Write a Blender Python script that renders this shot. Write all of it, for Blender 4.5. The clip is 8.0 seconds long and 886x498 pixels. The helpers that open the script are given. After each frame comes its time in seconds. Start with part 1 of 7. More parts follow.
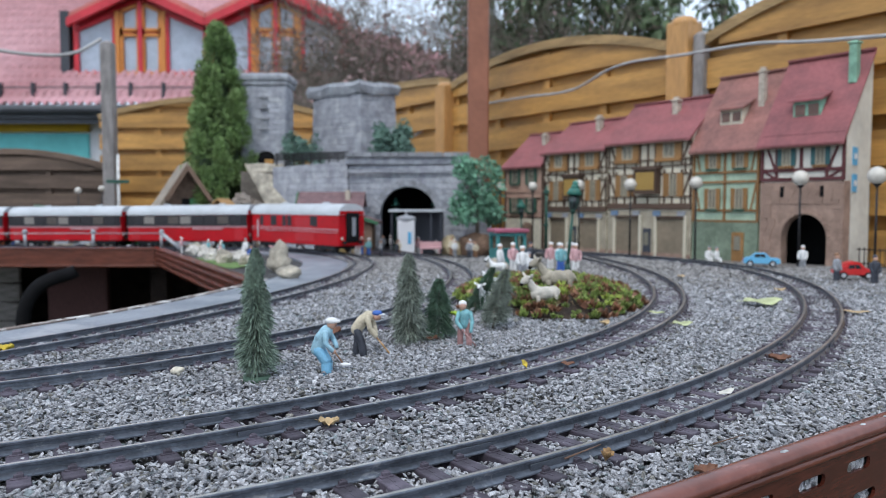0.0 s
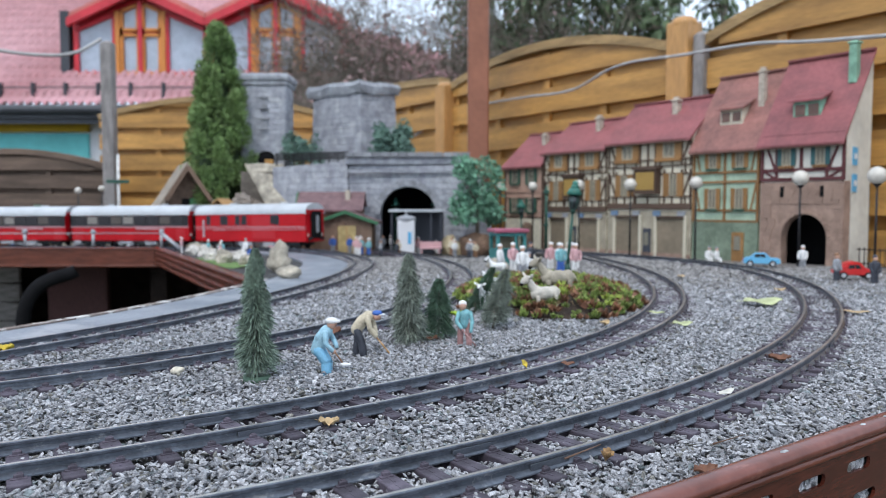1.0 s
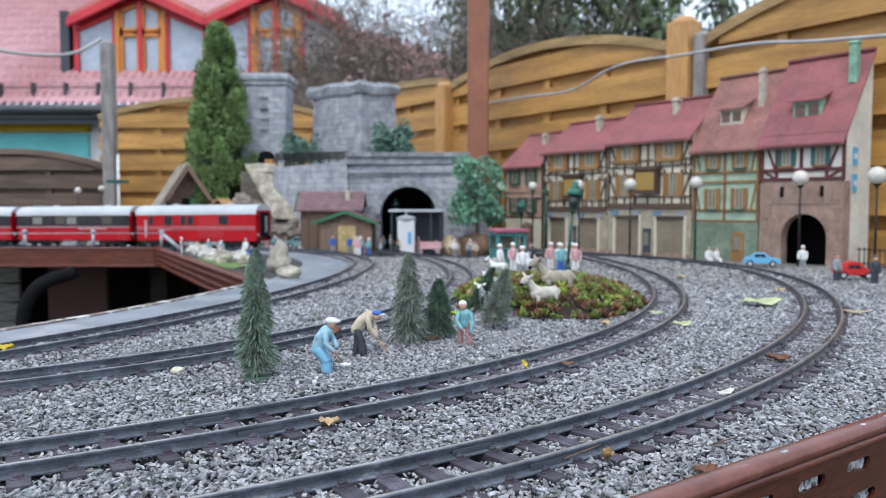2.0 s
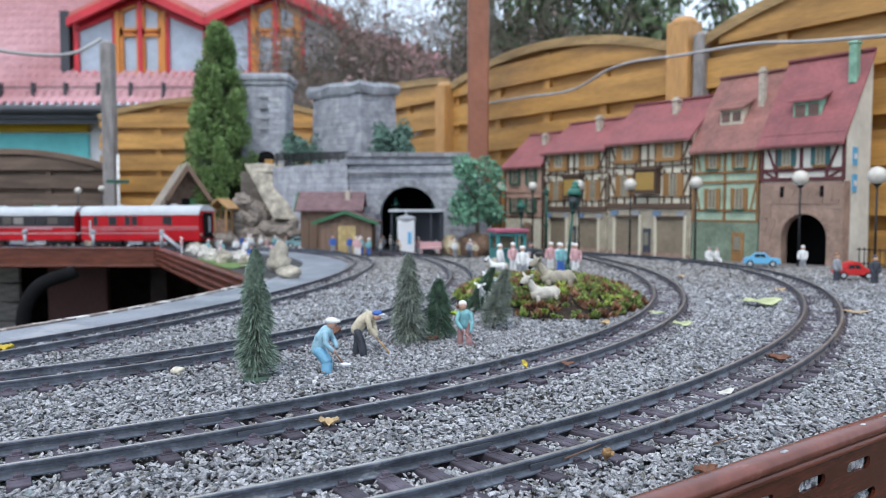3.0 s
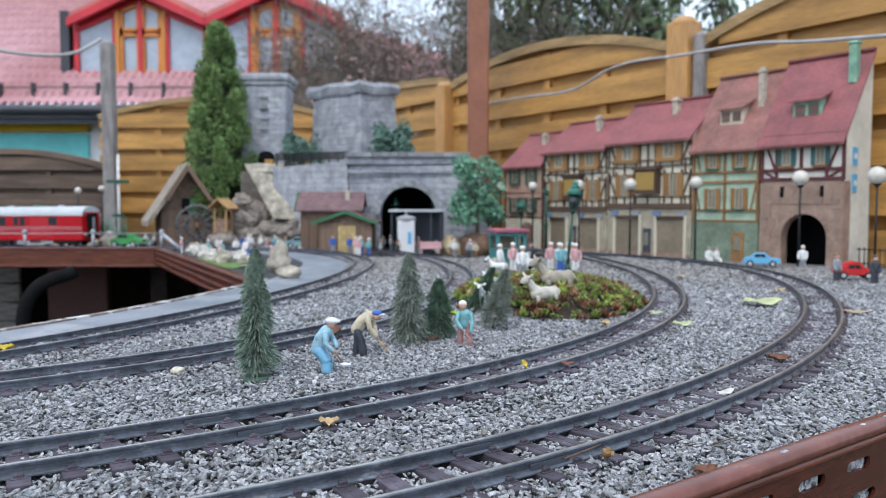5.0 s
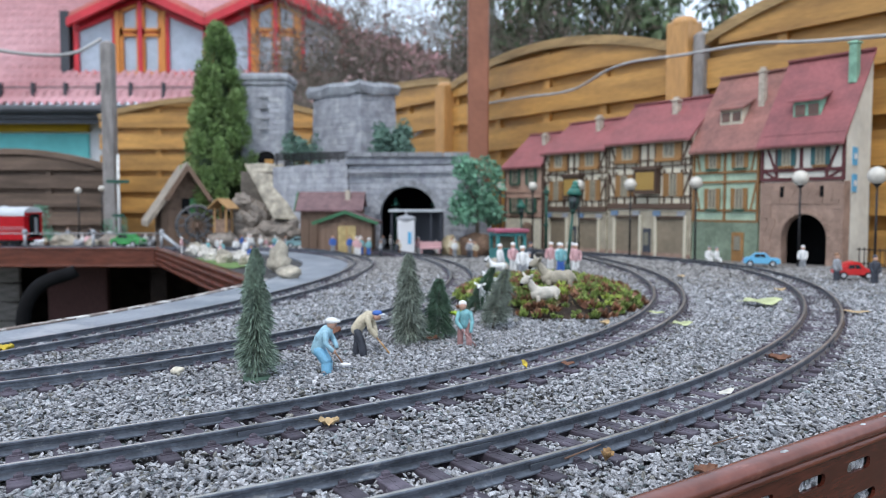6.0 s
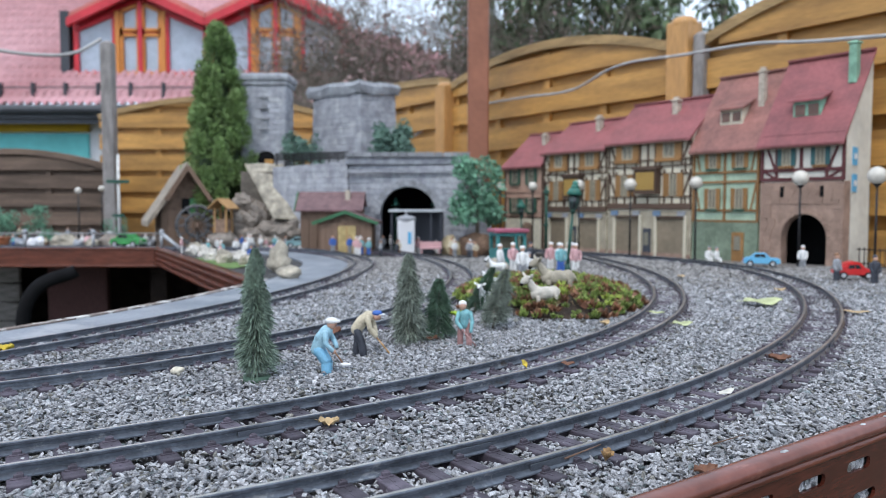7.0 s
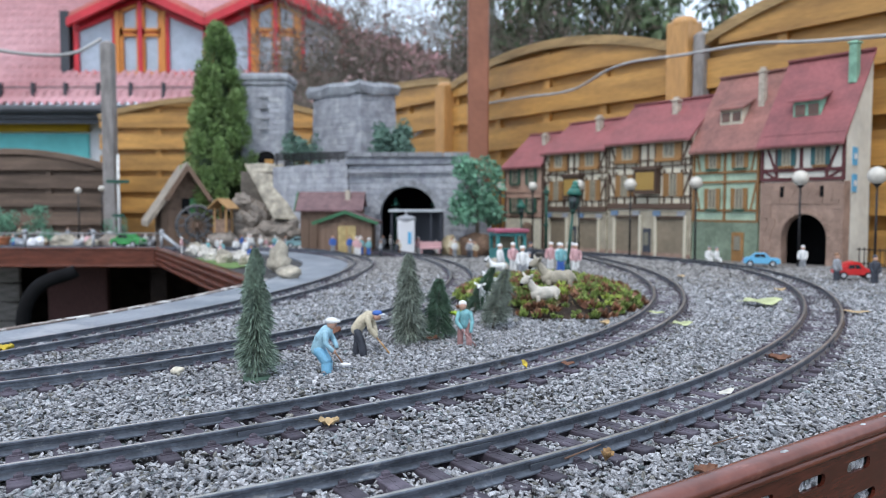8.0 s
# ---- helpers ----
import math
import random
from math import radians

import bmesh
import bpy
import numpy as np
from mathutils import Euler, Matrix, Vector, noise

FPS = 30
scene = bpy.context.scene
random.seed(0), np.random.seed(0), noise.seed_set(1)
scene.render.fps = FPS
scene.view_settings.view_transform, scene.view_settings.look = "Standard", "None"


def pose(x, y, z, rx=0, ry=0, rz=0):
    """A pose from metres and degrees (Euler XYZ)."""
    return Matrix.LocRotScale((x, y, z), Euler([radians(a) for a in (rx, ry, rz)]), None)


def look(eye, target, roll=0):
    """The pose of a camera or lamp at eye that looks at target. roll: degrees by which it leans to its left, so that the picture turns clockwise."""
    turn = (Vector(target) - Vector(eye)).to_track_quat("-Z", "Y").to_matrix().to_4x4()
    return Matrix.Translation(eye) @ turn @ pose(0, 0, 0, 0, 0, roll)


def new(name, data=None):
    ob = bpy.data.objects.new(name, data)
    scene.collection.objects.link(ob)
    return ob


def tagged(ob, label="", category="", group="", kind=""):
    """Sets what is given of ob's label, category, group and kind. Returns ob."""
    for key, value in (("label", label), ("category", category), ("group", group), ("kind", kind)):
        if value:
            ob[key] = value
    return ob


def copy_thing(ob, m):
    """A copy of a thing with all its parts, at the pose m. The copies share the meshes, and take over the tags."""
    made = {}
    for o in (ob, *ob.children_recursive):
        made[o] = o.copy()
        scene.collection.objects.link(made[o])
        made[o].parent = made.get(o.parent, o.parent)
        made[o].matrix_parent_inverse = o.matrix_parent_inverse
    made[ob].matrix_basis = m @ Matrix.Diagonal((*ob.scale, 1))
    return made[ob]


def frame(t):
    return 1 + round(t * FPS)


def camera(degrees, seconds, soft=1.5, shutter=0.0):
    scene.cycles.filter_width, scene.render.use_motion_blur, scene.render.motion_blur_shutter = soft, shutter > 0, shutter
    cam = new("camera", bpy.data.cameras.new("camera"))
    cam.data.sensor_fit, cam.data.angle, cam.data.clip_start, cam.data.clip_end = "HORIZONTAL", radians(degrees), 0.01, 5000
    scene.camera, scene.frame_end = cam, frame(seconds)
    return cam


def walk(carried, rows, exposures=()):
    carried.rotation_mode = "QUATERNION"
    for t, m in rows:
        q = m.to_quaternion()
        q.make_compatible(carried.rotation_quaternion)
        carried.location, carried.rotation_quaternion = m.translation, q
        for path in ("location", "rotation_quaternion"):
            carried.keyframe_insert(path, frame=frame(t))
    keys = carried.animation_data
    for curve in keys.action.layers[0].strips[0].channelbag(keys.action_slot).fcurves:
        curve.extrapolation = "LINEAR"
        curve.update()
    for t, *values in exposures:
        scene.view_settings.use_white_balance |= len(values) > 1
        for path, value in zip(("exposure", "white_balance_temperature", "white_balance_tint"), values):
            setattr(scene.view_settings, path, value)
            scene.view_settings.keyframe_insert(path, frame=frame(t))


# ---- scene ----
# ---- camera ----
cam = camera(60.3, 8.0, soft=0.75)
EYE = pose(0, 0, 0.142, 90 - 3.349, 0, 0)
walk(cam, [(0.0, EYE), (8.0, EYE)], [(0.0, 0.38), (0.5, 0.42), (1.0, 0.52), (1.5, 0.60), (3.0, 0.57), (8.0, 0.56)])
cam.data.dof.use_dof = True
cam.data.dof.focus_distance = 0.52
cam.data.dof.aperture_fstop = 11.5

# ---- light ----
SUN_EL, SUN_AZ = 55.0, 200.0
world = bpy.data.worlds.new("overcast")
scene.world = world
world.use_nodes = True
wn = world.node_tree.nodes
sky = wn.new("ShaderNodeTexSky")
sky.sky_type = "NISHITA"
sky.sun_disc = False
sky.sun_elevation = radians(SUN_EL)
sky.sun_rotation = radians(SUN_AZ)
sky.dust_density = 4.0
sky.ozone_density = 1.0
haze = wn.new("ShaderNodeMix")
haze.data_type = "RGBA"
haze.inputs[0].default_value = 0.8
haze.inputs[7].default_value = (7.75, 9.2, 11.2, 1)
world.node_tree.links.new(sky.outputs[0], haze.inputs[6])
world.node_tree.links.new(haze.outputs[2], wn["Background"].inputs[0])
wn["Background"].inputs[1].default_value = 0.11
sun_data = bpy.data.lights.new("sun", "SUN")
sun_data.energy, sun_data.angle, sun_data.color = 1.0, radians(25), (1.0, 0.98, 0.96)
sun = new("sun", sun_data)
sun.matrix_basis = look((0, 0, 0), (-math.sin(radians(SUN_AZ)) * -math.cos(radians(SUN_EL)) * -1,
                                    -math.cos(radians(SUN_AZ)) * math.cos(radians(SUN_EL)), -math.sin(radians(SUN_EL))))

# ---- materials ----
MATS = {}


def mat(name, base, rough=0.6, metal=0.0, var=0.25, scale=40.0, bump=0.25, fine=6.0, dist=0.001, tint=None, rand=0.0,
        island=False, stretch=(1, 1, 1), spec=0.4, alpha=1.0):
    """A painted or natural surface: base colour with two sizes of mottling, fine relief and optional variation from piece to piece."""
    if name in MATS:
        return MATS[name]
    m = bpy.data.materials.new(name)
    m.use_nodes = True
    n, link = m.node_tree.nodes, m.node_tree.links.new
    p = n["Principled BSDF"]
    p.inputs["Roughness"].default_value, p.inputs["Metallic"].default_value = rough, metal
    p.inputs["Specular IOR Level"].default_value = spec
    co, mp = n.new("ShaderNodeTexCoord"), n.new("ShaderNodeMapping")
    mp.inputs["Scale"].default_value = stretch
    link(co.outputs["Object"], mp.inputs[0])
    big, small = n.new("ShaderNodeTexNoise"), n.new("ShaderNodeTexNoise")
    for tex, s, d in ((big, scale, 3), (small, scale * fine, 4)):
        tex.inputs["Scale"].default_value, tex.inputs["Detail"].default_value = s, d
        link(mp.outputs[0], tex.inputs["Vector"])
    ramp = n.new("ShaderNodeValToRGB")
    t = tint or tuple(c * (1 - var) for c in base)
    ramp.color_ramp.elements[0].position, ramp.color_ramp.elements[1].position = 0.34, 0.66
    ramp.color_ramp.elements[0].color = (*t, 1)
    ramp.color_ramp.elements[1].color = (*[min(1, c * (1 + var * 0.5)) for c in base], 1)
    link(big.outputs[0], ramp.inputs[0])
    hsv = n.new("ShaderNodeHueSaturation")
    link(ramp.outputs[0], hsv.inputs["Color"])
    grain = n.new("ShaderNodeMapRange")
    grain.inputs["From Min"].default_value, grain.inputs["From Max"].default_value = 0.3, 0.7
    grain.inputs["To Min"].default_value, grain.inputs["To Max"].default_value = 1 - var * 0.6, 1 + var * 0.5
    link(small.outputs[0], grain.inputs["Value"])
    value = grain.outputs[0]
    if rand:
        src = n.new("ShaderNodeNewGeometry").outputs["Random Per Island"] if island else n.new("ShaderNodeObjectInfo").outputs["Random"]
        mr = n.new("ShaderNodeMapRange")
        mr.inputs["To Min"].default_value, mr.inputs["To Max"].default_value = 1 - rand, 1 + rand
        link(src, mr.inputs["Value"])
        mul = n.new("ShaderNodeMath")
        mul.operation = "MULTIPLY"
        link(value, mul.inputs[0])
        link(mr.outputs[0], mul.inputs[1])
        value = mul.outputs[0]
    link(value, hsv.inputs["Value"])
    link(hsv.outputs[0], p.inputs["Base Color"])
    if bump:
        b = n.new("ShaderNodeBump")
        b.inputs["Strength"].default_value, b.inputs["Distance"].default_value = bump, dist
        link(small.outputs[0], b.inputs["Height"])
        link(b.outputs[0], p.inputs["Normal"])
    MATS[name] = m
    return m


def glass(name, tint=(0.5, 0.55, 0.6), rough=0.06):
    """Window glass over a dark interior: a smooth dark reflective pane."""
    m = mat(name, tint, rough=rough, var=0.12, scale=6, bump=0.0, spec=0.8)
    return m


def ribbed(name, base, along, pitch, depth, rough=0.6, var=0.25, scale=10, axis="X", tint=None):
    """A surface with even ribs or courses as fine relief, such as small moulded tiles."""
    m = mat(name, base, rough=rough, var=var, scale=scale, bump=0.0, tint=tint)
    n, link = m.node_tree.nodes, m.node_tree.links.new
    co = n.new("ShaderNodeTexCoord")
    w = n.new("ShaderNodeTexWave")
    w.bands_direction, w.wave_profile = axis, "SIN"
    w.inputs["Scale"].default_value = 0.314 / pitch
    w.inputs["Distortion"].default_value = 0.15
    link(co.outputs["Object"], w.inputs["Vector"])
    b = n.new("ShaderNodeBump")
    b.inputs["Strength"].default_value, b.inputs["Distance"].default_value = 0.6, depth
    link(w.outputs[1], b.inputs["Height"])
    link(b.outputs[0], n["Principled BSDF"].inputs["Normal"])
    return m


GRAVEL = mat("gravel", (0.385, 0.387, 0.402), 0.85, var=0.45, scale=330, bump=0.9, rand=0.34, island=True, tint=(0.225, 0.225, 0.235), dist=0.0011, fine=4, spec=0.2)


def speckle(m, colour, share):
    """Turns a share of a heap's stones to another tint."""
    n, link = m.node_tree.nodes, m.node_tree.links.new
    g, mu, fr, gt = n.new("ShaderNodeNewGeometry"), n.new("ShaderNodeMath"), n.new("ShaderNodeMath"), n.new("ShaderNodeMath")
    mu.operation, fr.operation, gt.operation = "MULTIPLY", "FRACT", "GREATER_THAN"
    mu.inputs[1].default_value, gt.inputs[1].default_value = 57.0, 1 - share
    link(g.outputs["Random Per Island"], mu.inputs[0])
    link(mu.outputs[0], fr.inputs[0])
    link(fr.outputs[0], gt.inputs[0])
    mx = n.new("ShaderNodeMix")
    mx.data_type, mx.blend_type = "RGBA", "MULTIPLY"
    p = n["Principled BSDF"]
    link(gt.outputs[0], mx.inputs[0])
    link(p.inputs["Base Color"].links[0].from_socket, mx.inputs[6])
    mx.inputs[7].default_value = (*colour, 1)
    link(mx.outputs[2], p.inputs["Base Color"])


def worn(m, colour, scale, level, gloss=None, stretch=(1, 1, 1)):
    """Ragged patches where a surface has worn to another colour and gloss."""
    n, link = m.node_tree.nodes, m.node_tree.links.new
    co, mp, nz, rp, mx = n.new("ShaderNodeTexCoord"), n.new("ShaderNodeMapping"), n.new("ShaderNodeTexNoise"), n.new("ShaderNodeMapRange"), n.new("ShaderNodeMix")
    mp.inputs["Scale"].default_value = stretch
    nz.inputs["Scale"].default_value, nz.inputs["Detail"].default_value, nz.inputs["Roughness"].default_value = scale, 6, 0.7
    rp.inputs["From Min"].default_value, rp.inputs["From Max"].default_value = level, level + 0.06
    mx.data_type = "RGBA"
    link(co.outputs["Object"], mp.inputs[0])
    link(mp.outputs[0], nz.inputs["Vector"])
    link(nz.outputs[0], rp.inputs["Value"])
    p = n["Principled BSDF"]
    link(rp.outputs[0], mx.inputs[0])
    link(p.inputs["Base Color"].links[0].from_socket, mx.inputs[6])
    mx.inputs[7].default_value = (*colour, 1)
    link(mx.outputs[2], p.inputs["Base Color"])
    if gloss is not None:
        g = n.new("ShaderNodeMapRange")
        g.inputs["To Min"].default_value, g.inputs["To Max"].default_value = p.inputs["Roughness"].default_value, gloss
        link(rp.outputs[0], g.inputs["Value"])
        link(g.outputs[0], p.inputs["Roughness"])
    return m


speckle(GRAVEL, (1.0, 0.84, 0.74), 0.07)
speckle(GRAVEL, (0.60, 0.62, 0.64), 0.2)
speckle(GRAVEL, (0.90, 1.0, 0.96), 0.10)
DUSTY = mat("dusty_gravel", (0.285, 0.275, 0.268), 0.9, var=0.35, scale=200, bump=0.5, rand=0.3, island=True, dist=0.001, spec=0.2)
# bed under the chips: its dark tone paints in the shade of the gaps
BED = mat("shaded_ballast_bed", (0.062, 0.06, 0.06), 0.9, var=0.5, scale=90, bump=0.8, dist=0.003)
SLATE = mat("slate_felt", (0.205, 0.225, 0.255), 0.45, var=0.3, scale=14, bump=0.25, fine=20, tint=(0.16, 0.18, 0.21))
worn(SLATE, (0.30, 0.31, 0.33), 9, 0.56, 0.12)
worn(SLATE, (0.52, 0.52, 0.51), 22, 0.68, 0.6)
# blue-grey base has the sky's sheen on the rail sides mixed in
RAIL = mat("rail_sky_sheen", (0.125, 0.14, 0.168), 0.32, 0.5, var=0.35, scale=60, bump=0.15)
RAILTOP = mat("rail_head", (0.40, 0.38, 0.35), 0.3, 0.75, var=0.35, scale=30, bump=0.1, stretch=(1, 1, 1))
worn(RAIL, (0.26, 0.27, 0.285), 70, 0.60, 0.5, (1, 1, 2))
worn(RAIL, (0.075, 0.06, 0.05), 38, 0.62, 0.7)
SLEEPER = mat("sleeper_brown", (0.084, 0.070, 0.090), 0.6, var=0.35, scale=120, bump=0.4, rand=0.35, dist=0.0006)
FASCIA = mat("stained_board", (0.118, 0.034, 0.019), 0.26, var=0.3, scale=16, bump=0.25, stretch=(1, 1, 6), tint=(0.085, 0.025, 0.015))
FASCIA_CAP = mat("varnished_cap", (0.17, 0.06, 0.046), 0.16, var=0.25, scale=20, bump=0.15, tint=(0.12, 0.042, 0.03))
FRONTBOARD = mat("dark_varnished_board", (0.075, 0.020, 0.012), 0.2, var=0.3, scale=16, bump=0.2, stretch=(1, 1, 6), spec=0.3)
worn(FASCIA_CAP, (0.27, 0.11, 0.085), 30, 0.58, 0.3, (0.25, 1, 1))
BARE = mat("flaked_primer", (0.55, 0.56, 0.56), 0.7, var=0.6, scale=90, bump=0.4)
# wood under the deck: the pit's shade is put into its near-black colour
SHADED_WOOD = mat("shaded_underside", (0.02, 0.015, 0.013), 0.9, spec=0.1, var=0.4, scale=20, bump=0.3)
HONEY = mat("honey_fence_board", (0.53, 0.28, 0.078), 0.5, var=0.25, scale=2.6, bump=0.3, fine=12, stretch=(1, 1, 7), rand=0.14, dist=0.002, tint=(0.345, 0.18, 0.055))
CAPPING = mat("weathered_capping", (0.36, 0.235, 0.105), 0.65, var=0.35, scale=5, bump=0.3, fine=12, stretch=(1, 1, 7), dist=0.002)
HONEY_POST = mat("orange_fence_post", (0.50, 0.265, 0.095), 0.5, var=0.22, scale=4, bump=0.3, stretch=(4, 4, 1), dist=0.002)
WEATHERED = mat("weathered_fence_board", (0.145, 0.100, 0.074), 0.75, var=0.35, scale=4, bump=0.4, fine=12, stretch=(1, 1, 7), rand=0.2, dist=0.002)
GREYPOST = mat("grey_post", (0.27, 0.25, 0.24), 0.8, var=0.3, scale=8, bump=0.4, stretch=(4, 4, 1))
WHEELWOOD = mat("dark_grey_wheel_wood", (0.13, 0.13, 0.135), 0.8, var=0.35, scale=40, bump=0.4)
POLEPAINT = mat("brown_painted_pole", (0.285, 0.11, 0.062), 0.45, var=0.15, scale=8, bump=0.15)
STONE = mat("cast_stone", (0.34, 0.355, 0.385), 0.85, var=0.4, scale=16, bump=0.8, tint=(0.22, 0.23, 0.25), dist=0.004)
STONE2 = mat("stone_block", (0.32, 0.33, 0.355), 0.85, var=0.35, scale=40, bump=0.7, rand=0.22, dist=0.002)
ROCK = mat("pale_rock", (0.42, 0.375, 0.30), 0.85, var=0.35, scale=25, bump=0.7, dist=0.003, tint=(0.22, 0.2, 0.165))
SHOPTAN = mat("tan_shopfront", (0.37, 0.325, 0.245), 0.8, var=0.25, scale=22, bump=0.3)
CREAM = mat("cream_plaster", (0.62, 0.565, 0.44), 0.8, var=0.22, scale=22, bump=0.3)
WHITEWALL = mat("white_gable", (0.64, 0.615, 0.54), 0.7, var=0.12, scale=9, bump=0.2, tint=(0.55, 0.53, 0.47))
MINT = mat("mint_plaster", (0.36, 0.47, 0.35), 0.75, var=0.25, scale=20, bump=0.25)
GREENWALL = mat("green_plinth", (0.18, 0.23, 0.165), 0.75, var=0.25, scale=20, bump=0.25)
SANDSTONE = mat("pink_sandstone", (0.33, 0.222, 0.172), 0.8, var=0.25, scale=30, bump=0.3, rand=0.12)
SALMON = mat("salmon_plaster", (0.45, 0.285, 0.215), 0.8, var=0.25, scale=22, bump=0.3)
TIMBER = mat("dark_timber", (0.095, 0.058, 0.040), 0.7, var=0.35, scale=60, bump=0.3, rand=0.2)
TIMBER_RED = mat("oxblood_timber", (0.105, 0.028, 0.03), 0.65, var=0.3, scale=60, bump=0.3)
TIMBER_TAN = mat("tan_timber", (0.27, 0.135, 0.05), 0.7, var=0.3, scale=60, bump=0.3, rand=0.15)
SHUTTER_BROWN = mat("brown_shutter", (0.30, 0.155, 0.055), 0.65, var=0.25, scale=50, bump=0.3, rand=0.12)
SHUTTER_TEAL = mat("teal_shutter", (0.03, 0.10, 0.105), 0.55, var=0.25, scale=50, bump=0.3)
SHUTTER_GREEN = mat("green_shutter", (0.035, 0.09, 0.06), 0.55, var=0.25, scale=50, bump=0.3)
ROLLER = ribbed("roller_shutter", (0.225, 0.18, 0.125), "Z", 0.0045, 0.001, axis="Z", var=0.2)
WINFRAME = mat("beige_window_frame", (0.37, 0.32, 0.235), 0.7, var=0.2, scale=60, bump=0.2)
CURTAIN = mat("curtained_pane", (0.23, 0.215, 0.165), 0.25, var=0.3, scale=70, bump=0.0)
PANE = glass("dark_pane", (0.035, 0.04, 0.045))
TILE = ribbed("moulded_roof_tiles", (0.28, 0.088, 0.092), "X", 0.006, 0.0008, axis="X", rough=0.6, var=0.22, scale=14, tint=(0.22, 0.075, 0.078))
TILE_OLD = ribbed("faded_roof_tiles", (0.29, 0.125, 0.105), "X", 0.006, 0.0008, axis="X", rough=0.65, var=0.28, scale=14, tint=(0.215, 0.10, 0.085))
CHIM = mat("chimney_render", (0.50, 0.43, 0.35), 0.8, var=0.3, scale=50, bump=0.4)
CHIM_MINT = mat("mint_chimney", (0.26, 0.47, 0.34), 0.7, var=0.3, scale=30, bump=0.3)
BLACK = mat("black_void", (0.010, 0.010, 0.011), 0.95, spec=0.1, var=0.2, scale=20, bump=0.1)
BLACKMETAL = mat("black_metal", (0.02, 0.02, 0.022), 0.45, 0.3, var=0.2, scale=40, bump=0.1)
RED = mat("coach_red", (0.43, 0.006, 0.012), 0.42, var=0.12, scale=15, bump=0.05, spec=0.22)
ROOFWHITE = mat("coach_roof", (0.50, 0.525, 0.55), 0.45, var=0.12, scale=10, bump=0.1)
STRIPE = mat("coach_stripe", (0.47, 0.25, 0.27), 0.4, var=0.1, scale=30, bump=0.0)
COACHGLASS = mat("coach_glass", (0.020, 0.018, 0.021), 0.3, var=0.12, scale=6, bump=0.0, spec=0.35)
SILVER = mat("silver_paint", (0.5, 0.51, 0.53), 0.35, 0.3, var=0.15, scale=40, bump=0.1)
HANDRAIL = mat("dull_handrail", (0.36, 0.37, 0.39), 0.4, 0.3, var=0.2, scale=40, bump=0.1)
LAMPGREEN = mat("lamp_green", (0.022, 0.085, 0.06), 0.4, var=0.3, scale=80, bump=0.1)
LAMPGLASS = mat("lamp_globe", (0.62, 0.58, 0.51), 0.25, var=0.1, scale=40, bump=0.0)
GROUND = mat("garden_ground", (0.10, 0.095, 0.07), 0.95, var=0.4, scale=3, bump=0.5, dist=0.02)
NEEDLE = mat("bottlebrush_needles", (0.20, 0.27, 0.21), 0.7, var=0.35, scale=60, bump=0.0, rand=0.5, island=True)
NEEDLE_DARK = mat("dark_needles", (0.07, 0.13, 0.085), 0.7, var=0.35, scale=60, bump=0.0, rand=0.4, island=True)
NEEDLE_GREY = mat("greyish_needles", (0.205, 0.24, 0.20), 0.7, var=0.35, scale=60, bump=0.0, rand=0.5, island=True)
THUJA = mat("thuja_leaf", (0.185, 0.27, 0.10), 0.6, var=0.4, scale=9, bump=0.0, rand=0.55, island=True, tint=(0.11, 0.19, 0.06))
FOAM = mat("foam_leaf", (0.17, 0.35, 0.235), 0.8, var=0.4, scale=30, bump=0.0, rand=0.45, island=True)
EVERGREEN = mat("evergreen_leaf", (0.09, 0.135, 0.065), 0.6, var=0.4, scale=3, bump=0.0, rand=0.5, island=True)
BROWNLEAF = mat("dry_leaf", (0.37, 0.255, 0.245), 0.7, var=0.35, scale=2, bump=0.0, rand=0.45, island=True)
BARK = mat("bark", (0.16, 0.135, 0.11), 0.85, var=0.35, scale=12, bump=0.5)
SEDUM = mat("sedum_green", (0.20, 0.265, 0.07), 0.6, var=0.4, scale=30, bump=0.0, rand=0.45, island=True)
SEDUM_LIME = mat("sedum_lime", (0.34, 0.42, 0.09), 0.6, var=0.3, scale=30, bump=0.0, rand=0.35, island=True)
SEDUM_RED = mat("sedum_red", (0.235, 0.115, 0.065), 0.6, var=0.4, scale=30, bump=0.0, rand=0.5, island=True)
SOIL = mat("peaty_soil", (0.05, 0.035, 0.025), 0.95, var=0.5, scale=60, bump=0.8, dist=0.003)
STUCCO_LEAF = mat("fallen_leaf", (0.47, 0.50, 0.27), 0.6, var=0.25, scale=60, bump=0.2)
LEAF_YELLOW = mat("yellow_leaf", (0.62, 0.46, 0.05), 0.6, var=0.25, scale=60, bump=0.2)
LEAF_TAN = mat("tan_leaf", (0.52, 0.37, 0.20), 0.7, var=0.25, scale=60, bump=0.2)
LEAF_CURL = mat("orange_brown_leaf", (0.34, 0.20, 0.085), 0.7, var=0.4, scale=90, bump=0.3)
LEAF_RUST = mat("rust_leaf", (0.19, 0.085, 0.05), 0.7, var=0.3, scale=60, bump=0.2)
SKIN = mat("figure_flesh", (0.55, 0.33, 0.24), 0.6, var=0.12, scale=90, bump=0.0)
F_BLUE = mat("figure_pale_blue", (0.30, 0.50, 0.60), 0.6, var=0.2, scale=90, bump=0.1)
F_JEANS = mat("figure_sky_blue", (0.18, 0.42, 0.60), 0.6, var=0.2, scale=90, bump=0.1)
F_CREAM = mat("figure_cream", (0.56, 0.49, 0.36), 0.6, var=0.2, scale=90, bump=0.1)
F_DARK = mat("figure_charcoal", (0.045, 0.05, 0.065), 0.6, var=0.2, scale=90, bump=0.1)
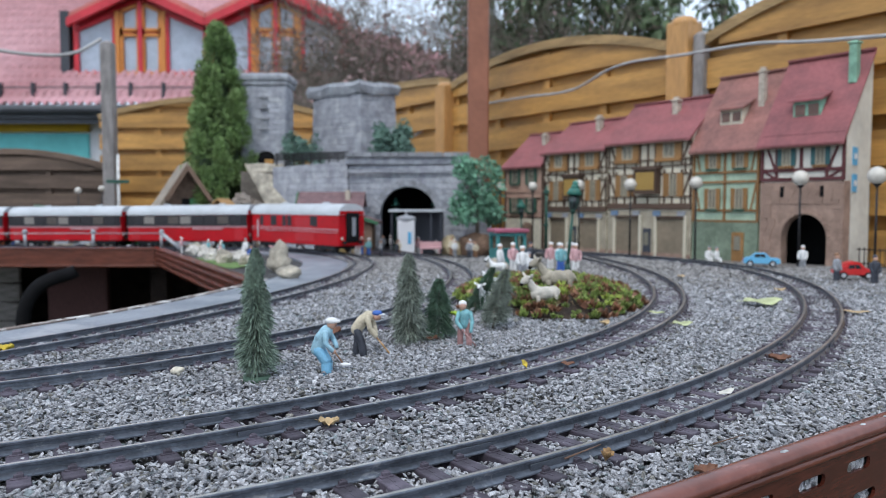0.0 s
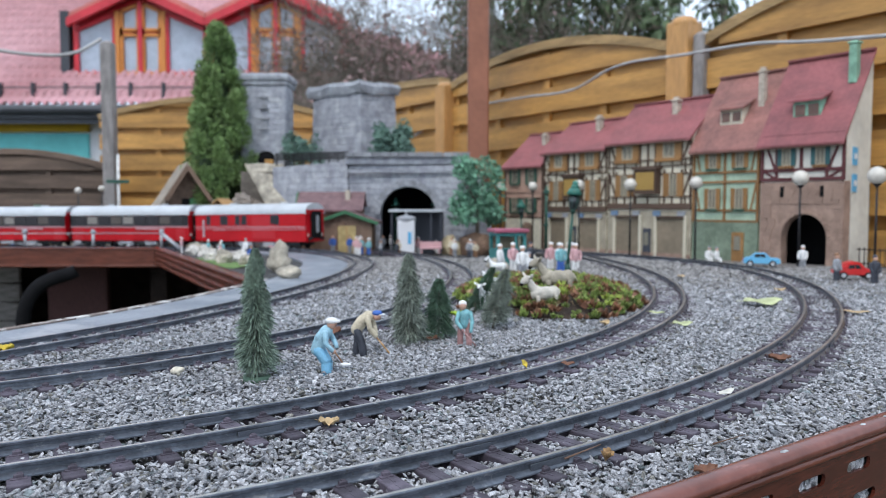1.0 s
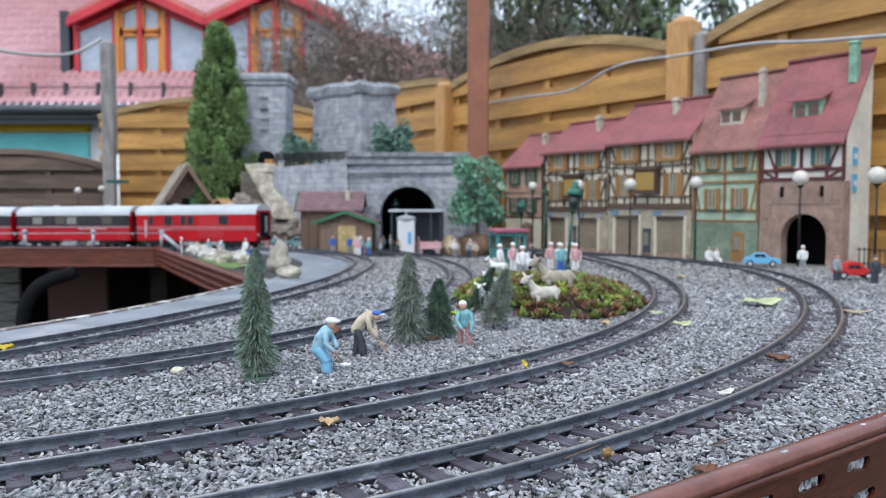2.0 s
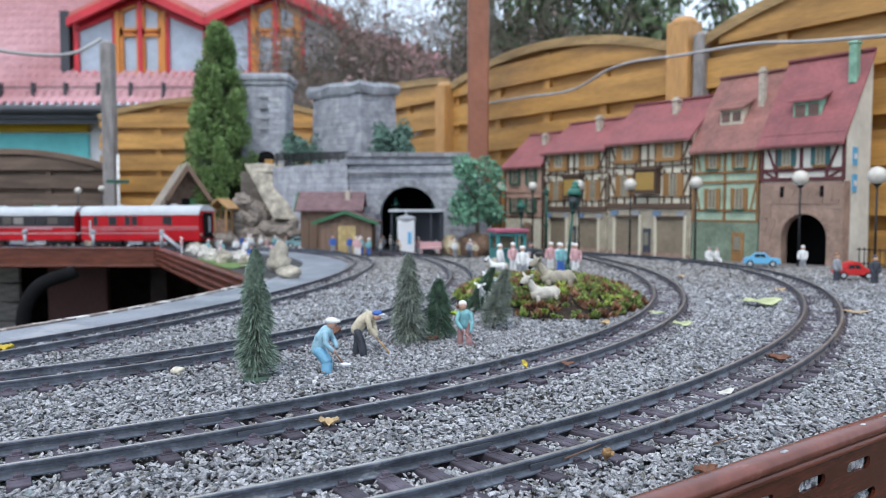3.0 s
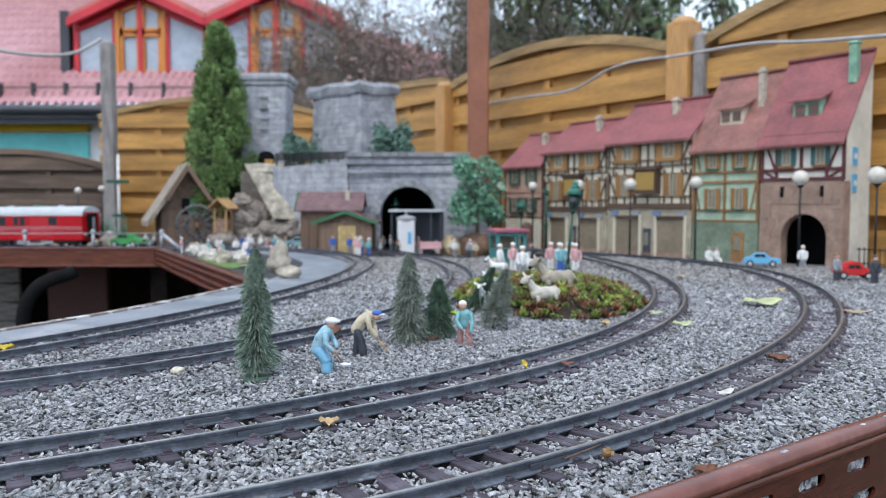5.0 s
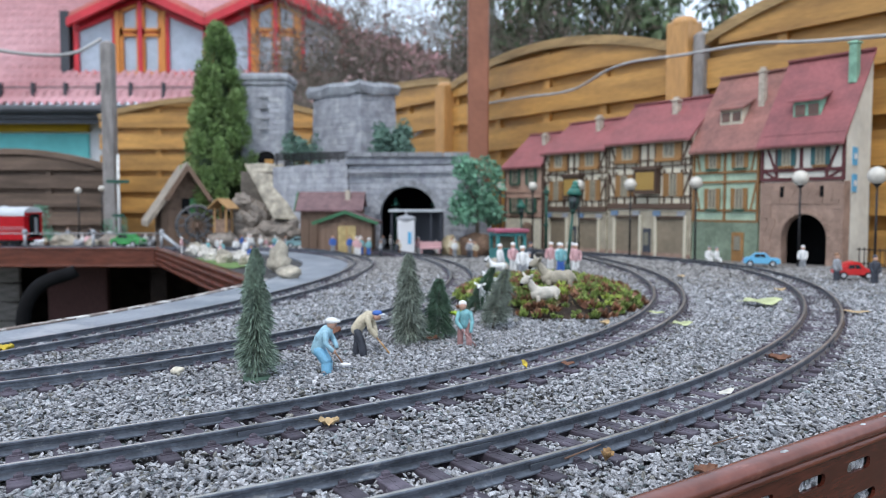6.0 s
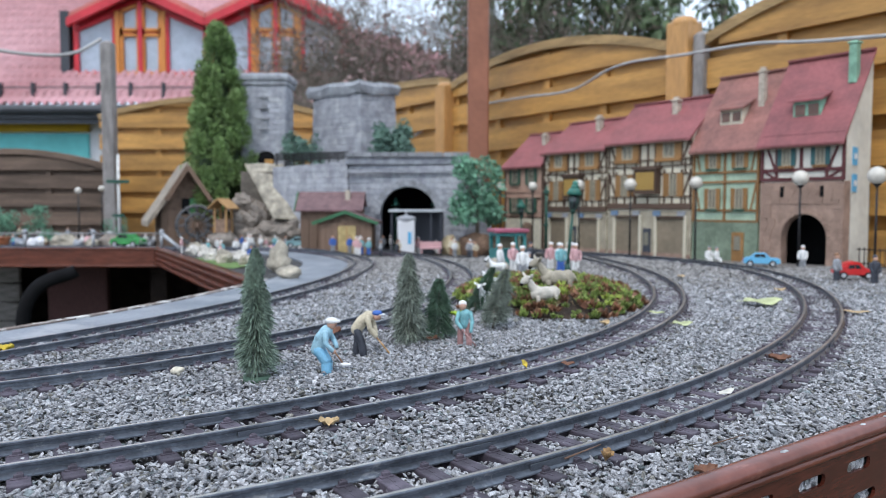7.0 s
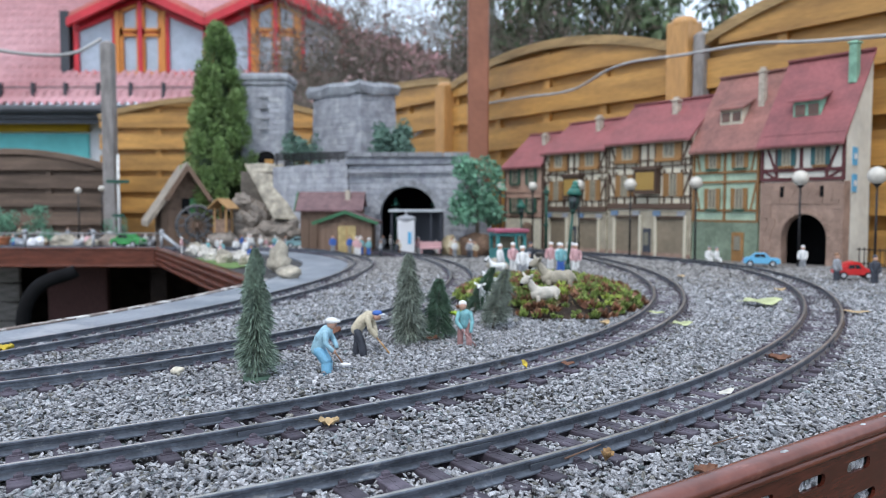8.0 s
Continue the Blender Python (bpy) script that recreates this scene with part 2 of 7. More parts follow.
F_TEAL = mat("figure_teal", (0.19, 0.42, 0.45), 0.6, var=0.2, scale=90, bump=0.1)
F_WHITE = mat("figure_white", (0.72, 0.72, 0.71), 0.6, var=0.12, scale=90, bump=0.1)
F_PINK = mat("figure_pink", (0.60, 0.36, 0.37), 0.6, var=0.2, scale=90, bump=0.1)
F_GREY = mat("figure_grey", (0.28, 0.29, 0.31), 0.6, var=0.2, scale=90, bump=0.1)
F_BROWN = mat("figure_brown", (0.25, 0.13, 0.07), 0.6, var=0.2, scale=90, bump=0.1)
F_NAVY = mat("figure_blue", (0.05, 0.13, 0.42), 0.6, var=0.2, scale=90, bump=0.1)
GOAT = mat("goat_fleece", (0.55, 0.51, 0.44), 0.75, var=0.25, scale=90, bump=0.4)
STRAW = mat("straw", (0.48, 0.40, 0.26), 0.8, var=0.3, scale=60, bump=0.5)
THATCH = mat("thatch", (0.30, 0.25, 0.20), 0.85, var=0.35, scale=40, bump=0.7, stretch=(1, 1, 0.3))
PLANK = mat("rustic_plank", (0.215, 0.14, 0.10), 0.8, var=0.35, scale=50, bump=0.5, rand=0.2)
NEWWOOD = mat("raw_pine", (0.46, 0.27, 0.12), 0.7, var=0.25, scale=40, bump=0.3)
CAR_BLUE = mat("toy_car_blue", (0.14, 0.43, 0.66), 0.3, var=0.12, scale=30, bump=0.0)
CAR_RED = mat("toy_car_red", (0.55, 0.03, 0.03), 0.3, var=0.12, scale=30, bump=0.0)
CAR_GREEN = mat("toy_car_green", (0.06, 0.30, 0.09), 0.4, var=0.15, scale=30, bump=0.0)
RUBBER = mat("tyre_black", (0.02, 0.02, 0.02), 0.8, var=0.2, scale=50, bump=0.1)
KIOSK = mat("kiosk_teal", (0.045, 0.20, 0.195), 0.5, var=0.2, scale=40, bump=0.1)
KIOSKROOF = mat("kiosk_roof", (0.36, 0.10, 0.15), 0.5, var=0.2, scale=40, bump=0.1)
ROOFRED2 = mat("eave_tile", (0.50, 0.16, 0.135), 0.5, var=0.2, scale=3, bump=0.2, rand=0.15)
REDTRIM = mat("red_trim", (0.58, 0.035, 0.05), 0.4, var=0.15, scale=3, bump=0.1)
ORANGE = mat("orange_frame", (0.62, 0.235, 0.05), 0.45, var=0.15, scale=3, bump=0.1)
WINGLASS = glass("house_glass", (0.38, 0.44, 0.52), 0.08)
YELLOWBAND = mat("yellow_band", (0.50, 0.32, 0.01), 0.6, var=0.15, scale=2, bump=0.1)
TURQ = mat("turquoise_wall", (0.13, 0.50, 0.50), 0.6, var=0.12, scale=2, bump=0.1)
HOUSEWHITE = mat("white_render", (0.68, 0.68, 0.70), 0.7, var=0.1, scale=2, bump=0.1)
GUTTER = mat("dark_gutter", (0.06, 0.065, 0.075), 0.5, 0.3, var=0.2, scale=3, bump=0.1)
CABLE = mat("white_cable", (0.40, 0.39, 0.38), 0.6, var=0.15, scale=20, bump=0.1)
POSTERBLUE = mat("blue_poster", (0.10, 0.38, 0.62), 0.4, var=0.15, scale=40, bump=0.0)
DULLBLUE = mat("dull_blue_sign", (0.15, 0.23, 0.34), 0.5, var=0.2, scale=40, bump=0.0)
GRASSMAT = mat("green_mat", (0.13, 0.21, 0.06), 0.9, var=0.35, scale=60, bump=0.6)

# ---- mesh helpers ----


def part(name, bm, mats, parent=None, label="", m=None, smooth=False):
    """Links a bmesh as one mesh object, under parent if there is one."""
    me = bpy.data.meshes.new(name)
    if smooth:
        for f in bm.faces:
            f.smooth = True
    bm.to_mesh(me)
    bm.free()
    for x in (mats if isinstance(mats, (list, tuple)) else [mats]):
        me.materials.append(x)
    ob = new(name, me)
    if parent:
        ob.parent = parent
    if m is not None:
        ob.matrix_basis = m
    return tagged(ob, label)


def thing(name, m, label, category, group="", kind=""):
    """An empty at a thing's base, which carries its parts."""
    ob = new(name)
    ob.empty_display_size = 0.02
    ob.matrix_basis = m
    return tagged(ob, label, category, group, kind)


def setmat(faces, i):
    for f in faces:
        f.material_index = i


def box(bm, c, s, mi=0, rz=0.0, bev=0.0, m=None):
    """A box with centre c and size s, its edges rounded by bev."""
    mm = (m or Matrix()) @ Matrix.Translation(c) @ Matrix.Rotation(radians(rz), 4, "Z") @ Matrix.Diagonal((*s, 1))
    r = bmesh.ops.create_cube(bm, size=1, matrix=mm)
    fs = list({f for v in r["verts"] for f in v.link_faces})
    setmat(fs, mi)
    if bev:
        r2 = bmesh.ops.bevel(bm, geom=list({e for v in r["verts"] for e in v.link_edges}), offset=bev, segments=2, affect="EDGES", profile=0.5)
        setmat(r2["faces"], mi)
    return bm


def tube(bm, a, b, r0, r1=None, seg=10, mi=0):
    """A tapered round bar from a to b."""
    a, b = Vector(a), Vector(b)
    d = b - a
    mm = Matrix.Translation((a + b) / 2) @ d.to_track_quat("Z", "Y").to_matrix().to_4x4()
    r = bmesh.ops.create_cone(bm, cap_ends=True, segments=seg, radius1=r0, radius2=r0 if r1 is None else r1, depth=d.length, matrix=mm)
    fs = list({f for v in r["verts"] for f in v.link_faces})
    setmat(fs, mi)
    for f in fs:
        f.smooth = len(f.verts) == 4
    return bm


def ball(bm, c, r, mi=0, sub=2, m=None):
    """A rounded lump with radii r."""
    r = r if isinstance(r, (tuple, list)) else (r, r, r)
    q = bmesh.ops.create_icosphere(bm, subdivisions=sub, radius=1, matrix=Matrix.Translation(c) @ (m or Matrix()) @ Matrix.Diagonal((*r, 1)))
    for f in {f for v in q["verts"] for f in v.link_faces}:
        f.material_index, f.smooth = mi, True
    return q["verts"]


def prism(bm, outline, depth, mi=0, m=None):
    """An outline in x and z, pushed back along y by depth."""
    m = m or Matrix()
    a = [bm.verts.new(m @ Vector((x, 0, z))) for x, z in outline]
    b = [bm.verts.new(m @ Vector((x, depth, z))) for x, z in outline]
    fs = [bm.faces.new(a), bm.faces.new(b[::-1])]
    k = len(a)
    for i in range(k):
        fs.append(bm.faces.new((a[i], b[i], b[(i + 1) % k], a[(i + 1) % k])))
    setmat(fs, mi)
    bmesh.ops.recalc_face_normals(bm, faces=fs)
    return fs


def B():
    return bmesh.new()


BOXES = {}


def piece(name, material, c, s, parent, m=None, label=""):
    """A small board or block that shares one lightly bevelled cube per material."""
    key = material.name
    if key not in BOXES:
        bm = box(B(), (0, 0, 0), (1, 1, 1), 0, bev=0.035)
        me = bpy.data.meshes.new("block")
        bm.to_mesh(me)
        bm.free()
        me.materials.append(material)
        BOXES[key] = me
    ob = new(name, BOXES[key])
    ob.parent = parent
    ob.matrix_basis = Matrix.Translation(c) @ (m or Matrix()) @ Matrix.Diagonal((*s, 1))
    return tagged(ob, label)


def raw(name, verts, faces, mats, parent=None, label="", mi=None):
    """One mesh from arrays of corners and faces."""
    me = bpy.data.meshes.new(name)
    me.from_pydata(verts, [], faces)
    for x in (mats if isinstance(mats, (list, tuple)) else [mats]):
        me.materials.append(x)
    if mi is not None:
        me.polygons.foreach_set("material_index", mi)
    ob = new(name, me)
    if parent:
        ob.parent = parent
    return tagged(ob, label)


def fast_mesh(name, co, faces):
    """A mesh of equal-sized faces from numpy arrays."""
    me = bpy.data.meshes.new(name)
    k = faces.shape[1]
    me.vertices.add(len(co))
    me.vertices.foreach_set("co", np.ascontiguousarray(co, dtype=np.float32).ravel())
    me.loops.add(faces.size)
    me.loops.foreach_set("vertex_index", np.ascontiguousarray(faces, dtype=np.int32).ravel())
    me.polygons.add(len(faces))
    me.polygons.foreach_set("loop_start", np.arange(0, faces.size, k, dtype=np.int32))
    me.update(calc_edges=True)
    me.polygons.foreach_set("use_smooth", np.zeros(len(faces), dtype=bool))
    me.validate()
    return me


def blades(rng, roots, dirs, length, width, curl=0.0):
    """Thin pointed leaves from roots along dirs: corners and faces."""
    n = len(roots)
    side = np.cross(dirs, rng.normal(size=(n, 3)))
    side /= np.linalg.norm(side, axis=1)[:, None] + 1e-9
    L, W = length[:, None], width[:, None]
    mid = roots + dirs * L * 0.5
    tip = roots + dirs * L + np.c_[np.zeros((n, 2)), -curl * length]
    co = np.stack([roots, mid + side * W, tip, mid - side * W], 1).reshape(-1, 3)
    return co, np.arange(4 * n).reshape(n, 4)


def gzn(y, x=1.0):
    """Height of the layout's railheads: level near the front, sinking 2 cm towards the back, later on the deck side than on the town side."""
    k = np.clip((x + 0.5) / 0.4, 0, 1)
    return -0.02 * (k * np.clip((y - 1.7) / 1.2, 0, 1) + (1 - k) * np.clip((y - 2.45) / 0.6, 0, 1))


def gz(y, x=1.0):
    return float(gzn(y, x))

# ---- track plan ----


def plan(x, y, a, sections, back=0.35, step=0.004):
    """Centre line of a track: a start, a heading and sections of (length, curvature). Gives points and headings at even steps."""
    x, y = x - back * math.cos(a), y - back * math.sin(a)
    out = []
    for length, k in [(back, 0.0)] + sections:
        n = max(1, round(length / step))
        s = length / n
        for _ in range(n):
            out.append((x, y, a))
            b = a + k * s
            x, y, a = x + s * math.cos((a + b) / 2), y + s * math.sin((a + b) / 2), b
    out.append((x, y, a))
    return np.array(out)


STEP = 0.004
OUTER = plan(-0.0725, 0.3657, 0.5357, [(0.3809, 0.7316), (0.3001, 0.6135), (0.4282, 0.5243), (0.1923, 0.644), (0.3396, 0.6729), (0.6809, 0.7537), (0.5, 0.5)])
MIDDLE = plan(-0.2526, 0.4284, 0.5244, [(0.2978, 0.6643), (0.2876, 0.8446), (0.2884, 0.8219), (0.292, 0.6422), (0.2922, 0.468), (0.3158, 0.1974), (0.5933, 0.1505), (0.35, 0.5)])
INNER = plan(-0.3712, 0.6211, 0.6217, [(0.3734, 1.125), (0.3738, 0.9101), (0.3977, 0.6055), (0.8497, 0.3489), (0.75, 0.8621)])
LOOP = plan(-0.4488, 0.7435, 1.0492, [(0.3916, 0.5632), (0.4721, 0.4377), (0.3856, 0.5336), (0.3781, 0.9883), (0.375, 1.3977), (0.3752, 0.7657), (0.3726, -0.0124),
                                     (0.3573, 0.0908), (3.2, 0.03)])
TRACKS = [OUTER, MIDDLE, INNER, LOOP]


def along(line, s, off=0.0, z=0.0):
    """Point s metres after a track's first section, off to its left, z over the railhead; and the heading."""
    s = s + 0.35
    i = min(max(s / STEP, 0), len(line) - 1.001)
    k, f = int(i), i - int(i)
    x, y, a = line[k] * (1 - f) + line[k + 1] * f
    x, y = x - off * math.sin(a), y + off * math.cos(a)
    return Vector((x, y, gz(y, x) + z)), a


def sweep(line, off, profile, stride, top=()):
    """A profile of (across, height) drawn along a track line. Gives corners, faces and material numbers."""
    pts = line[::stride]
    n, k = len(pts), len(profile)
    s, c = np.sin(pts[:, 2]), np.cos(pts[:, 2])
    pr = np.array(profile)
    o = off + pr[:, 0]
    X = pts[:, 0:1] - s[:, None] * o
    Y = pts[:, 1:2] + c[:, None] * o
    Z = gzn(Y, X) + pr[:, 1]
    co = np.stack([X, Y, Z], 2).reshape(-1, 3)
    i, j = np.meshgrid(np.arange(n - 1), np.arange(k), indexing="ij")
    a, b = i * k + j, i * k + (j + 1) % k
    faces = np.stack([a, a + k, b + k, b], 2).reshape(-1, 4)
    return co, faces, np.isin(j.ravel(), top).astype(np.int32)


RAIL_PROFILE = [(-0.0046, -0.007569), (0.0046, -0.007569), (0.0045, -0.006786), (0.0009, -0.004872), (0.0007, -0.00261), (0.0019, -0.002001),
                (0.0020, -0.000522), (0.0013, 0), (-0.0013, 0), (-0.0020, -0.000522), (-0.0019, -0.002001), (-0.0007, -0.00261), (-0.0009, -0.004872), (-0.0045, -0.006786)]


def sleeper_mesh():
    bm = B()
    box(bm, (0, 0, -0.0121), (0.0122, 0.078, 0.0092), bev=0.0009)
    for sgn in (-1, 1):
        box(bm, (0, sgn * 0.0225, -0.0073), (0.0085, 0.0150, 0.0012), bev=0.0003)
        for o in (-0.0052, 0.0052):
            box(bm, (0, sgn * 0.0225 + o, -0.0060), (0.0050, 0.0026, 0.0026), bev=0.0005)
            box(bm, (0.0004, sgn * 0.0225 + o * 0.82, -0.0048), (0.0026, 0.0024, 0.0010), bev=0.0003)
    for y in (-0.030, -0.011, 0.0, 0.012, 0.031):
        box(bm, (0.001 * (y * 100 % 3 - 1), y, -0.00752), (0.0015, 0.009, 0.0005))
    me = bpy.data.meshes.new("sleeper")
    bm.to_mesh(me)
    bm.free()
    me.materials.append(SLEEPER)
    return me


SLEEPER_MESH = sleeper_mesh()


def build_track(line, label, until):
    root = tagged(new("railway_track"), label, "railway track", "model railway tracks", "structure")
    for off in (0.0225, -0.0225):
        co, faces, mi = sweep(line, off, RAIL_PROFILE, 3, (7,))
        me = fast_mesh("rail", co, faces)
        me.materials.append(RAIL)
        me.materials.append(RAILTOP)
        me.polygons.foreach_set("material_index", mi)
        me.polygons.foreach_set("use_smooth", np.zeros(len(faces), dtype=bool))
        ob = new("rail", me)
        ob.parent = root
    rng = random.Random(7)
    s = -0.3
    while s < until:
        p, a = along(line, s)
        ob = new("sleeper", SLEEPER_MESH)
        ob.parent = root
        ob.matrix_basis = Matrix.Translation(p) @ Matrix.Rotation(a + radians(rng.uniform(-1.5, 1.5)), 4, "Z")
        s += 0.0255
    for s0 in (0.12, 0.62, 1.22):
        for off in (0.0225, -0.0225):
            for side in (-0.0022, 0.0022):
                p, a = along(line, s0 if off > 0 else s0 + 0.02, off + side, -0.0046)
                piece("fishplate", RAIL, p, (0.03, 0.0016, 0.0042), root, Matrix.Rotation(a, 4, "Z"))
    return root


build_track(OUTER, "dark brown model railway track curving through grey gravel", 2.6)
build_track(MIDDLE, "dark brown inner curve of model railway track on gravel", 2.4)
build_track(INNER, "dark model railway track curving past the small trees", 2.6)
build_track(LOOP, "dark model railway loop line that the red train runs on", 4.6)

# ---- the layout's ground ----
EDGE_OFF = 0.152


def hole_outline():
    pts = [along(LOOP, s, EDGE_OFF)[0].xy for s in np.arange(-0.3, 0.76, 0.05)]
    return [Vector((-4.2, -1.0)), Vector((-0.95, -1.0)), Vector((-0.9, 0.3))] + pts + [Vector((-0.365, 1.50)), Vector((-0.97, 2.61)), Vector((-4.2, 2.61))]


HOLE = hole_outline()
FRONT_A, FRONT_B = Vector((0.1003, 0.3652)), Vector((0.3013, 0.5102))
FRONT_D = (FRONT_B - FRONT_A).normalized()
FRONT_N = Vector((FRONT_D.y, -FRONT_D.x))


def inside(poly, x, y):
    ok = False
    for i in range(len(poly)):
        a, b = poly[i], poly[i - 1]
        if (a.y > y) != (b.y > y) and x < (b.x - a.x) * (y - a.y) / (b.y - a.y) + a.x:
            ok = not ok
    return ok


def on_board(x, y, margin=0.0):
    if (x - 0.80) * 1.12 + (y - 2.60) * 0.77 > -0.03:
        return False
    return not inside(HOLE, x, y) and (Vector((x, y)) - FRONT_A).dot(FRONT_N) < -margin


def build_ground():
    g = 0.02
    xs, ys = np.arange(-4.2, 1.9, g), np.arange(0.1, 4.5, g)
    idx, co, faces = {}, [], []

    def vert(i, j):
        if (i, j) not in idx:
            x, y = xs[0] + i * g, ys[0] + j * g
            idx[i, j] = len(co)
            co.append((x, y, gz(y, x) - 0.0165 + 0.0015 * noise.noise((x * 40, y * 40, 0))))
        return idx[i, j]
    for i in range(len(xs) - 1):
        for j in range(len(ys) - 1):
            if on_board(xs[i] + g / 2, ys[j] + g / 2, 0.008):
                faces.append((vert(i, j), vert(i + 1, j), vert(i + 1, j + 1), vert(i, j + 1)))
    ob = raw("ground", co, faces, BED)
    m = ob.modifiers.new("thick", "SOLIDIFY")
    m.thickness, m.offset = 0.025, -1
    return tagged(ob, "gravel ballast bed of the model railway, darkened for shade between stones", "ground", kind="structure")


build_ground()


def build_slate():
    """The felted strip between the loop line and the pit."""
    co, faces, mi = sweep(LOOP[:640], 0, [(0.037, -0.017), (EDGE_OFF + 0.004, -0.017), (EDGE_OFF + 0.004, -0.0115), (0.037, -0.0115)], 4)
    me = fast_mesh("path", co, faces)
    me.materials.append(SLATE)
    ob = new("path", me)
    co, faces, mi = sweep(LOOP[:300], 0, [(EDGE_OFF + 0.004, -0.05), (EDGE_OFF + 0.016, -0.05), (EDGE_OFF + 0.016, -0.0095), (EDGE_OFF + 0.004, -0.0095)], 4)
    me = fast_mesh("kerb", co, faces)
    me.materials.append(worn(mat("worn_edge", (0.22, 0.17, 0.145), 0.7, var=0.45, scale=30, bump=0.5), (0.62, 0.60, 0.57), 40, 0.5))
    k = new("kerb", me)
    k.parent = ob
    return tagged(ob, "wet blue-grey roofing felt path with a worn edge", "path", kind="structure")


build_slate()


def build_stones():
    """Crushed stone: many angular chips in one mesh."""
    rng = np.random.default_rng(5)
    g = (1 + 5 ** 0.5) / 2
    ico = np.array([(-1, g, 0), (1, g, 0), (-1, -g, 0), (1, -g, 0), (0, -1, g), (0, 1, g), (0, -1, -g), (0, 1, -g), (g, 0, -1), (g, 0, 1), (-g, 0, -1), (-g, 0, 1)]) / 1.9
    ico_tri = np.array([(0, 11, 5), (0, 5, 1), (0, 1, 7), (0, 7, 10), (0, 10, 11), (1, 5, 9), (5, 11, 4), (11, 10, 2), (10, 7, 6), (7, 1, 8),
                        (3, 9, 4), (3, 4, 2), (3, 2, 6), (3, 6, 8), (3, 8, 9), (4, 9, 5), (2, 4, 11), (6, 2, 10), (8, 6, 7), (9, 8, 1)])
    cube = np.array([(x, y, z) for z in (-1, 1) for y in (-1, 1) for x in (-1, 1)]) * 0.72
    cube_tri = np.array([(0, 2, 3), (0, 3, 1), (4, 5, 7), (4, 7, 6), (0, 1, 5), (0, 5, 4), (2, 6, 7), (2, 7, 3), (0, 4, 6), (0, 6, 2), (1, 3, 7), (1, 7, 5)])

    def chips(base):
        out = []
        for _ in range(24):
            v = base * rng.uniform(0.72, 1.15, (len(base), 1)) + rng.uniform(-0.3, 0.3, base.shape)
            v[v[:, 2] > 0.3, 2] *= rng.uniform(0.75, 1.0)
            out.append(v)
        return np.array(out)

    def scatter(x0, x1, y0, y1, pitch):
        gx, gy = np.meshgrid(np.arange(x0, x1, pitch), np.arange(y0, y1, pitch))
        return np.c_[gx.ravel(), gy.ravel()] + rng.uniform(-0.6, 0.6, (gx.size, 2)) * pitch
    sets = []
    for x0, x1, y0, y1, pitch, r0 in ((-0.75, 0.75, 0.335, 0.95, 0.00245, 0.00166), (-0.75, 1.0, 0.95, 1.5, 0.0036, 0.0022), (-0.6, 1.35, 1.5, 2.3, 0.0056, 0.0033)):
        p = scatter(x0, x1, y0, y1, pitch)
        keep = (np.abs(p[:, 0]) < 0.60 * p[:, 1] + 0.03) & (((p - np.array(FRONT_A)) @ np.array(FRONT_N)) < -0.003)
        p = p[keep]
        sets.append(np.c_[p, np.full(len(p), r0)])
    # coarser fill off to the sides
    p = scatter(-0.7, 1.0, 0.2, 1.5, 0.011)
    p = p[((np.abs(p[:, 0]) >= 0.60 * p[:, 1] + 0.03) | (p[:, 1] < 0.335)) & (((p - np.array(FRONT_A)) @ np.array(FRONT_N)) < -0.01)]
    p = p[[on_board(x, y, 0.01) for x, y in p]]
    sets.append(np.c_[p, np.full(len(p), 0.0055)])
    p = np.concatenate(sets)
    dist = np.full(len(p), 9.0)
    side = np.zeros(len(p))
    for t, line in enumerate(TRACKS):
        q = line[::3]
        for a in range(0, len(p), 4000):
            d = p[a:a + 4000, None, :2] - q[None, :, :2]
            dd = (d ** 2).sum(2)
            i = dd.argmin(1)
            e = np.sqrt(dd[np.arange(len(i)), i])
            near = e < dist[a:a + 4000]
            dist[a:a + 4000] = np.where(near, e, dist[a:a + 4000])
            if t == 3:
                dv = d[np.arange(len(i)), i]
                lat = -dv[:, 0] * np.sin(q[i, 2]) + dv[:, 1] * np.cos(q[i, 2])
                side[a:a + 4000] = lat
    keep = (side < 0.036) & (np.abs(dist - 0.0225) > 0.0045)
    # a street of paving and soil lies before the houses
    keep &= ((p[:, 0] - 0.996) * 0.8066 + (p[:, 1] - 1.88) * 0.5911 < -0.09) | (p[:, 1] < 1.3)
    p, dist = p[keep], dist[keep]
    n = len(p)
    r = p[:, 2] * np.clip(rng.lognormal(0.0, 0.27, n), 0.5, 1.9)
    z = gzn(p[:, 1], p[:, 0]) - 0.0106 + rng.uniform(-0.0034, 0.0020, n)
    z += 0.0035 * np.sin(p[:, 0] * 23) * np.sin(p[:, 1] * 19) * (dist > 0.06)
    track = dist < 0.042
    tx, ty = p[track, 0], p[track, 1]
    fill = 0.0016 * np.sin(tx * 61) * np.sin(ty * 53) + 0.0012 * np.clip((ty - 0.55) / 0.3, 0, 1)
    z[track] = gzn(ty, tx) - 0.0098 + rng.uniform(-0.0024, 0.0010, track.sum()) + fill
    r[track] *= 0.88
    # chips lie on their flat side, tipped this way and that
    az, tip, roll = rng.uniform(0, 6.283, n), rng.normal(0, 0.42, n), rng.normal(0, 0.42, n)
    ca, sa, ct, st, cr, sr = np.cos(az), np.sin(az), np.cos(tip), np.sin(tip), np.cos(roll), np.sin(roll)
    R = np.stack([ca * ct, ca * st * sr - sa * cr, ca * st * cr + sa * sr, sa * ct, sa * st * sr + ca * cr, sa * st * cr - ca * sr, -st, ct * sr, ct * cr], 1).reshape(n, 3, 3)
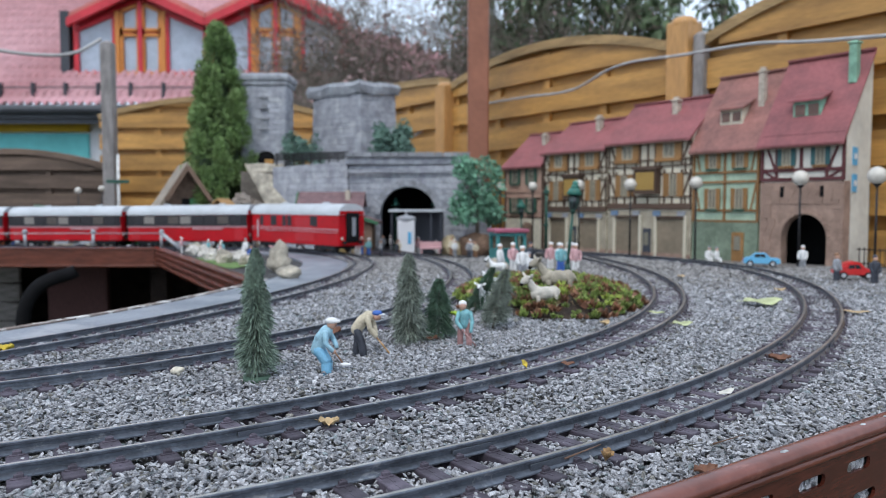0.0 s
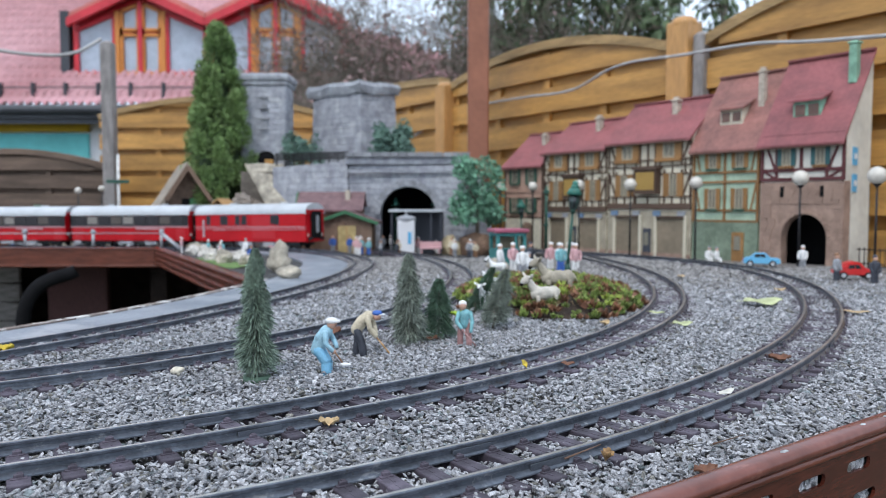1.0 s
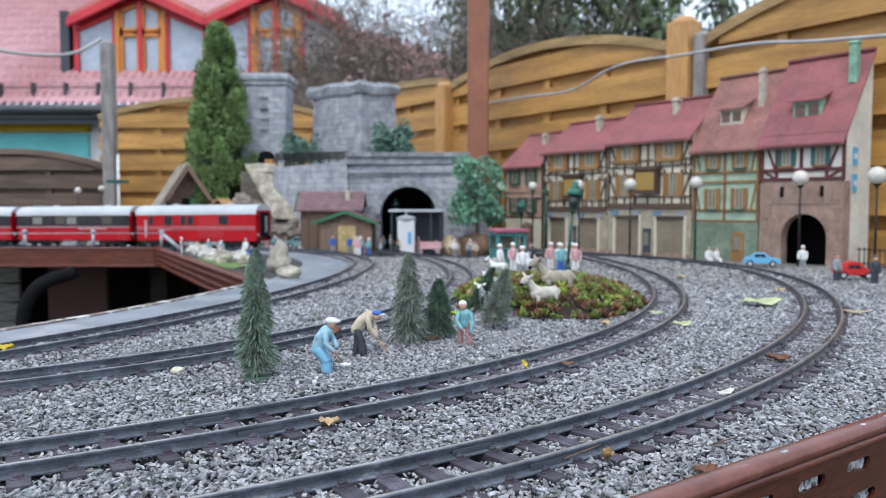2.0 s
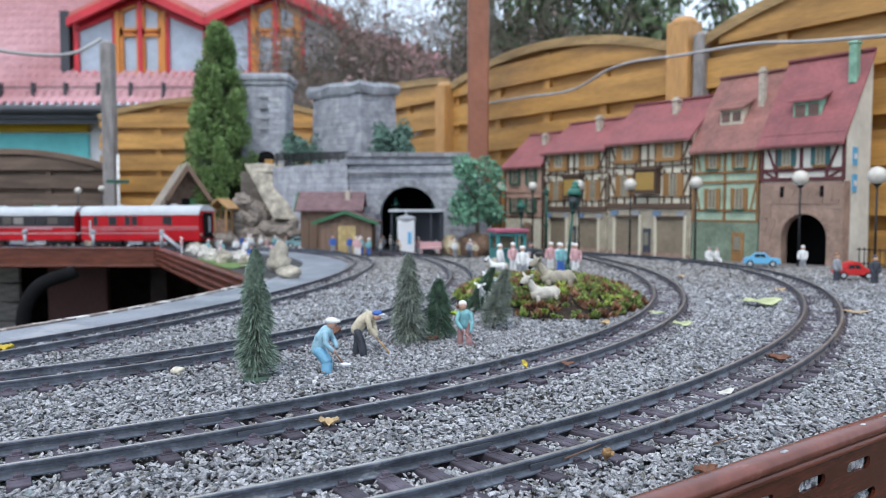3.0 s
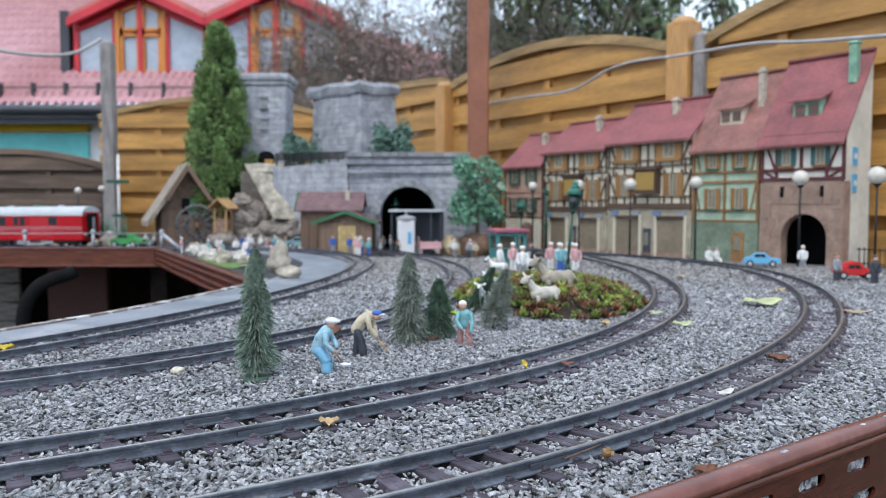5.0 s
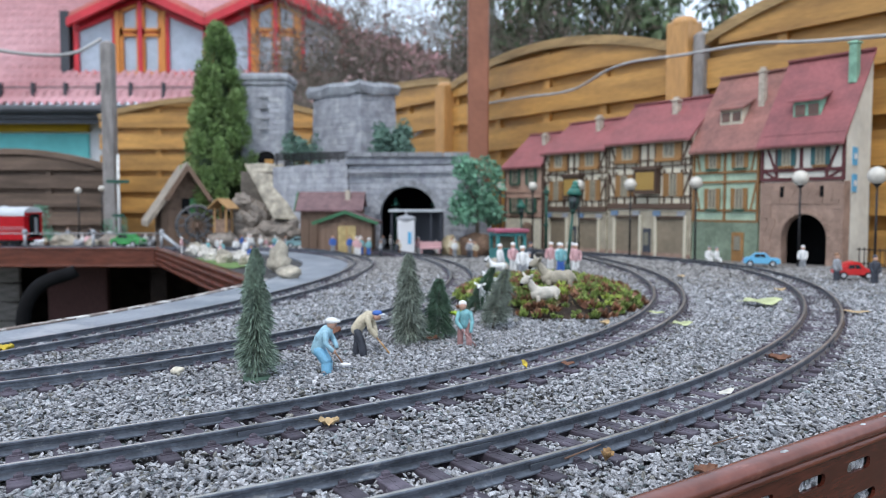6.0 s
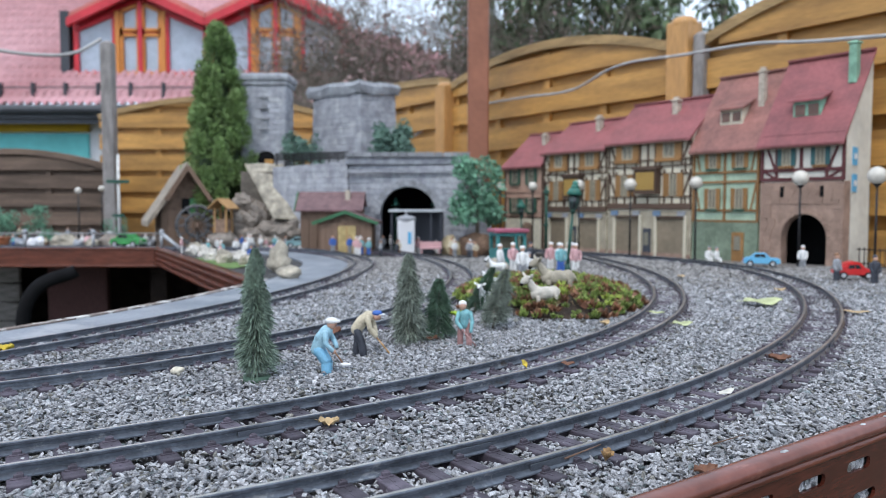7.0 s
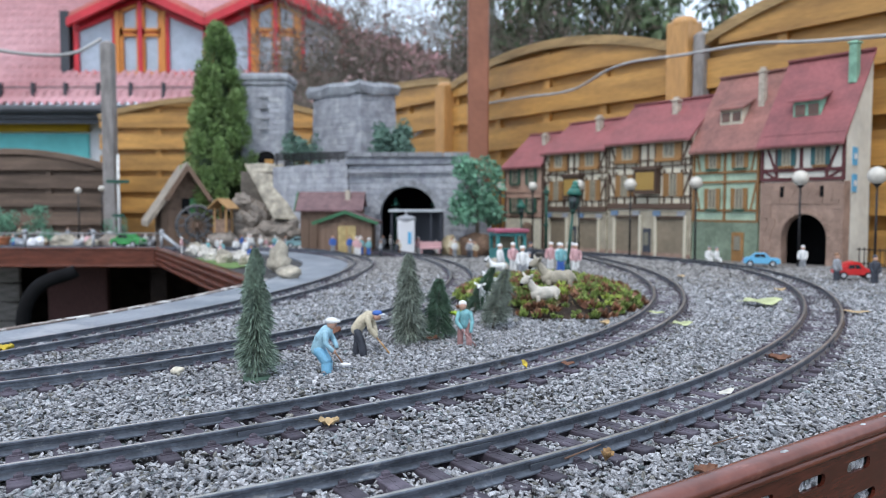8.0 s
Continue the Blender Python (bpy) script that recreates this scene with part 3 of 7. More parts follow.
    size = r[:, None] * rng.uniform([1.05, 0.7, 0.42], [1.75, 1.1, 0.75], (n, 3))
    near = p[:, 1] < 0.95
    verts, faces, start = [], [], 0
    for mask, base, tri in ((near, ico, ico_tri), (~near, cube, cube_tri)):
        k = int(mask.sum())
        v = chips(base)[rng.integers(0, 24, k)] * size[mask][:, None, :]
        v = np.einsum("nij,nkj->nki", R[mask], v) + np.c_[p[mask, :2], z[mask]][:, None, :]
        verts.append(v.reshape(-1, 3))
        faces.append((tri[None] + (np.arange(k) * len(base))[:, None, None]).reshape(-1, 3) + start)
        start += k * len(base)
    me = fast_mesh("gravel", np.concatenate(verts), np.concatenate(faces))
    me.materials.append(GRAVEL)
    me.materials.append(DUSTY)
    far = np.concatenate([np.repeat(p[near, 1] > 1.4, len(ico_tri)), np.repeat(p[~near, 1] + 0.25 * rng.uniform(-1, 1, int((~near).sum())) > 1.45, len(cube_tri))])
    me.polygons.foreach_set("material_index", far.astype(np.int32))
    return tagged(new("gravel", me), "loose angular grey crushed stone between the tracks", "gravel", kind="stuff")


build_stones()

# ---- boards round the layout ----


def slotted_board():
    """The varnished front edge: a broad rounded cap, a groove and bead, and a face with oblong drainage slots that show gravel behind."""
    root = thing("edge_board", Matrix.Translation((*(FRONT_A - FRONT_D * 0.5), 0)) @ Matrix.Rotation(math.atan2(FRONT_D.y, FRONT_D.x), 4, "Z"),
                 "red-brown varnished edge board with oblong drainage slots", "edge board", kind="structure")
    L = 2.5
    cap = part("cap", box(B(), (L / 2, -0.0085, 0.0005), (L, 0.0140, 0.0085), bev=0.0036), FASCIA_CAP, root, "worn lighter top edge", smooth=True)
    part("cove", box(B(), (L / 2, -0.0108, -0.0062), (L, 0.0070, 0.0055), bev=0.0022), FASCIA, root, smooth=True)
    # face with slots
    bm = B()
    edges = []

    def loop(pts):
        vs = [bm.verts.new((x, -0.0125, z)) for x, z in pts]
        for i in range(len(vs)):
            edges.append(bm.edges.new((vs[i], vs[(i + 1) % len(vs)])))
    x0, x1 = 0.35, 1.35
    loop([(x0, -0.0088), (x1, -0.0088), (x1, -0.14), (x0, -0.14)])
    slots = []
    for k in range(4):
        for i in range(18):
            cx = x0 + 0.0081 + i * 0.0544 + (0.008 if k % 2 else 0)
            if x0 + 0.02 < cx < x1 - 0.03:
                slots.append((cx, -0.0188 - k * 0.0212))
    for cx, cz in slots:
        hw, hh = 0.0108, 0.0036
        loop([(cx + sx * hw + hh * math.cos(a), cz + hh * math.sin(a)) for sx, a0 in ((1, -90), (-1, 90)) for a in [radians(a0 + 30 * j) for j in range(7)]])
    bmesh.ops.triangle_fill(bm, use_beauty=True, edges=edges, normal=(0, -1, 0))
    ex = bmesh.ops.extrude_face_region(bm, geom=list(bm.faces))
    for v in [g for g in ex["geom"] if isinstance(g, bmesh.types.BMVert)]:
        v.co.y += 0.0022
    bmesh.ops.recalc_face_normals(bm, faces=list(bm.faces))
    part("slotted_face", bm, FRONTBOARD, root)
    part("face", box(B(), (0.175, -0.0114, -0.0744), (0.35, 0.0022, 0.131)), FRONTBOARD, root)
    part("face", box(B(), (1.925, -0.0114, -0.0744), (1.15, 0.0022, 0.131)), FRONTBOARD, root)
    rng = random.Random(8)
    bm = B()
    for cx, cz in slots:
        if cx > 1.25:
            continue
        for _ in range(10):
            c = (cx + rng.uniform(-0.013, 0.013), -0.0075 + rng.uniform(-0.0012, 0.0008), cz - 0.0012 + rng.uniform(-0.002, 0.002))
            q = bmesh.ops.create_icosphere(bm, subdivisions=1, radius=0.0033, matrix=Matrix.Translation(c) @ Euler((rng.uniform(0, 6), rng.uniform(0, 6), 0)).to_matrix().to_4x4() @ Matrix.Diagonal((1.3, 1.0, 0.7, 1)))
            for v in q["verts"]:
                v.co += Vector((rng.uniform(-1, 1), rng.uniform(-1, 1), rng.uniform(-1, 1))) * 0.0006
    tagged(part("trapped_gravel", bm, GRAVEL, root), "", kind="stuff")
    part("backing", box(B(), (L / 2, -0.0025, -0.07), (L, 0.004, 0.13)), BED, root)
    for i in range(9):
        x = 0.62 + i * 0.055 + rng.uniform(-0.02, 0.02)
        k, w, h = rng.randint(7, 10), rng.uniform(0.0025, 0.007), rng.uniform(0.001, 0.0022)
        bm = B()
        vs = [bm.verts.new((x + w * math.cos(j * 6.283 / k) * rng.uniform(0.5, 1), -0.0105 + h * math.sin(j * 6.283 / k) * rng.uniform(0.6, 1.1), 0.0050)) for j in range(k)]
        bm.faces.new(vs)
        ex = bmesh.ops.extrude_face_region(bm, geom=list(bm.faces))
        for v in [g for g in ex["geom"] if isinstance(g, bmesh.types.BMVert)]:
            v.co.z -= 0.0012
        part("flaked_patch", bm, BARE, cap, "patch of flaked pale paint")


def moulded_board(name, a, b, z, height, label, mouldings):
    """A stained edge board from a to b (its outer face to the right of that way), with a cap and raised mouldings."""
    a, b = Vector(a), Vector(b)
    d = (b - a).to_3d()
    L = d.length
    root = thing(name, Matrix.Translation((a.x, a.y, z)) @ Matrix.Rotation(math.atan2(d.y, d.x), 4, "Z"), label, "edge board", kind="structure")
    part("board", box(B(), (L / 2, -0.008, -height / 2), (L, 0.016, height), bev=0.0015), FASCIA, root)
    part("cap", box(B(), (L / 2, -0.007, 0.002), (L, 0.026, 0.007), bev=0.003), FASCIA, root)
    for h in mouldings:
        part("moulding", box(B(), (L / 2, -0.0175, -h), (L, 0.006, 0.009), bev=0.0028), FASCIA, root)
    return root


slotted_board()
C0, C1, C2 = Vector((-0.372, 1.49)), Vector((-0.97, 2.60)), Vector((-4.2, 2.60))
moulded_board("edge_board", C1, C0, -0.008, 0.055, "red-brown grooved fascia board over the dark pit", (0.014, 0.031, 0.048))
moulded_board("edge_board", C2, C1, -0.010, 0.062, "red-brown plain fascia board below the train", (0.057,))


def build_pit():
    """What shows in the shade below the deck: supports, a hose and old boards."""
    root = thing("layout_support", pose(0, 0, -0.85), "wooden supports under the layout, darkened to the shade there", "support frame", kind="structure")
    # panel and legs are coloured nearly black to stand for the shade
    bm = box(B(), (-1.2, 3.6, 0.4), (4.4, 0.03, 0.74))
    part("back_panel", bm, SHADED_WOOD, root)
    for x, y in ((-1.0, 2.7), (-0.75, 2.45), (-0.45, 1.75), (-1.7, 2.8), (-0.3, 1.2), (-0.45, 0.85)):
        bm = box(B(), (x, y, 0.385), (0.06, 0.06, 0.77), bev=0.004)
        part("leg", bm, SHADED_WOOD, root)
    for i in range(9):
        piece("board", GREYPOST, (-2.42, 3.0, 0.12 + i * 0.075), (1.5, 0.02, 0.07), root)
    piece("panel", mat("dull_red_panel", (0.07, 0.03, 0.028), 0.8), (-1.39, 2.9, 0.38), (0.226, 0.03, 0.76), root)
    hose = bpy.data.curves.new("hose", "CURVE")
    hose.dimensions, hose.bevel_depth = "3D", 0.022
    sp = hose.splines.new("BEZIER")
    sp.bezier_points.add(2)
    for bp, c in zip(sp.bezier_points, ((-1.364, 2.450, -0.367), (-1.320, 2.450, -0.137), (-1.206, 2.500, -0.077))):
        bp.co = c
        bp.handle_left_type = bp.handle_right_type = "AUTO"
    hose.materials.append(BLACK)
    tagged(new("hose", hose), "thick black hose bending up under the deck", "hose")


build_pit()

gm = fast_mesh("garden", np.array([(-400, -200, -0.86), (400, -200, -0.86), (400, 900, -0.86), (-400, 900, -0.86)]), np.array([[0, 1, 2, 3]]))
gm.materials.append(GROUND)
tagged(new("garden", gm), "dull garden soil and grass below the layout", "ground", kind="structure")

# ---- fences ----


def fence_panel(a, b, z0, z1, rise, material, label, pitch=0.133, line=0.644, battens=(0.08, 0.306, 0.535, 0.763)):
    """A panel of broad boards nailed by turns before and behind its battens, with an arched capping. One front board's lower edge lies at height line."""
    a, b = Vector(a), Vector(b)
    d = b - a
    L = d.length
    root = thing("garden_fence", Matrix.Translation((a.x, a.y, z0)) @ Matrix.Rotation(math.atan2(d.y, d.x), 4, "Z"), label, "fence panel", "garden fence panels")
    hgt = z1 - z0
    top = lambda x: hgt + rise * (1 - (2 * x / L - 1) ** 2)
    first = (line - z0) % pitch - pitch
    for i in range(int((hgt + rise - first) / pitch) + 1):
        for lo, hi, y in ((0.0, 0.70, -0.046), (0.50, 1.22, -0.014)):
            za, zb = max(0.0, first + (i + lo) * pitch), first + (i + hi) * pitch
            ok = [x for x in [k * L / 24 for k in range(25)] if top(x) > za + 0.004]
            if len(ok) < 3 or zb <= za:
                continue
            bm = B()
            prism(bm, [(ok[0], za), (ok[-1], za)] + [(x, min(zb, top(x))) for x in reversed(ok)], 0.014, 0, Matrix.Translation((0, y, 0)))
            part("board", bm, material, root)
    for f in battens:
        x = L * f
        piece("batten", material, (x, -0.0225, (top(x) - 0.01) / 2), (0.034, 0.018, top(x) - 0.01), root)
    bm = B()
    outline = [(x * L / 24, top(x * L / 24) - 0.004) for x in range(25)]
    prism(bm, outline + [(x, z + 0.034) for x, z in reversed(outline)], 0.065, 0, Matrix.Translation((0, -0.058, 0)))
    part("capping", bm, CAPPING if material is HONEY else material, root)
    return root


def fence_post(x, y, z1, w, material, label, rz=0):
    root = thing("fence_post", pose(x, y, -0.86, 0, 0, rz), label, "fence post", "garden fence posts")
    h = z1 + 0.86
    bm = box(B(), (0, 0, h / 2), (w, w, h), bev=0.006)
    part("shaft", bm, material, root)
    bm = B()
    ball(bm, (0, 0, h - 0.005), (w * 0.53, w * 0.53, w * 0.32), sub=3)
    part("rounded_top", bm, material, root)
    return root


P0, P1, P2, P3 = Vector((1.62, 1.42)), Vector((0.80, 2.60)), Vector((0.03, 3.72)), Vector((-0.74, 4.85))
fence_panel(P1, P0, -0.8, 0.592, 0.172, HONEY, "arched honey-stained wooden fence panel behind the houses", battens=(0.04, 0.266, 0.495, 0.72, 0.95))
fence_panel(P2, P1, -0.8, 0.653, 0.109, HONEY, "arched honey-stained wooden fence panel behind the row of houses")
fence_panel(P3, P2, -0.8, 0.72, 0.03, HONEY, "honey-stained wooden fence panel behind the castle")
fence_post(0.790, 2.535, 0.735, 0.083, HONEY_POST, "stout honey-stained fence post with a rounded top", -54)
fence_post(0.828, 2.475, 0.685, 0.04, GREYPOST, "weathered grey fence post", -54)
fence_post(0.012, 3.64, 0.70, 0.075, HONEY_POST, "honey-stained fence post behind the castle", -54)
fence_post(0.085, 3.66, 0.66, 0.05, GREYPOST, "thin grey fence post", -54)
fence_panel((-2.15, 4.85), (-0.70, 4.85), -0.8, 0.672, 0.115, HONEY, "honey-stained arched fence panel behind the thatched hut", line=0.487, battens=(0.02, 0.249, 0.48, 0.71))
fence_post(-1.935, 4.46, 1.068, 0.068, GREYPOST, "tall weathered grey post carrying a cable")
fence_panel((-3.1, 4.55), (-2.0, 4.55), -0.8, 0.355, 0.085, WEATHERED, "dark weathered wooden fence panel", pitch=0.108, line=0.344, battens=(0.1, 0.4, 0.7))


def build_pole():
    root = thing("canopy_pole", pose(0.142, 3.12, -0.86), "red-brown painted square metal pole", "pole")
    bm = box(B(), (0, 0, 1.9), (0.084, 0.084, 3.8), bev=0.008)
    part("shaft", bm, POLEPAINT, root)
    bm = box(B(), (0, 0, 0.006), (0.2, 0.2, 0.012), bev=0.002)
    part("base_plate", bm, POLEPAINT, root)


build_pole()


def cable(points, r, label):
    cu = bpy.data.curves.new("cable", "CURVE")
    cu.dimensions, cu.bevel_depth, cu.bevel_resolution = "3D", r, 2
    sp = cu.splines.new("BEZIER")
    sp.bezier_points.add(len(points) - 1)
    for bp, c in zip(sp.bezier_points, points):
        bp.co = c
        bp.handle_left_type = bp.handle_right_type = "AUTO"
    cu.materials.append(CABLE)
    return tagged(new("cable", cu), label, "cable")

# ---- the row of half-timbered model houses ----
ROW_A, ROW_D = Vector((0.996, 1.88)), Vector((-0.5911, 0.8066))
ROW_RZ = math.degrees(math.atan2(-0.8066, 0.5911))


def row_pose(s, front=0.0, z=0.0):
    """Pose s metres along the row of houses (from its gable end), front metres before the facades."""
    p = ROW_A + ROW_D * s - Vector((0.8066, 0.5911)) * front
    return pose(p.x, p.y, z, 0, 0, ROW_RZ)


def side_prism(bm, outline, x0, x1, mi=0):
    """An outline in y and z, drawn out from x0 to x1."""
    a = [bm.verts.new((x0, y, z)) for y, z in outline]
    b = [bm.verts.new((x1, y, z)) for y, z in outline]
    fs = [bm.faces.new(a), bm.faces.new(b[::-1])]
    for i in range(len(a)):
        fs.append(bm.faces.new((a[i], b[i], b[(i + 1) % len(a)], a[(i + 1) % len(a)])))
    setmat(fs, mi)
    bmesh.ops.recalc_face_normals(bm, faces=fs)


def window(parent, x, z, w, h, shutter=None, pane=CURTAIN, frame_mat=CREAM, sill=None, bars=True, y=0.0):
    """A window with its pane, frame, glazing bars, and shutters or sill where it has them."""
    bm = box(B(), (x, y - 0.0005, z), (w, 0.003, h))
    win = part("window", bm, pane, parent)
    bm = B()
    t = min(w, h) * 0.11
    for dx in (-1, 1):
        box(bm, (x + dx * (w / 2 - t / 2), y - 0.003, z), (t, 0.004, h))
    for dz in (-1, 1):
        box(bm, (x, y - 0.0031, z + dz * (h / 2 - t / 2)), (w, 0.004, t))
    if bars:
        box(bm, (x, y - 0.0028, z), (t * 0.8, 0.0035, h))
        box(bm, (x, y - 0.0029, z + h * 0.17), (w, 0.0035, t * 0.7))
    part("frame", bm, frame_mat, win)
    if shutter:
        for dx in (-1, 1):
            ob = piece("shutter", shutter, (x + dx * (w / 2 + w * 0.27), y - 0.003, z), (w * 0.5, 0.003, h * 1.04), win)
    if sill:
        piece("sill", sill, (x, y - 0.005, z - h / 2 - 0.004), (w * 1.5, 0.009, 0.006), win)
    return win


def chimney(parent, x, y, z, h, material, w=0.017):
    bm = B()
    box(bm, (x, y, z + h / 2), (w, w, h), bev=0.001)
    box(bm, (x, y, z + h - 0.004), (w * 1.35, w * 1.35, 0.005), bev=0.001)
    box(bm, (x, y, z + h + 0.003), (w * 0.8, w * 0.8, 0.008), bev=0.001)
    return part("chimney", bm, material, parent)


def dormer(parent, x, yf, z, w, h, depth, face, roof, pane):
    """A roof dormer with a sloping lid, its cheeks and a pair of lights."""
    bm = B()
    side_prism(bm, [(yf, z), (yf, z + h), (yf + depth, z + h + depth * 0.35), (yf + depth * 0.6, z)], x - w / 2, x + w / 2)
    d = part("dormer", bm, face, parent)
    bm = B()
    side_prism(bm, [(yf - 0.012, z + h - 0.001), (yf - 0.012, z + h + 0.004), (yf + depth * 1.25, z + h + 0.012 + depth * 0.5), (yf + depth * 1.25, z + h + 0.006 + depth * 0.5)], x - w * 0.62, x + w * 0.62)
    part("lid", bm, roof, d)
    for dx in (-0.24, 0.24):
        bm = box(B(), (x + dx * w, yf - 0.001, z + h * 0.5), (w * 0.36, 0.003, h * 0.66))
        part("light", bm, pane, d)
    return d


def shell(s0, s1, eave, ridge, wall, roof, label, z0=-0.035, depth=0.13):
    """House body, low-relief depth, with its overhanging roof slope. Gives the thing, its width and a turn of s into x."""
    root = thing("model_house", row_pose(s1), label, "model house", "row of half-timbered houses")
    w = s1 - s0
    bm = B()
    side_prism(bm, [(0, z0), (0, eave), (depth, ridge - 0.006), (depth, z0)], 0.001, w - 0.001)
    part("wall", bm, wall, root)
    bm = B()
    k = (ridge - eave) / depth
    side_prism(bm, [(-0.02, eave - 0.02 * k - 0.001), (-0.02, eave - 0.02 * k + 0.007), (depth + 0.004, ridge + 0.006), (depth + 0.004, ridge - 0.002)], -0.004, w + 0.004)
    part("roof", bm, roof, root)
    piece("gutter_board", TIMBER, (w / 2, -0.017, eave - 0.02 * k - 0.001), (w, 0.006, 0.006), root)
    piece("ridge_cap", roof, (w / 2, depth, ridge + 0.007), (w + 0.008, 0.012, 0.006), root)
    return root, w, (lambda s: s1 - s)


def bar_h(root, material, x0, x1, z, t=0.008, y=-0.0015):
    piece("timber", material, ((x0 + x1) / 2, y, z), (x1 - x0, 0.006, t), root)


def bar_v(root, material, x, z0, z1, t=0.008, y=-0.001):
    piece("timber", material, (x, y, (z0 + z1) / 2), (t, 0.0055, z1 - z0), root)


def bar_d(root, material, x0, z0, x1, z1, t=0.006, y=-0.0005):
    L = math.hypot(x1 - x0, z1 - z0)
    piece("timber", material, ((x0 + x1) / 2, y, (z0 + z1) / 2), (L, 0.005, t), root, Matrix.Rotation(-math.atan2(z1 - z0, x1 - x0), 4, "Y"))


def gate_house():
    root, w, X = shell(0.008, 0.232, 0.322, 0.53, WHITEWALL, TILE, "tall model gate house with red roof and arched sandstone passage", z0=0.2)
    # passage with its round arch
    a0, a1, zt, zb = X(0.17), X(0.05), 0.117, -0.035
    cx, r = (a0 + a1) / 2, (a1 - a0) / 2
    outline = [(0.0, zb), (a0, zb)] + [(cx - r * math.cos(i * math.pi / 14), zt - r + r * math.sin(i * math.pi / 14)) for i in range(15)] + [(a1, zb), (w, zb), (w, 0.2005), (0.0, 0.2005)]
    bm = B()
    prism(bm, outline, 0.03, 0, Matrix.Translation((0, -0.002, 0)))
    part("gateway", bm, SANDSTONE, root, "pink sandstone arched gateway")
    for i in range(13):
        a = math.pi * (i + 0.5) / 13
        bm = B()
        box(bm, (0, 0, 0), (0.010, 0.005, 0.0125), m=Matrix.Translation((cx - (r + 0.005) * math.cos(a), -0.0015, zt - r + (r + 0.005) * math.sin(a))) @ Matrix.Rotation(a - math.pi, 4, "Y"), bev=0.001)
        part("arch_stone", bm, SANDSTONE, root)
    bm = B()
    box(bm, (0.003, 0.08, 0.08), (0.006, 0.1, 0.23))
    box(bm, (w / 2, 0.128, 0.08), (w, 0.004, 0.23))
    part("passage", bm, BLACK, root)
    bm = box(B(), (w - 0.003, 0.08, 0.08), (0.006, 0.1, 0.24))
    part("gable_base", bm, WHITEWALL, root)
    rng = random.Random(2)
    for k in range(17):
        z = -0.012 + k * 0.0124
        x = -rng.uniform(0, 0.02)
        while x < w:
            L = rng.uniform(0.018, 0.026)
            x0, x1 = max(x, 0.001), min(x + L - 0.0012, w - 0.001)
            hit = z - 0.01 < zt + 0.014 and not (x1 < cx - r - 0.012 or x0 > cx + r + 0.012)
            slit = 0.15 < z < 0.195 and any(x0 < X(q) + 0.006 and x1 > X(q) - 0.006 for q in (0.17, 0.064))
            if x1 - x0 > 0.006 and not hit and not slit:
                piece("stone", SANDSTONE, ((x0 + x1) / 2, -0.002, z), (x1 - x0, 0.004, 0.0115), root)
            x += L
    for s in (0.17, 0.064):
        bm = box(B(), (X(s), -0.0025, 0.175), (0.009, 0.003, 0.028))
        part("slit_window", bm, BLACK, root)
    for z in (0.207, 0.231, 0.318):
        bar_h(root, TIMBER_RED, 0, w, z, 0.009)
    for x in (0.004, w / 2, w - 0.004, 0.045, w - 0.045):
        bar_v(root, TIMBER_RED, x, 0.205, 0.318, 0.008)
    for x0, x1 in ((0.008, 0.04), (w - 0.008, w - 0.04)):
        bar_d(root, TIMBER_RED, x0, 0.315, x1, 0.235)
        bar_d(root, TIMBER_RED, x0, 0.23, x1, 0.21)
    for s in (0.16, 0.07):
        window(root, X(s), 0.274, 0.024, 0.062, SHUTTER_TEAL, CURTAIN, WINFRAME, TIMBER_TAN)
    dormer(root, X(0.125), 0.028, 0.366, 0.074, 0.043, 0.056, CHIM_MINT, TILE, mat("brown_light", (0.16, 0.09, 0.07), 0.4))
    chimney(root, X(0.035), 0.085, 0.45, 0.105, CHIM_MINT, 0.02)
    for z, h in ((0.262, 0.045), (0.195, 0.045)):
        ob = piece("poster", POSTERBLUE, (w + 0.001, 0.045, z), (0.003, 0.022, h), root, label="small blue enamel sign")
        piece("sign_bar", F_WHITE, (w + 0.0028, 0.045, z), (0.001, 0.014, h * 0.3), root)


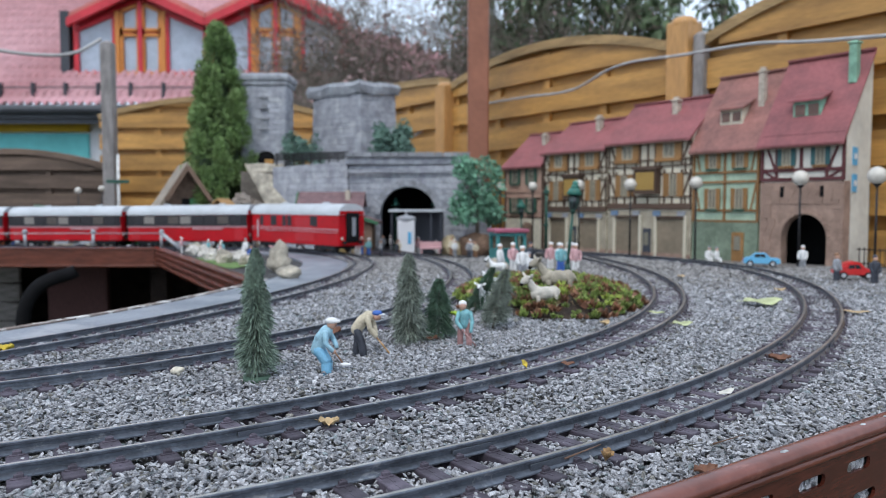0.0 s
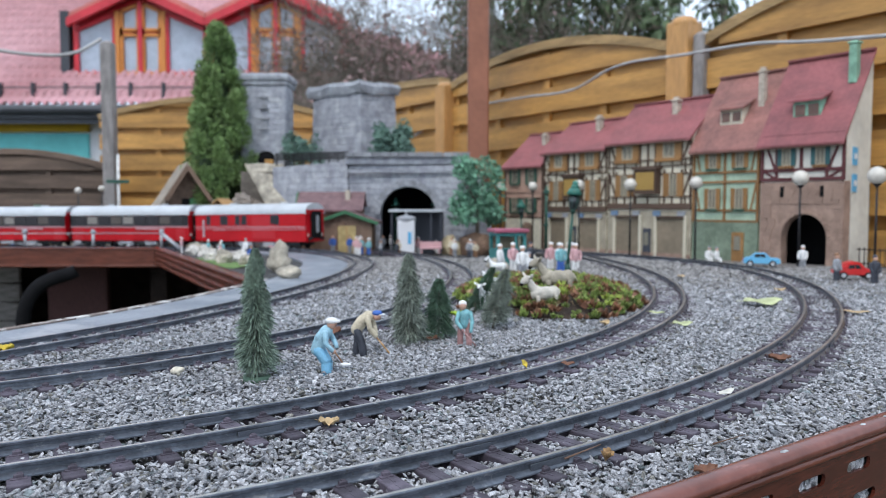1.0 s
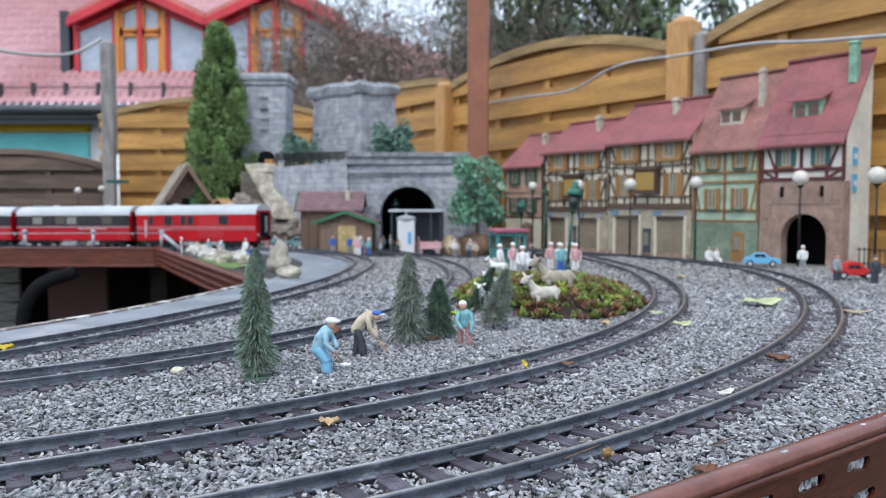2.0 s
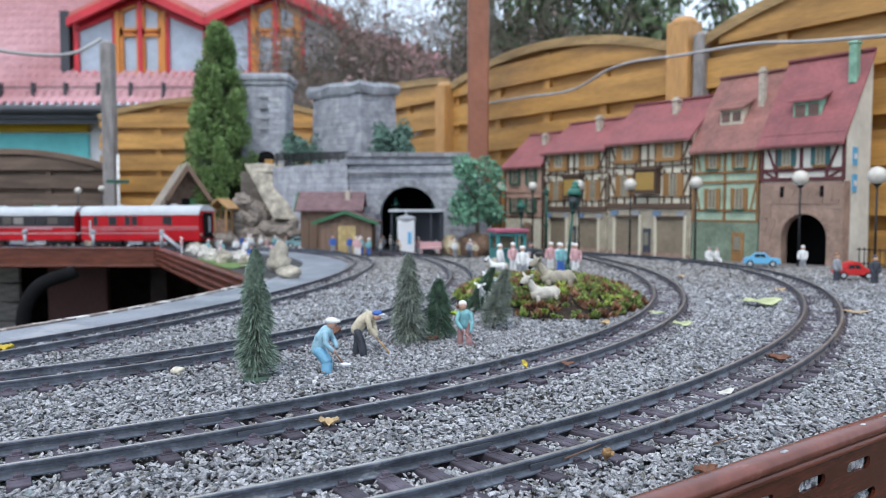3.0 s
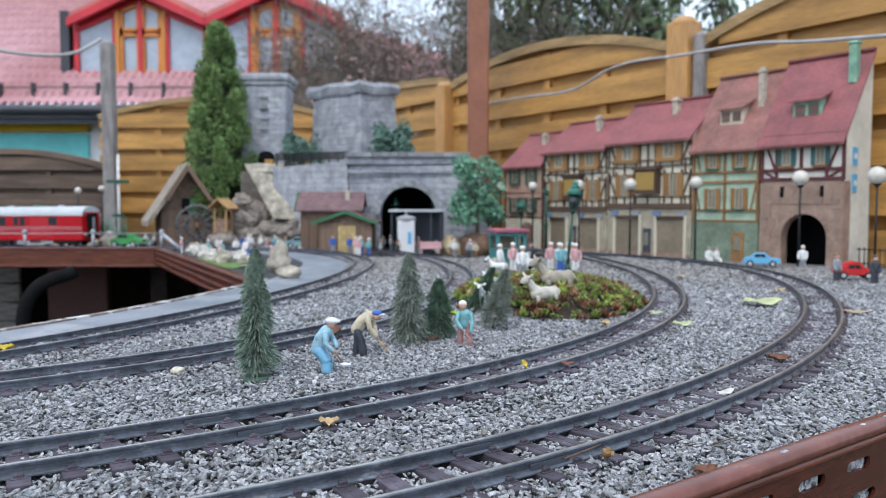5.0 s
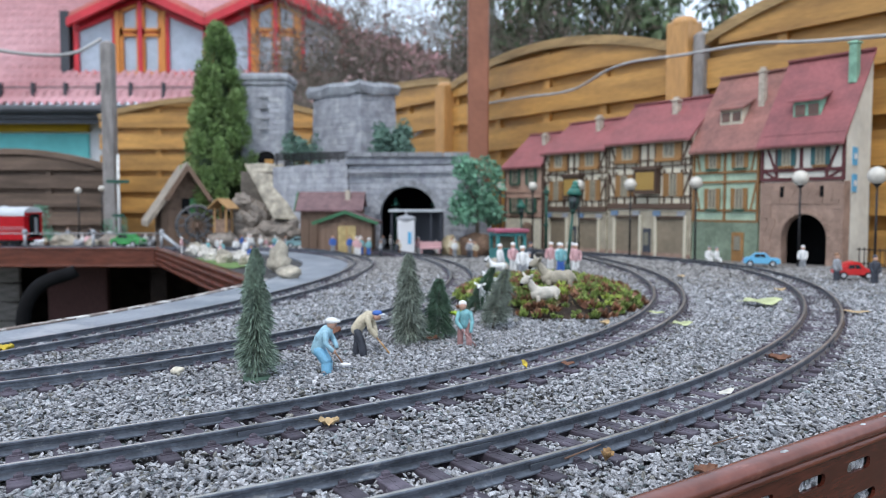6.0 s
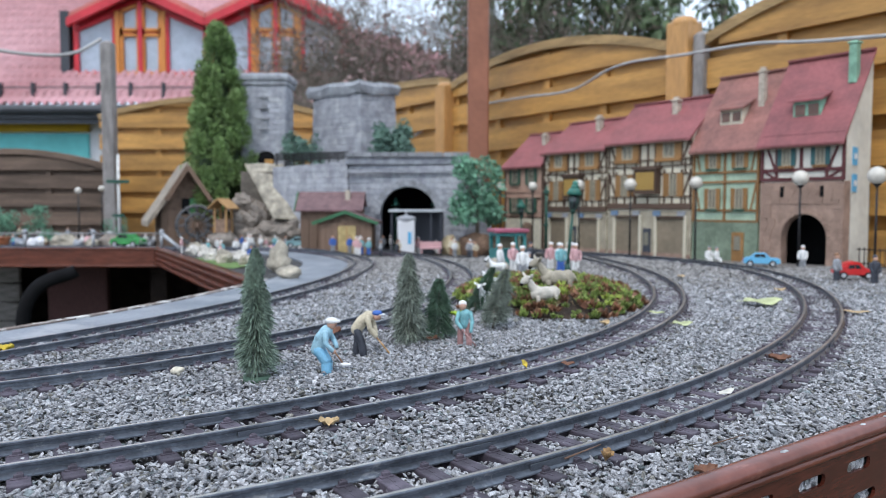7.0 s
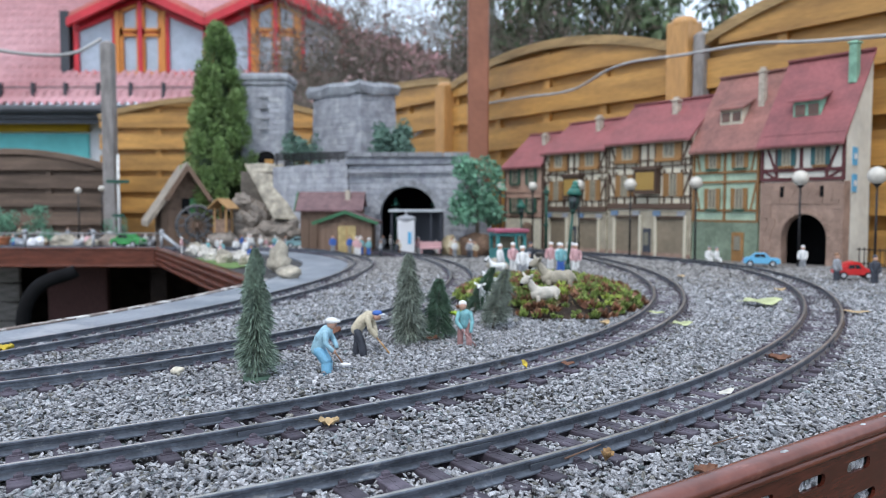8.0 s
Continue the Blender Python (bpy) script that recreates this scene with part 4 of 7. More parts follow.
def mint_house():
    root, w, X = shell(0.236, 0.446, 0.318, 0.513, MINT, TILE_OLD, "narrow mint green half-timbered model house with brown shutters")
    bm = box(B(), (w / 2, -0.001, 0.03), (w - 0.003, 0.005, 0.128))
    part("plinth", bm, GREENWALL, root)
    for z in (0.095, 0.125, 0.205, 0.232, 0.312):
        bar_h(root, TIMBER_TAN, 0, w, z, 0.006)
    for x in (0.004, w / 2, w - 0.004):
        bar_v(root, TIMBER_TAN, x, 0.095, 0.312, 0.007)
    for z0, z1 in ((0.128, 0.203), (0.235, 0.31)):
        for x0, x1 in ((0.008, 0.024), (w - 0.008, w - 0.024)):
            bar_d(root, TIMBER_TAN, x0, z1, x1, z0, 0.005)
    for z in (0.272, 0.158):
        for s in (0.38, 0.295):
            window(root, X(s), z, 0.025, 0.056, SHUTTER_BROWN, CURTAIN, WINFRAME, SHUTTER_GREEN)
    window(root, X(0.385), 0.043, 0.034, 0.048, None, mat("old_wood_shutter", (0.13, 0.095, 0.06)), GREENWALL)
    bm = box(B(), (X(0.295), -0.004, 0.022), (0.036, 0.006, 0.085), bev=0.001)
    door = part("door", bm, SHUTTER_BROWN, root)
    piece("door_pane", CURTAIN, (X(0.295), -0.0075, 0.034), (0.02, 0.002, 0.038), door)
    dormer(root, X(0.345), 0.03, 0.368, 0.070, 0.041, 0.056, CREAM, TILE_OLD, mat("brown_light", (0.16, 0.09, 0.07), 0.4))
    chimney(root, X(0.275), 0.07, 0.41, 0.105, CHIM, 0.017)


def shop_house(s0, s1, eave, ridge, beam, cols, label, oriel=True):
    """A cream half-timbered shop house with two window storeys over shuttered shopfronts."""
    root, w, X = shell(s0, s1, eave, ridge, CREAM, TILE, label)
    mid = beam + (eave - beam) * 0.52
    for z, t in ((beam, 0.018), (beam + 0.03, 0.005), (mid - 0.012, 0.005), (mid + 0.012, 0.004), (mid + 0.032, 0.004), (eave - 0.004, 0.006)):
        bar_h(root, TIMBER, 0, w, z, t, -0.003 if t > 0.01 else -0.0015)
    # uprights: full height at the ends, short ones in the belts
    for f in (0.0, 0.10, 0.405, 0.50, 0.59, 0.90, 1.0):
        bar_v(root, TIMBER, 0.004 + (w - 0.008) * f, mid + 0.012, eave, 0.0055)
    for f in (0.0, 0.10, 0.33, 0.70, 0.90, 1.0):
        bar_v(root, TIMBER, 0.004 + (w - 0.008) * f, beam, mid, 0.0055)
    for i in range(7):
        bar_v(root, TIMBER, w * (i + 0.5) / 7, mid - 0.012, mid + 0.032, 0.004)
        bar_v(root, TIMBER, w * (i + 0.5) / 7, beam, beam + 0.03, 0.004)
    for x0, x1 in ((0.006, w * 0.095), (w - 0.006, w * 0.905)):
        bar_d(root, TIMBER, x0, eave - 0.006, x1, mid + 0.034)
        bar_d(root, TIMBER, x0, mid - 0.014, x1, beam + 0.032)
    zu, hu, zl, hl = (mid + 0.034 + eave) / 2, (eave - mid) * 0.64, (beam + 0.03 + mid - 0.012) / 2, (mid - beam) * 0.60
    for f in (0.25, 0.745):
        up = window(root, w * f, zu, w * 0.135, hu, None, CURTAIN, WINFRAME)
        for dx in (-1, 1):
            piece("shutter", SHUTTER_BROWN, (w * (f + dx * 0.106), -0.004, zu), (w * 0.075, 0.004, hu * 1.04), up)
        piece("flower_box", SHUTTER_BROWN, (w * f, -0.007, mid + 0.03), (w * 0.29, 0.011, 0.011), up)
    for f in (0.215, 0.80):
        lo = window(root, w * f, zl, w * 0.09, hl, None, CURTAIN, WINFRAME)
        for dx in (-1, 1):
            piece("shutter", SHUTTER_BROWN, (w * (f + dx * 0.078), -0.004, zl), (w * 0.066, 0.004, hl * 1.05), lo)
    if oriel:
        c = part("oriel", box(B(), (w * 0.52, -0.012, mid - 0.035), (w * 0.26, 0.024, 0.075), bev=0.001), TIMBER, root)
        piece("oriel_light", mat("ochre_blind", (0.38, 0.235, 0.06), 0.6), (w * 0.52, -0.0245, mid - 0.033), (w * 0.215, 0.002, 0.055), c)
        piece("oriel_roof", TIMBER, (w * 0.52, -0.014, mid + 0.006), (w * 0.30, 0.034, 0.008), c)
    zs = -0.03
    part("shopfront", box(B(), (w / 2, 0.0002, (beam - 0.012 + zs) / 2), (w - 0.004, 0.002, beam - 0.012 - zs)), SHOPTAN, root)
    part("plinth", box(B(), (w / 2, -0.002, zs + 0.012), (w - 0.004, 0.005, 0.024)), SANDSTONE, root)
    for f0, f1 in cols:
        ob = part("shop_shutter", box(B(), (w * (f0 + f1) / 2, -0.0005, (beam - 0.035 + zs) / 2), (w * (f1 - f0), 0.004, beam - 0.035 - zs)), ROLLER, root, "brown roller shutter")
        piece("shop_frame", CREAM, (w * f0 - 0.004, -0.003, (beam + zs) / 2 - 0.012), (0.009, 0.008, beam - zs - 0.03), ob)
        piece("shop_frame", CREAM, (w * f1 + 0.004, -0.003, (beam + zs) / 2 - 0.012), (0.009, 0.008, beam - zs - 0.03), ob)
        piece("awning_box", TIMBER, (w * (f0 + f1) / 2, -0.006, beam - 0.032), (w * (f1 - f0), 0.01, 0.006), ob)
    for i, f in enumerate((0.1, 0.37, 0.62, 0.9)):
        piece("shop_sign", (DULLBLUE, F_GREY, DULLBLUE, F_GREY)[i], (w * f, -0.005, beam - 0.022), (w * 0.085, 0.004, 0.016), root, label="small blue shop sign")
    bm = box(B(), (w * 0.5, -0.002, 0.02), (w * 0.09, 0.005, 0.095), bev=0.001)
    door = part("door", bm, F_DARK, root)
    piece("door_pane", CURTAIN, (w * 0.5, -0.005, 0.035), (w * 0.05, 0.002, 0.04), door)
    chimney(root, w * 0.62, 0.085, eave + (ridge - eave) * 0.55, 0.055, CHIM, 0.02)
    return root


def salmon_house():
    root, w, X = shell(1.074, 1.285, 0.292, 0.405, SALMON, TILE, "salmon plaster model house with green shutters at the row's end")
    for z in (0.094, 0.165, 0.19, 0.285):
        bar_h(root, SALMON if z in (0.19,) else TIMBER, 0, w, z, 0.005)
    for x in (0.004, w - 0.004):
        bar_v(root, TIMBER, x, -0.03, 0.285, 0.007)
    for z in (0.245, 0.14):
        for f in (0.28, 0.7):
            window(root, w * f, z, 0.03, 0.05, SHUTTER_GREEN, PANE, WINFRAME, SHUTTER_GREEN)
    part("plinth", box(B(), (w / 2, -0.001, 0.03), (w - 0.01, 0.004, 0.12)), CREAM, root)
    bm = B()
    r = 0.032
    prism(bm, [(0.13 - r, -0.03)] + [(0.13 - r * math.cos(i * math.pi / 10), 0.045 + r * math.sin(i * math.pi / 10)) for i in range(11)] + [(0.13 + r, -0.03)], 0.004, 0, Matrix.Translation((0, -0.005, 0)))
    part("archway", bm, PLANK, root)
    chimney(root, w * 0.62, 0.085, 0.34, 0.06, CHIM, 0.02)


gate_house()
mint_house()
shop_house(0.45, 0.77, 0.348, 0.466, 0.136, ((0.11, 0.41), (0.62, 0.93)), "cream half-timbered model shop house with closed roller shutters")
shop_house(0.776, 1.07, 0.332, 0.43, 0.126, ((0.12, 0.38), (0.60, 0.88)), "smaller cream half-timbered model shop with brown shutters")
salmon_house()

# pavement before the houses
bm = B()
bmesh.ops.create_grid(bm, x_segments=40, y_segments=4, size=0.5, matrix=Matrix.Diagonal((1.9, 0.16, 1, 1)))
pv = part("pavement", bm, mat("street_paving", (0.17, 0.155, 0.145), 0.85, var=0.35, scale=40, bump=0.5))
pv.matrix_basis = row_pose(0.55, 0.07, 0)
for v in pv.data.vertices:
    v.co.z = gz((pv.matrix_basis @ v.co).y) - 0.009
tagged(pv, "grey-brown model street before the houses", "pavement", kind="structure")

# ---- mountain with tunnel portal and castle ----


def stonework(name, base, tint, pitch=(0.05, 0.022)):
    """Mortared stone blocks as relief and tone, on walls that face along y."""
    m = mat(name, base, 0.85, var=0.35, scale=25, bump=0.0, tint=tint)
    n, link = m.node_tree.nodes, m.node_tree.links.new
    co, mp, br = n.new("ShaderNodeTexCoord"), n.new("ShaderNodeMapping"), n.new("ShaderNodeTexBrick")
    mp.inputs["Rotation"].default_value = (radians(90), 0, 0)
    link(co.outputs["Object"], mp.inputs[0])
    link(mp.outputs[0], br.inputs["Vector"])
    br.inputs["Scale"].default_value = 1.0
    br.inputs["Brick Width"].default_value, br.inputs["Row Height"].default_value = pitch
    br.inputs["Mortar Size"].default_value = pitch[1] * 0.09
    br.inputs["Mortar Smooth"].default_value = 0.4
    br.inputs["Color1"].default_value, br.inputs["Color2"].default_value, br.inputs["Mortar"].default_value = (1, 1, 1, 1), (0.86, 0.86, 0.88, 1), (0.84, 0.84, 0.85, 1)
    p = n["Principled BSDF"]
    old = p.inputs["Base Color"].links[0].from_socket
    mx = n.new("ShaderNodeMix")
    mx.data_type, mx.blend_type = "RGBA", "MULTIPLY"
    mx.inputs[0].default_value = 1.0
    link(old, mx.inputs[6])
    link(br.outputs["Color"], mx.inputs[7])
    link(mx.outputs[2], p.inputs["Base Color"])
    nz = n.new("ShaderNodeTexNoise")
    nz.inputs["Scale"].default_value = 120
    link(co.outputs["Object"], nz.inputs["Vector"])
    ad = n.new("ShaderNodeMath")
    ad.operation = "SUBTRACT"
    link(nz.outputs[0], ad.inputs[0])
    link(br.outputs["Fac"], ad.inputs[1])
    b = n.new("ShaderNodeBump")
    b.inputs["Strength"].default_value, b.inputs["Distance"].default_value = 0.9, 0.004
    link(ad.outputs[0], b.inputs["Height"])
    link(b.outputs[0], p.inputs["Normal"])
    return m


ASHLAR = worn(stonework("grey_ashlar", (0.40, 0.412, 0.445), (0.285, 0.295, 0.325)), (0.47, 0.48, 0.50), 11, 0.58)


def arch_wall(name, a, b, z0, z1, arch, label, parent=None):
    """A stone wall from a to b with one round-headed opening (centre, radius, height) through it."""
    a, b = Vector(a), Vector(b)
    d = b - a
    cx, r, top = arch
    out = [(0, z0), (cx - r, z0)] + [(cx - r * math.cos(i * math.pi / 18), top - r + r * math.sin(i * math.pi / 18)) for i in range(19)] + [(cx + r, z0), (d.length, z0), (d.length, z1), (0, z1)]
    bm = B()
    prism(bm, out, 0.05)
    return part(name, bm, ASHLAR, parent, label, m=Matrix.Translation((a.x, a.y, 0)) @ Matrix.Rotation(math.atan2(d.y, d.x), 4, "Z"))


def build_mountain():
    root = thing("tunnel_mountain", pose(0, 0, 0), "grey cast-stone railway tunnel portal with wing walls and terrace", "tunnel portal")
    arch_wall("portal_wall", (-0.345, 2.82), (0.085, 2.80), -0.035, 0.285, (0.217, 0.103, 0.208), "", root)
    for i in range(17):
        a = math.pi * (i + 0.5) / 17
        bm = B()
        box(bm, (0, 0, 0), (0.026, 0.012, 0.0205), m=Matrix.Translation((-0.128 - 0.114 * math.cos(a), 2.808, 0.105 + 0.114 * math.sin(a))) @ Matrix.Rotation(a, 4, "Y"), bev=0.002)
        part("arch_stone", bm, STONE2, root)
    bm = B()
    box(bm, (-0.36, 2.99, 0.12), (0.02, 0.3, 0.3))
    box(bm, (0.09, 2.99, 0.12), (0.02, 0.3, 0.3))
    box(bm, (-0.13, 3.14, 0.12), (0.46, 0.02, 0.3))
    box(bm, (-0.13, 2.99, 0.26), (0.46, 0.28, 0.02))
    part("tunnel_lining", bm, BLACK, root)
    bm = B()
    box(bm, (-0.13, 2.80, 0.262), (0.45, 0.012, 0.012), bev=0.002)
    box(bm, (-0.13, 2.83, 0.302), (0.46, 0.06, 0.03), bev=0.006)
    part("coping", bm, ASHLAR, root)
    for i in range(14):
        piece("parapet_stone", STONE2, (-0.34 + i * 0.0325, 2.812, 0.323), (0.0305, 0.05, 0.016), root)
    bm = B()
    prism(bm, [(0, -0.035), (0.34, -0.035), (0.34, 0.30), (0, 0.285)], 0.05)
    part("wing_wall", bm, ASHLAR, root, m=pose(-0.66, 2.97, 0, 0, 0, -25))
    bm = B()
    prism(bm, [(0, -0.035), (0.12, -0.035), (0.12, 0.2), (0, 0.29)], 0.05)
    part("wing_wall", bm, ASHLAR, root, m=pose(0.085, 2.80, 0, 0, 0, 35))
    # terrace on top
    bm = B()
    side_prism(bm, [(2.84, -0.03), (2.84, 0.285), (3.55, 0.30), (3.55, -0.03)], -0.36, 0.09)
    bmesh.ops.delete(bm, geom=[f for f in bm.faces if abs(f.normal.y) > 0.9 and f.calc_center_median().y < 3], context="FACES")
    part("terrace", bm, STONE, root)
    bm = B()
    side_prism(bm, [(2.99, -0.03), (2.99, 0.27), (3.55, 0.30), (3.55, -0.03)], -0.79, -0.37)
    part("terrace", bm, mat("hill_rock", (0.15, 0.13, 0.11), 0.9, var=0.4, scale=20, bump=0.8, dist=0.004), root)
    # dark railing along the terrace
    for i in range(9):
        x = -0.645 + i * 0.036
        piece("railing_post", BLACKMETAL, (x, 2.975 - 0.0155 * i + 0.0, 0.315), (0.005, 0.005, 0.05), root)
    bm = B()
    for z in (0.325, 0.335, 0.315):
        tube(bm, (-0.65, 2.978, z), (-0.35, 2.848, z), 0.004)
    part("railing", bm, BLACKMETAL, root)


build_mountain()


def build_castle():
    keep = thing("castle_keep", pose(-0.365, 3.30, 0.285), "broad grey stone model castle keep with overhanging cap", "model castle")
    bm = B()
    pts = [(-0.209, 0.08), (0.029, -0.15), (0.166, -0.03), (-0.07, 0.20)]

    def ring(z, grow):
        return [bm.verts.new((x * grow, y * grow, z)) for x, y in pts]
    r0, r1 = ring(0.0, 1.03), ring(0.33, 0.97)
    for i in range(len(pts)):
        bm.faces.new((r0[i], r0[(i + 1) % 4], r1[(i + 1) % 4], r1[i]))
    bm.faces.new(r1)
    part("wall", bm, ASHLAR, keep)
    bm = B()
    a, b, c = ring(0.315, 1.06), ring(0.345, 1.14), ring(0.362, 1.08)
    for u, v in ((a, b), (b, c)):
        for i in range(4):
            bm.faces.new((u[i], u[(i + 1) % 4], v[(i + 1) % 4], v[i]))
    bm.faces.new(c)
    bm.faces.new(a[::-1])
    bmesh.ops.subdivide_edges(bm, edges=list(bm.edges), cuts=7, use_grid_fill=True)
    for v in bm.verts:
        v.co += 0.011 * Vector((noise.noise(v.co * 16), noise.noise(v.co * 16 + Vector((7, 0, 0))), noise.noise(v.co * 11 + Vector((0, 7, 0)))))
    part("cap", bm, STONE, keep)
    tower = thing("castle_tower", pose(-0.735, 3.22, 0.27), "slim grey stone castle tower with recessed windows and gateway", "model castle")
    bm = B()
    box(bm, (0, 0, 0.195), (0.19, 0.16, 0.39), bev=0.012)
    part("wall", bm, ASHLAR, tower)
    bm = B()
    box(bm, (0, 0, 0.388), (0.222, 0.19, 0.034), bev=0.012)
    box(bm, (0, 0, 0.365), (0.205, 0.175, 0.016), bev=0.004)
    part("cap", bm, STONE, tower)
    for z in (0.285, 0.20):
        w = part("window", box(B(), (0.005, -0.08, z), (0.026, 0.006, 0.04)), STONE2, tower)
        piece("window_head", STONE2, (0.005, -0.086, z + 0.022), (0.034, 0.012, 0.007), w)
        piece("window_sill", STONE2, (0.005, -0.086, z - 0.022), (0.034, 0.012, 0.006), w)
    bm = B()
    r = 0.033
    prism(bm, [(-r, 0.0)] + [(-r * math.cos(i * math.pi / 12), 0.055 + r * 0.75 * math.sin(i * math.pi / 12)) for i in range(13)] + [(r, 0.0)], 0.01, 0, Matrix.Translation((0.012, -0.086, 0.01)))
    g = part("gateway", bm, BLACK, tower)
    piece("gate_leaf", HONEY, (0.024, -0.088, 0.035), (0.034, 0.003, 0.042), g)


build_castle()

# ---- plants ----


def needles(name, h, r, n, material, label, m, base=True, droop=0.35, lean=0.0, seed=1, density=1.0):
    """A bottle-brush model fir: wire trunk and thousands of fine drooping bristles."""
    root = thing(name, m, label, "model tree", "model fir trees")
    rng = np.random.default_rng(seed)
    bm = B()
    tube(bm, (0, 0, -0.006), (lean * h, 0, h * 0.98), 0.0016, 0.0006, 6)
    part("trunk", bm, BARK, root)
    u = rng.uniform(0, 1, n) ** 0.85
    z = h * (0.05 + 0.95 * u)
    prof = r * (np.clip((1 - u), 0, 1) ** 0.55) * (0.86 + 0.10 * np.sin(u * 26 + rng.uniform(0, 6)) + rng.normal(0, 0.16, n)) + r * 0.10
    a = rng.uniform(0, 2 * np.pi, n)
    prof *= 1 + 0.22 * np.sin(3 * a + u * 14)
    d = np.c_[np.cos(a), np.sin(a), rng.normal(-droop, 0.35, n)]
    d /= np.linalg.norm(d, axis=1)[:, None]
    inner = prof * rng.uniform(0.15, 0.75, n)
    roots = np.c_[np.cos(a) * inner + lean * z, np.sin(a) * inner, z]
    L = np.maximum(prof - inner, 0.002) * rng.uniform(0.8, 1.25, n)
    co, fa = blades(rng, roots, d, L, np.full(n, 0.00045) * (h / 0.1), 0.15)
    me = fast_mesh("bristles", co, fa)
    me.materials.append(material)
    ob = new("bristles", me)
    ob.parent = root
    if base:
        bm = B()
        tube(bm, (0, 0, -0.008), (0, 0, -0.001), r * 0.8, r * 0.7, 14)
        part("base", bm, mat("green_foot", (0.06, 0.11, 0.075), 0.6), root)
    return root


needles("model_fir", 0.110, 0.0165, 12000, NEEDLE, "slim grey-green bottle-brush model fir on a green foot", pose(-0.163, 0.660, -0.006), seed=2)
needles("model_fir", 0.096, 0.0195, 11000, NEEDLE_GREY, "greyish bottle-brush model fir beside the workers", pose(-0.038, 0.836, -0.008), seed=3, base=False, droop=0.6)
needles("model_fir", 0.066, 0.019, 7000, NEEDLE_DARK, "dark green short model fir", pose(-0.005, 0.862, -0.008), seed=4, base=False)
needles("model_fir", 0.068, 0.0185, 8000, NEEDLE_GREY, "leaning grey-green model fir beside the stonecrop", pose(0.062, 0.943, -0.006), seed=5, base=False, lean=0.24, droop=0.25)
needles("model_fir", 0.060, 0.015, 6500, NEEDLE_DARK, "small leaning dark model fir behind the labourer", pose(0.042, 1.046, -0.004), seed=6, base=False, lean=0.45, droop=0.1)


def crown(root, name, centres, radii, n, size, material, seed, wide=0.45, droop=0.0, ref=None):
    """Leaves scattered through overlapping clumps."""
    rng = np.random.default_rng(seed)
    c, r = np.array(centres, float), np.array(radii, float)
    w = (r if r.ndim == 1 else r.mean(1)) ** 2
    i = rng.choice(len(c), n, p=w / w.sum())
    d = rng.normal(size=(n, 3))
    d /= np.linalg.norm(d, axis=1)[:, None]
    rr = (r[i][:, None] if r.ndim == 1 else r[i])
    p = c[i] + d * rr * (rng.uniform(0, 1, n) ** 0.4)[:, None]
    e = d + rng.normal(scale=0.6, size=(n, 3)) + [0, 0, -droop]
    e /= np.linalg.norm(e, axis=1)[:, None]
    L = size * rng.uniform(0.6, 1.4, n)
    co, fa = blades(rng, p, e, L, L * wide * 0.5, 0.1)
    me = fast_mesh(name, co, fa)
    me.materials.append(material)
    ob = new(name, me)
    ob.parent = root
    return ob


def thuja():
    root = thing("conifer", pose(-0.912, 3.13, -0.035) @ Matrix.Diagonal((1.08, 1.08, 0.965, 1)), "real columnar green conifer growing beside the castle", "conifer")
    bm = B()
    tube(bm, (0, 0, -0.5), (0.0, 0, 0.9), 0.022, 0.004, 8)
    part("trunk", bm, BARK, root)
    rng = random.Random(9)
    cs, rs = [], []
    for i in range(260):
        u = rng.random() ** 0.9
        z = 0.13 + u * 0.80
        rad = 0.146 * (1 - u) ** 0.66 * (0.6 + 0.4 * min(1, u * 5 + 0.35)) + 0.012
        a = rng.uniform(0, 6.283)
        q = rad * rng.uniform(0.55, 1.0)
        cs.append((q * math.cos(a), q * math.sin(a), z))
        s = rng.uniform(0.014, 0.03) * (1.1 - 0.5 * u)
        rs.append((s, s, s * 2.2))
    crown(root, "foliage", cs, rs, 70000, 0.0135, THUJA, 3, 0.4, -0.9)
    # solid dark core: the shade between the sprays put into its colour
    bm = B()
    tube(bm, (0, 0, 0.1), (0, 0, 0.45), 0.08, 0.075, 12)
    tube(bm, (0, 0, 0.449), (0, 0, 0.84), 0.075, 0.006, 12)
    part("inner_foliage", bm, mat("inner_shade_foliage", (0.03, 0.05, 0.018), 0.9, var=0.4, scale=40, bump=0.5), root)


thuja()


def foam_tree(x, y, z, h, r, n, label, seed, material=FOAM):
    root = thing("model_tree", pose(x, y, z), label, "model tree", "foam model trees and shrubs")
    rng = random.Random(seed)
    bm = B()
    tube(bm, (0, 0, -0.02), (0, 0, h * 0.6), r * 0.09, r * 0.05, 7)
    for _ in range(7):
        a = rng.uniform(0, 6.28)
        tube(bm, (0, 0, h * rng.uniform(0.25, 0.55)), (r * 0.7 * math.cos(a), r * 0.7 * math.sin(a), h * rng.uniform(0.6, 0.95)), r * 0.035, r * 0.012, 5)
    part("trunk", bm, BARK, root)
    cs = [(rng.uniform(-0.75, 0.75) * r, rng.uniform(-0.75, 0.75) * r, h * 0.62 + rng.uniform(-0.36, 0.34) * h) for _ in range(34)]
    crown(root, "foliage", cs, [rng.uniform(0.25, 0.45) * r for _ in cs], n, r * 0.15, material, seed, 0.8)
    return root


foam_tree(0.118, 2.62, 0.03, 0.26, 0.088, 3400, "blue-green foam model tree beside the tunnel portal", 11)
foam_tree(-0.57, 3.12, 0.29, 0.12, 0.075, 2400, "grey-green model shrub on the castle terrace", 12, mat("sage_leaf", (0.15, 0.255, 0.205), 0.8, var=0.4, scale=30, bump=0.0, rand=0.4, island=True))
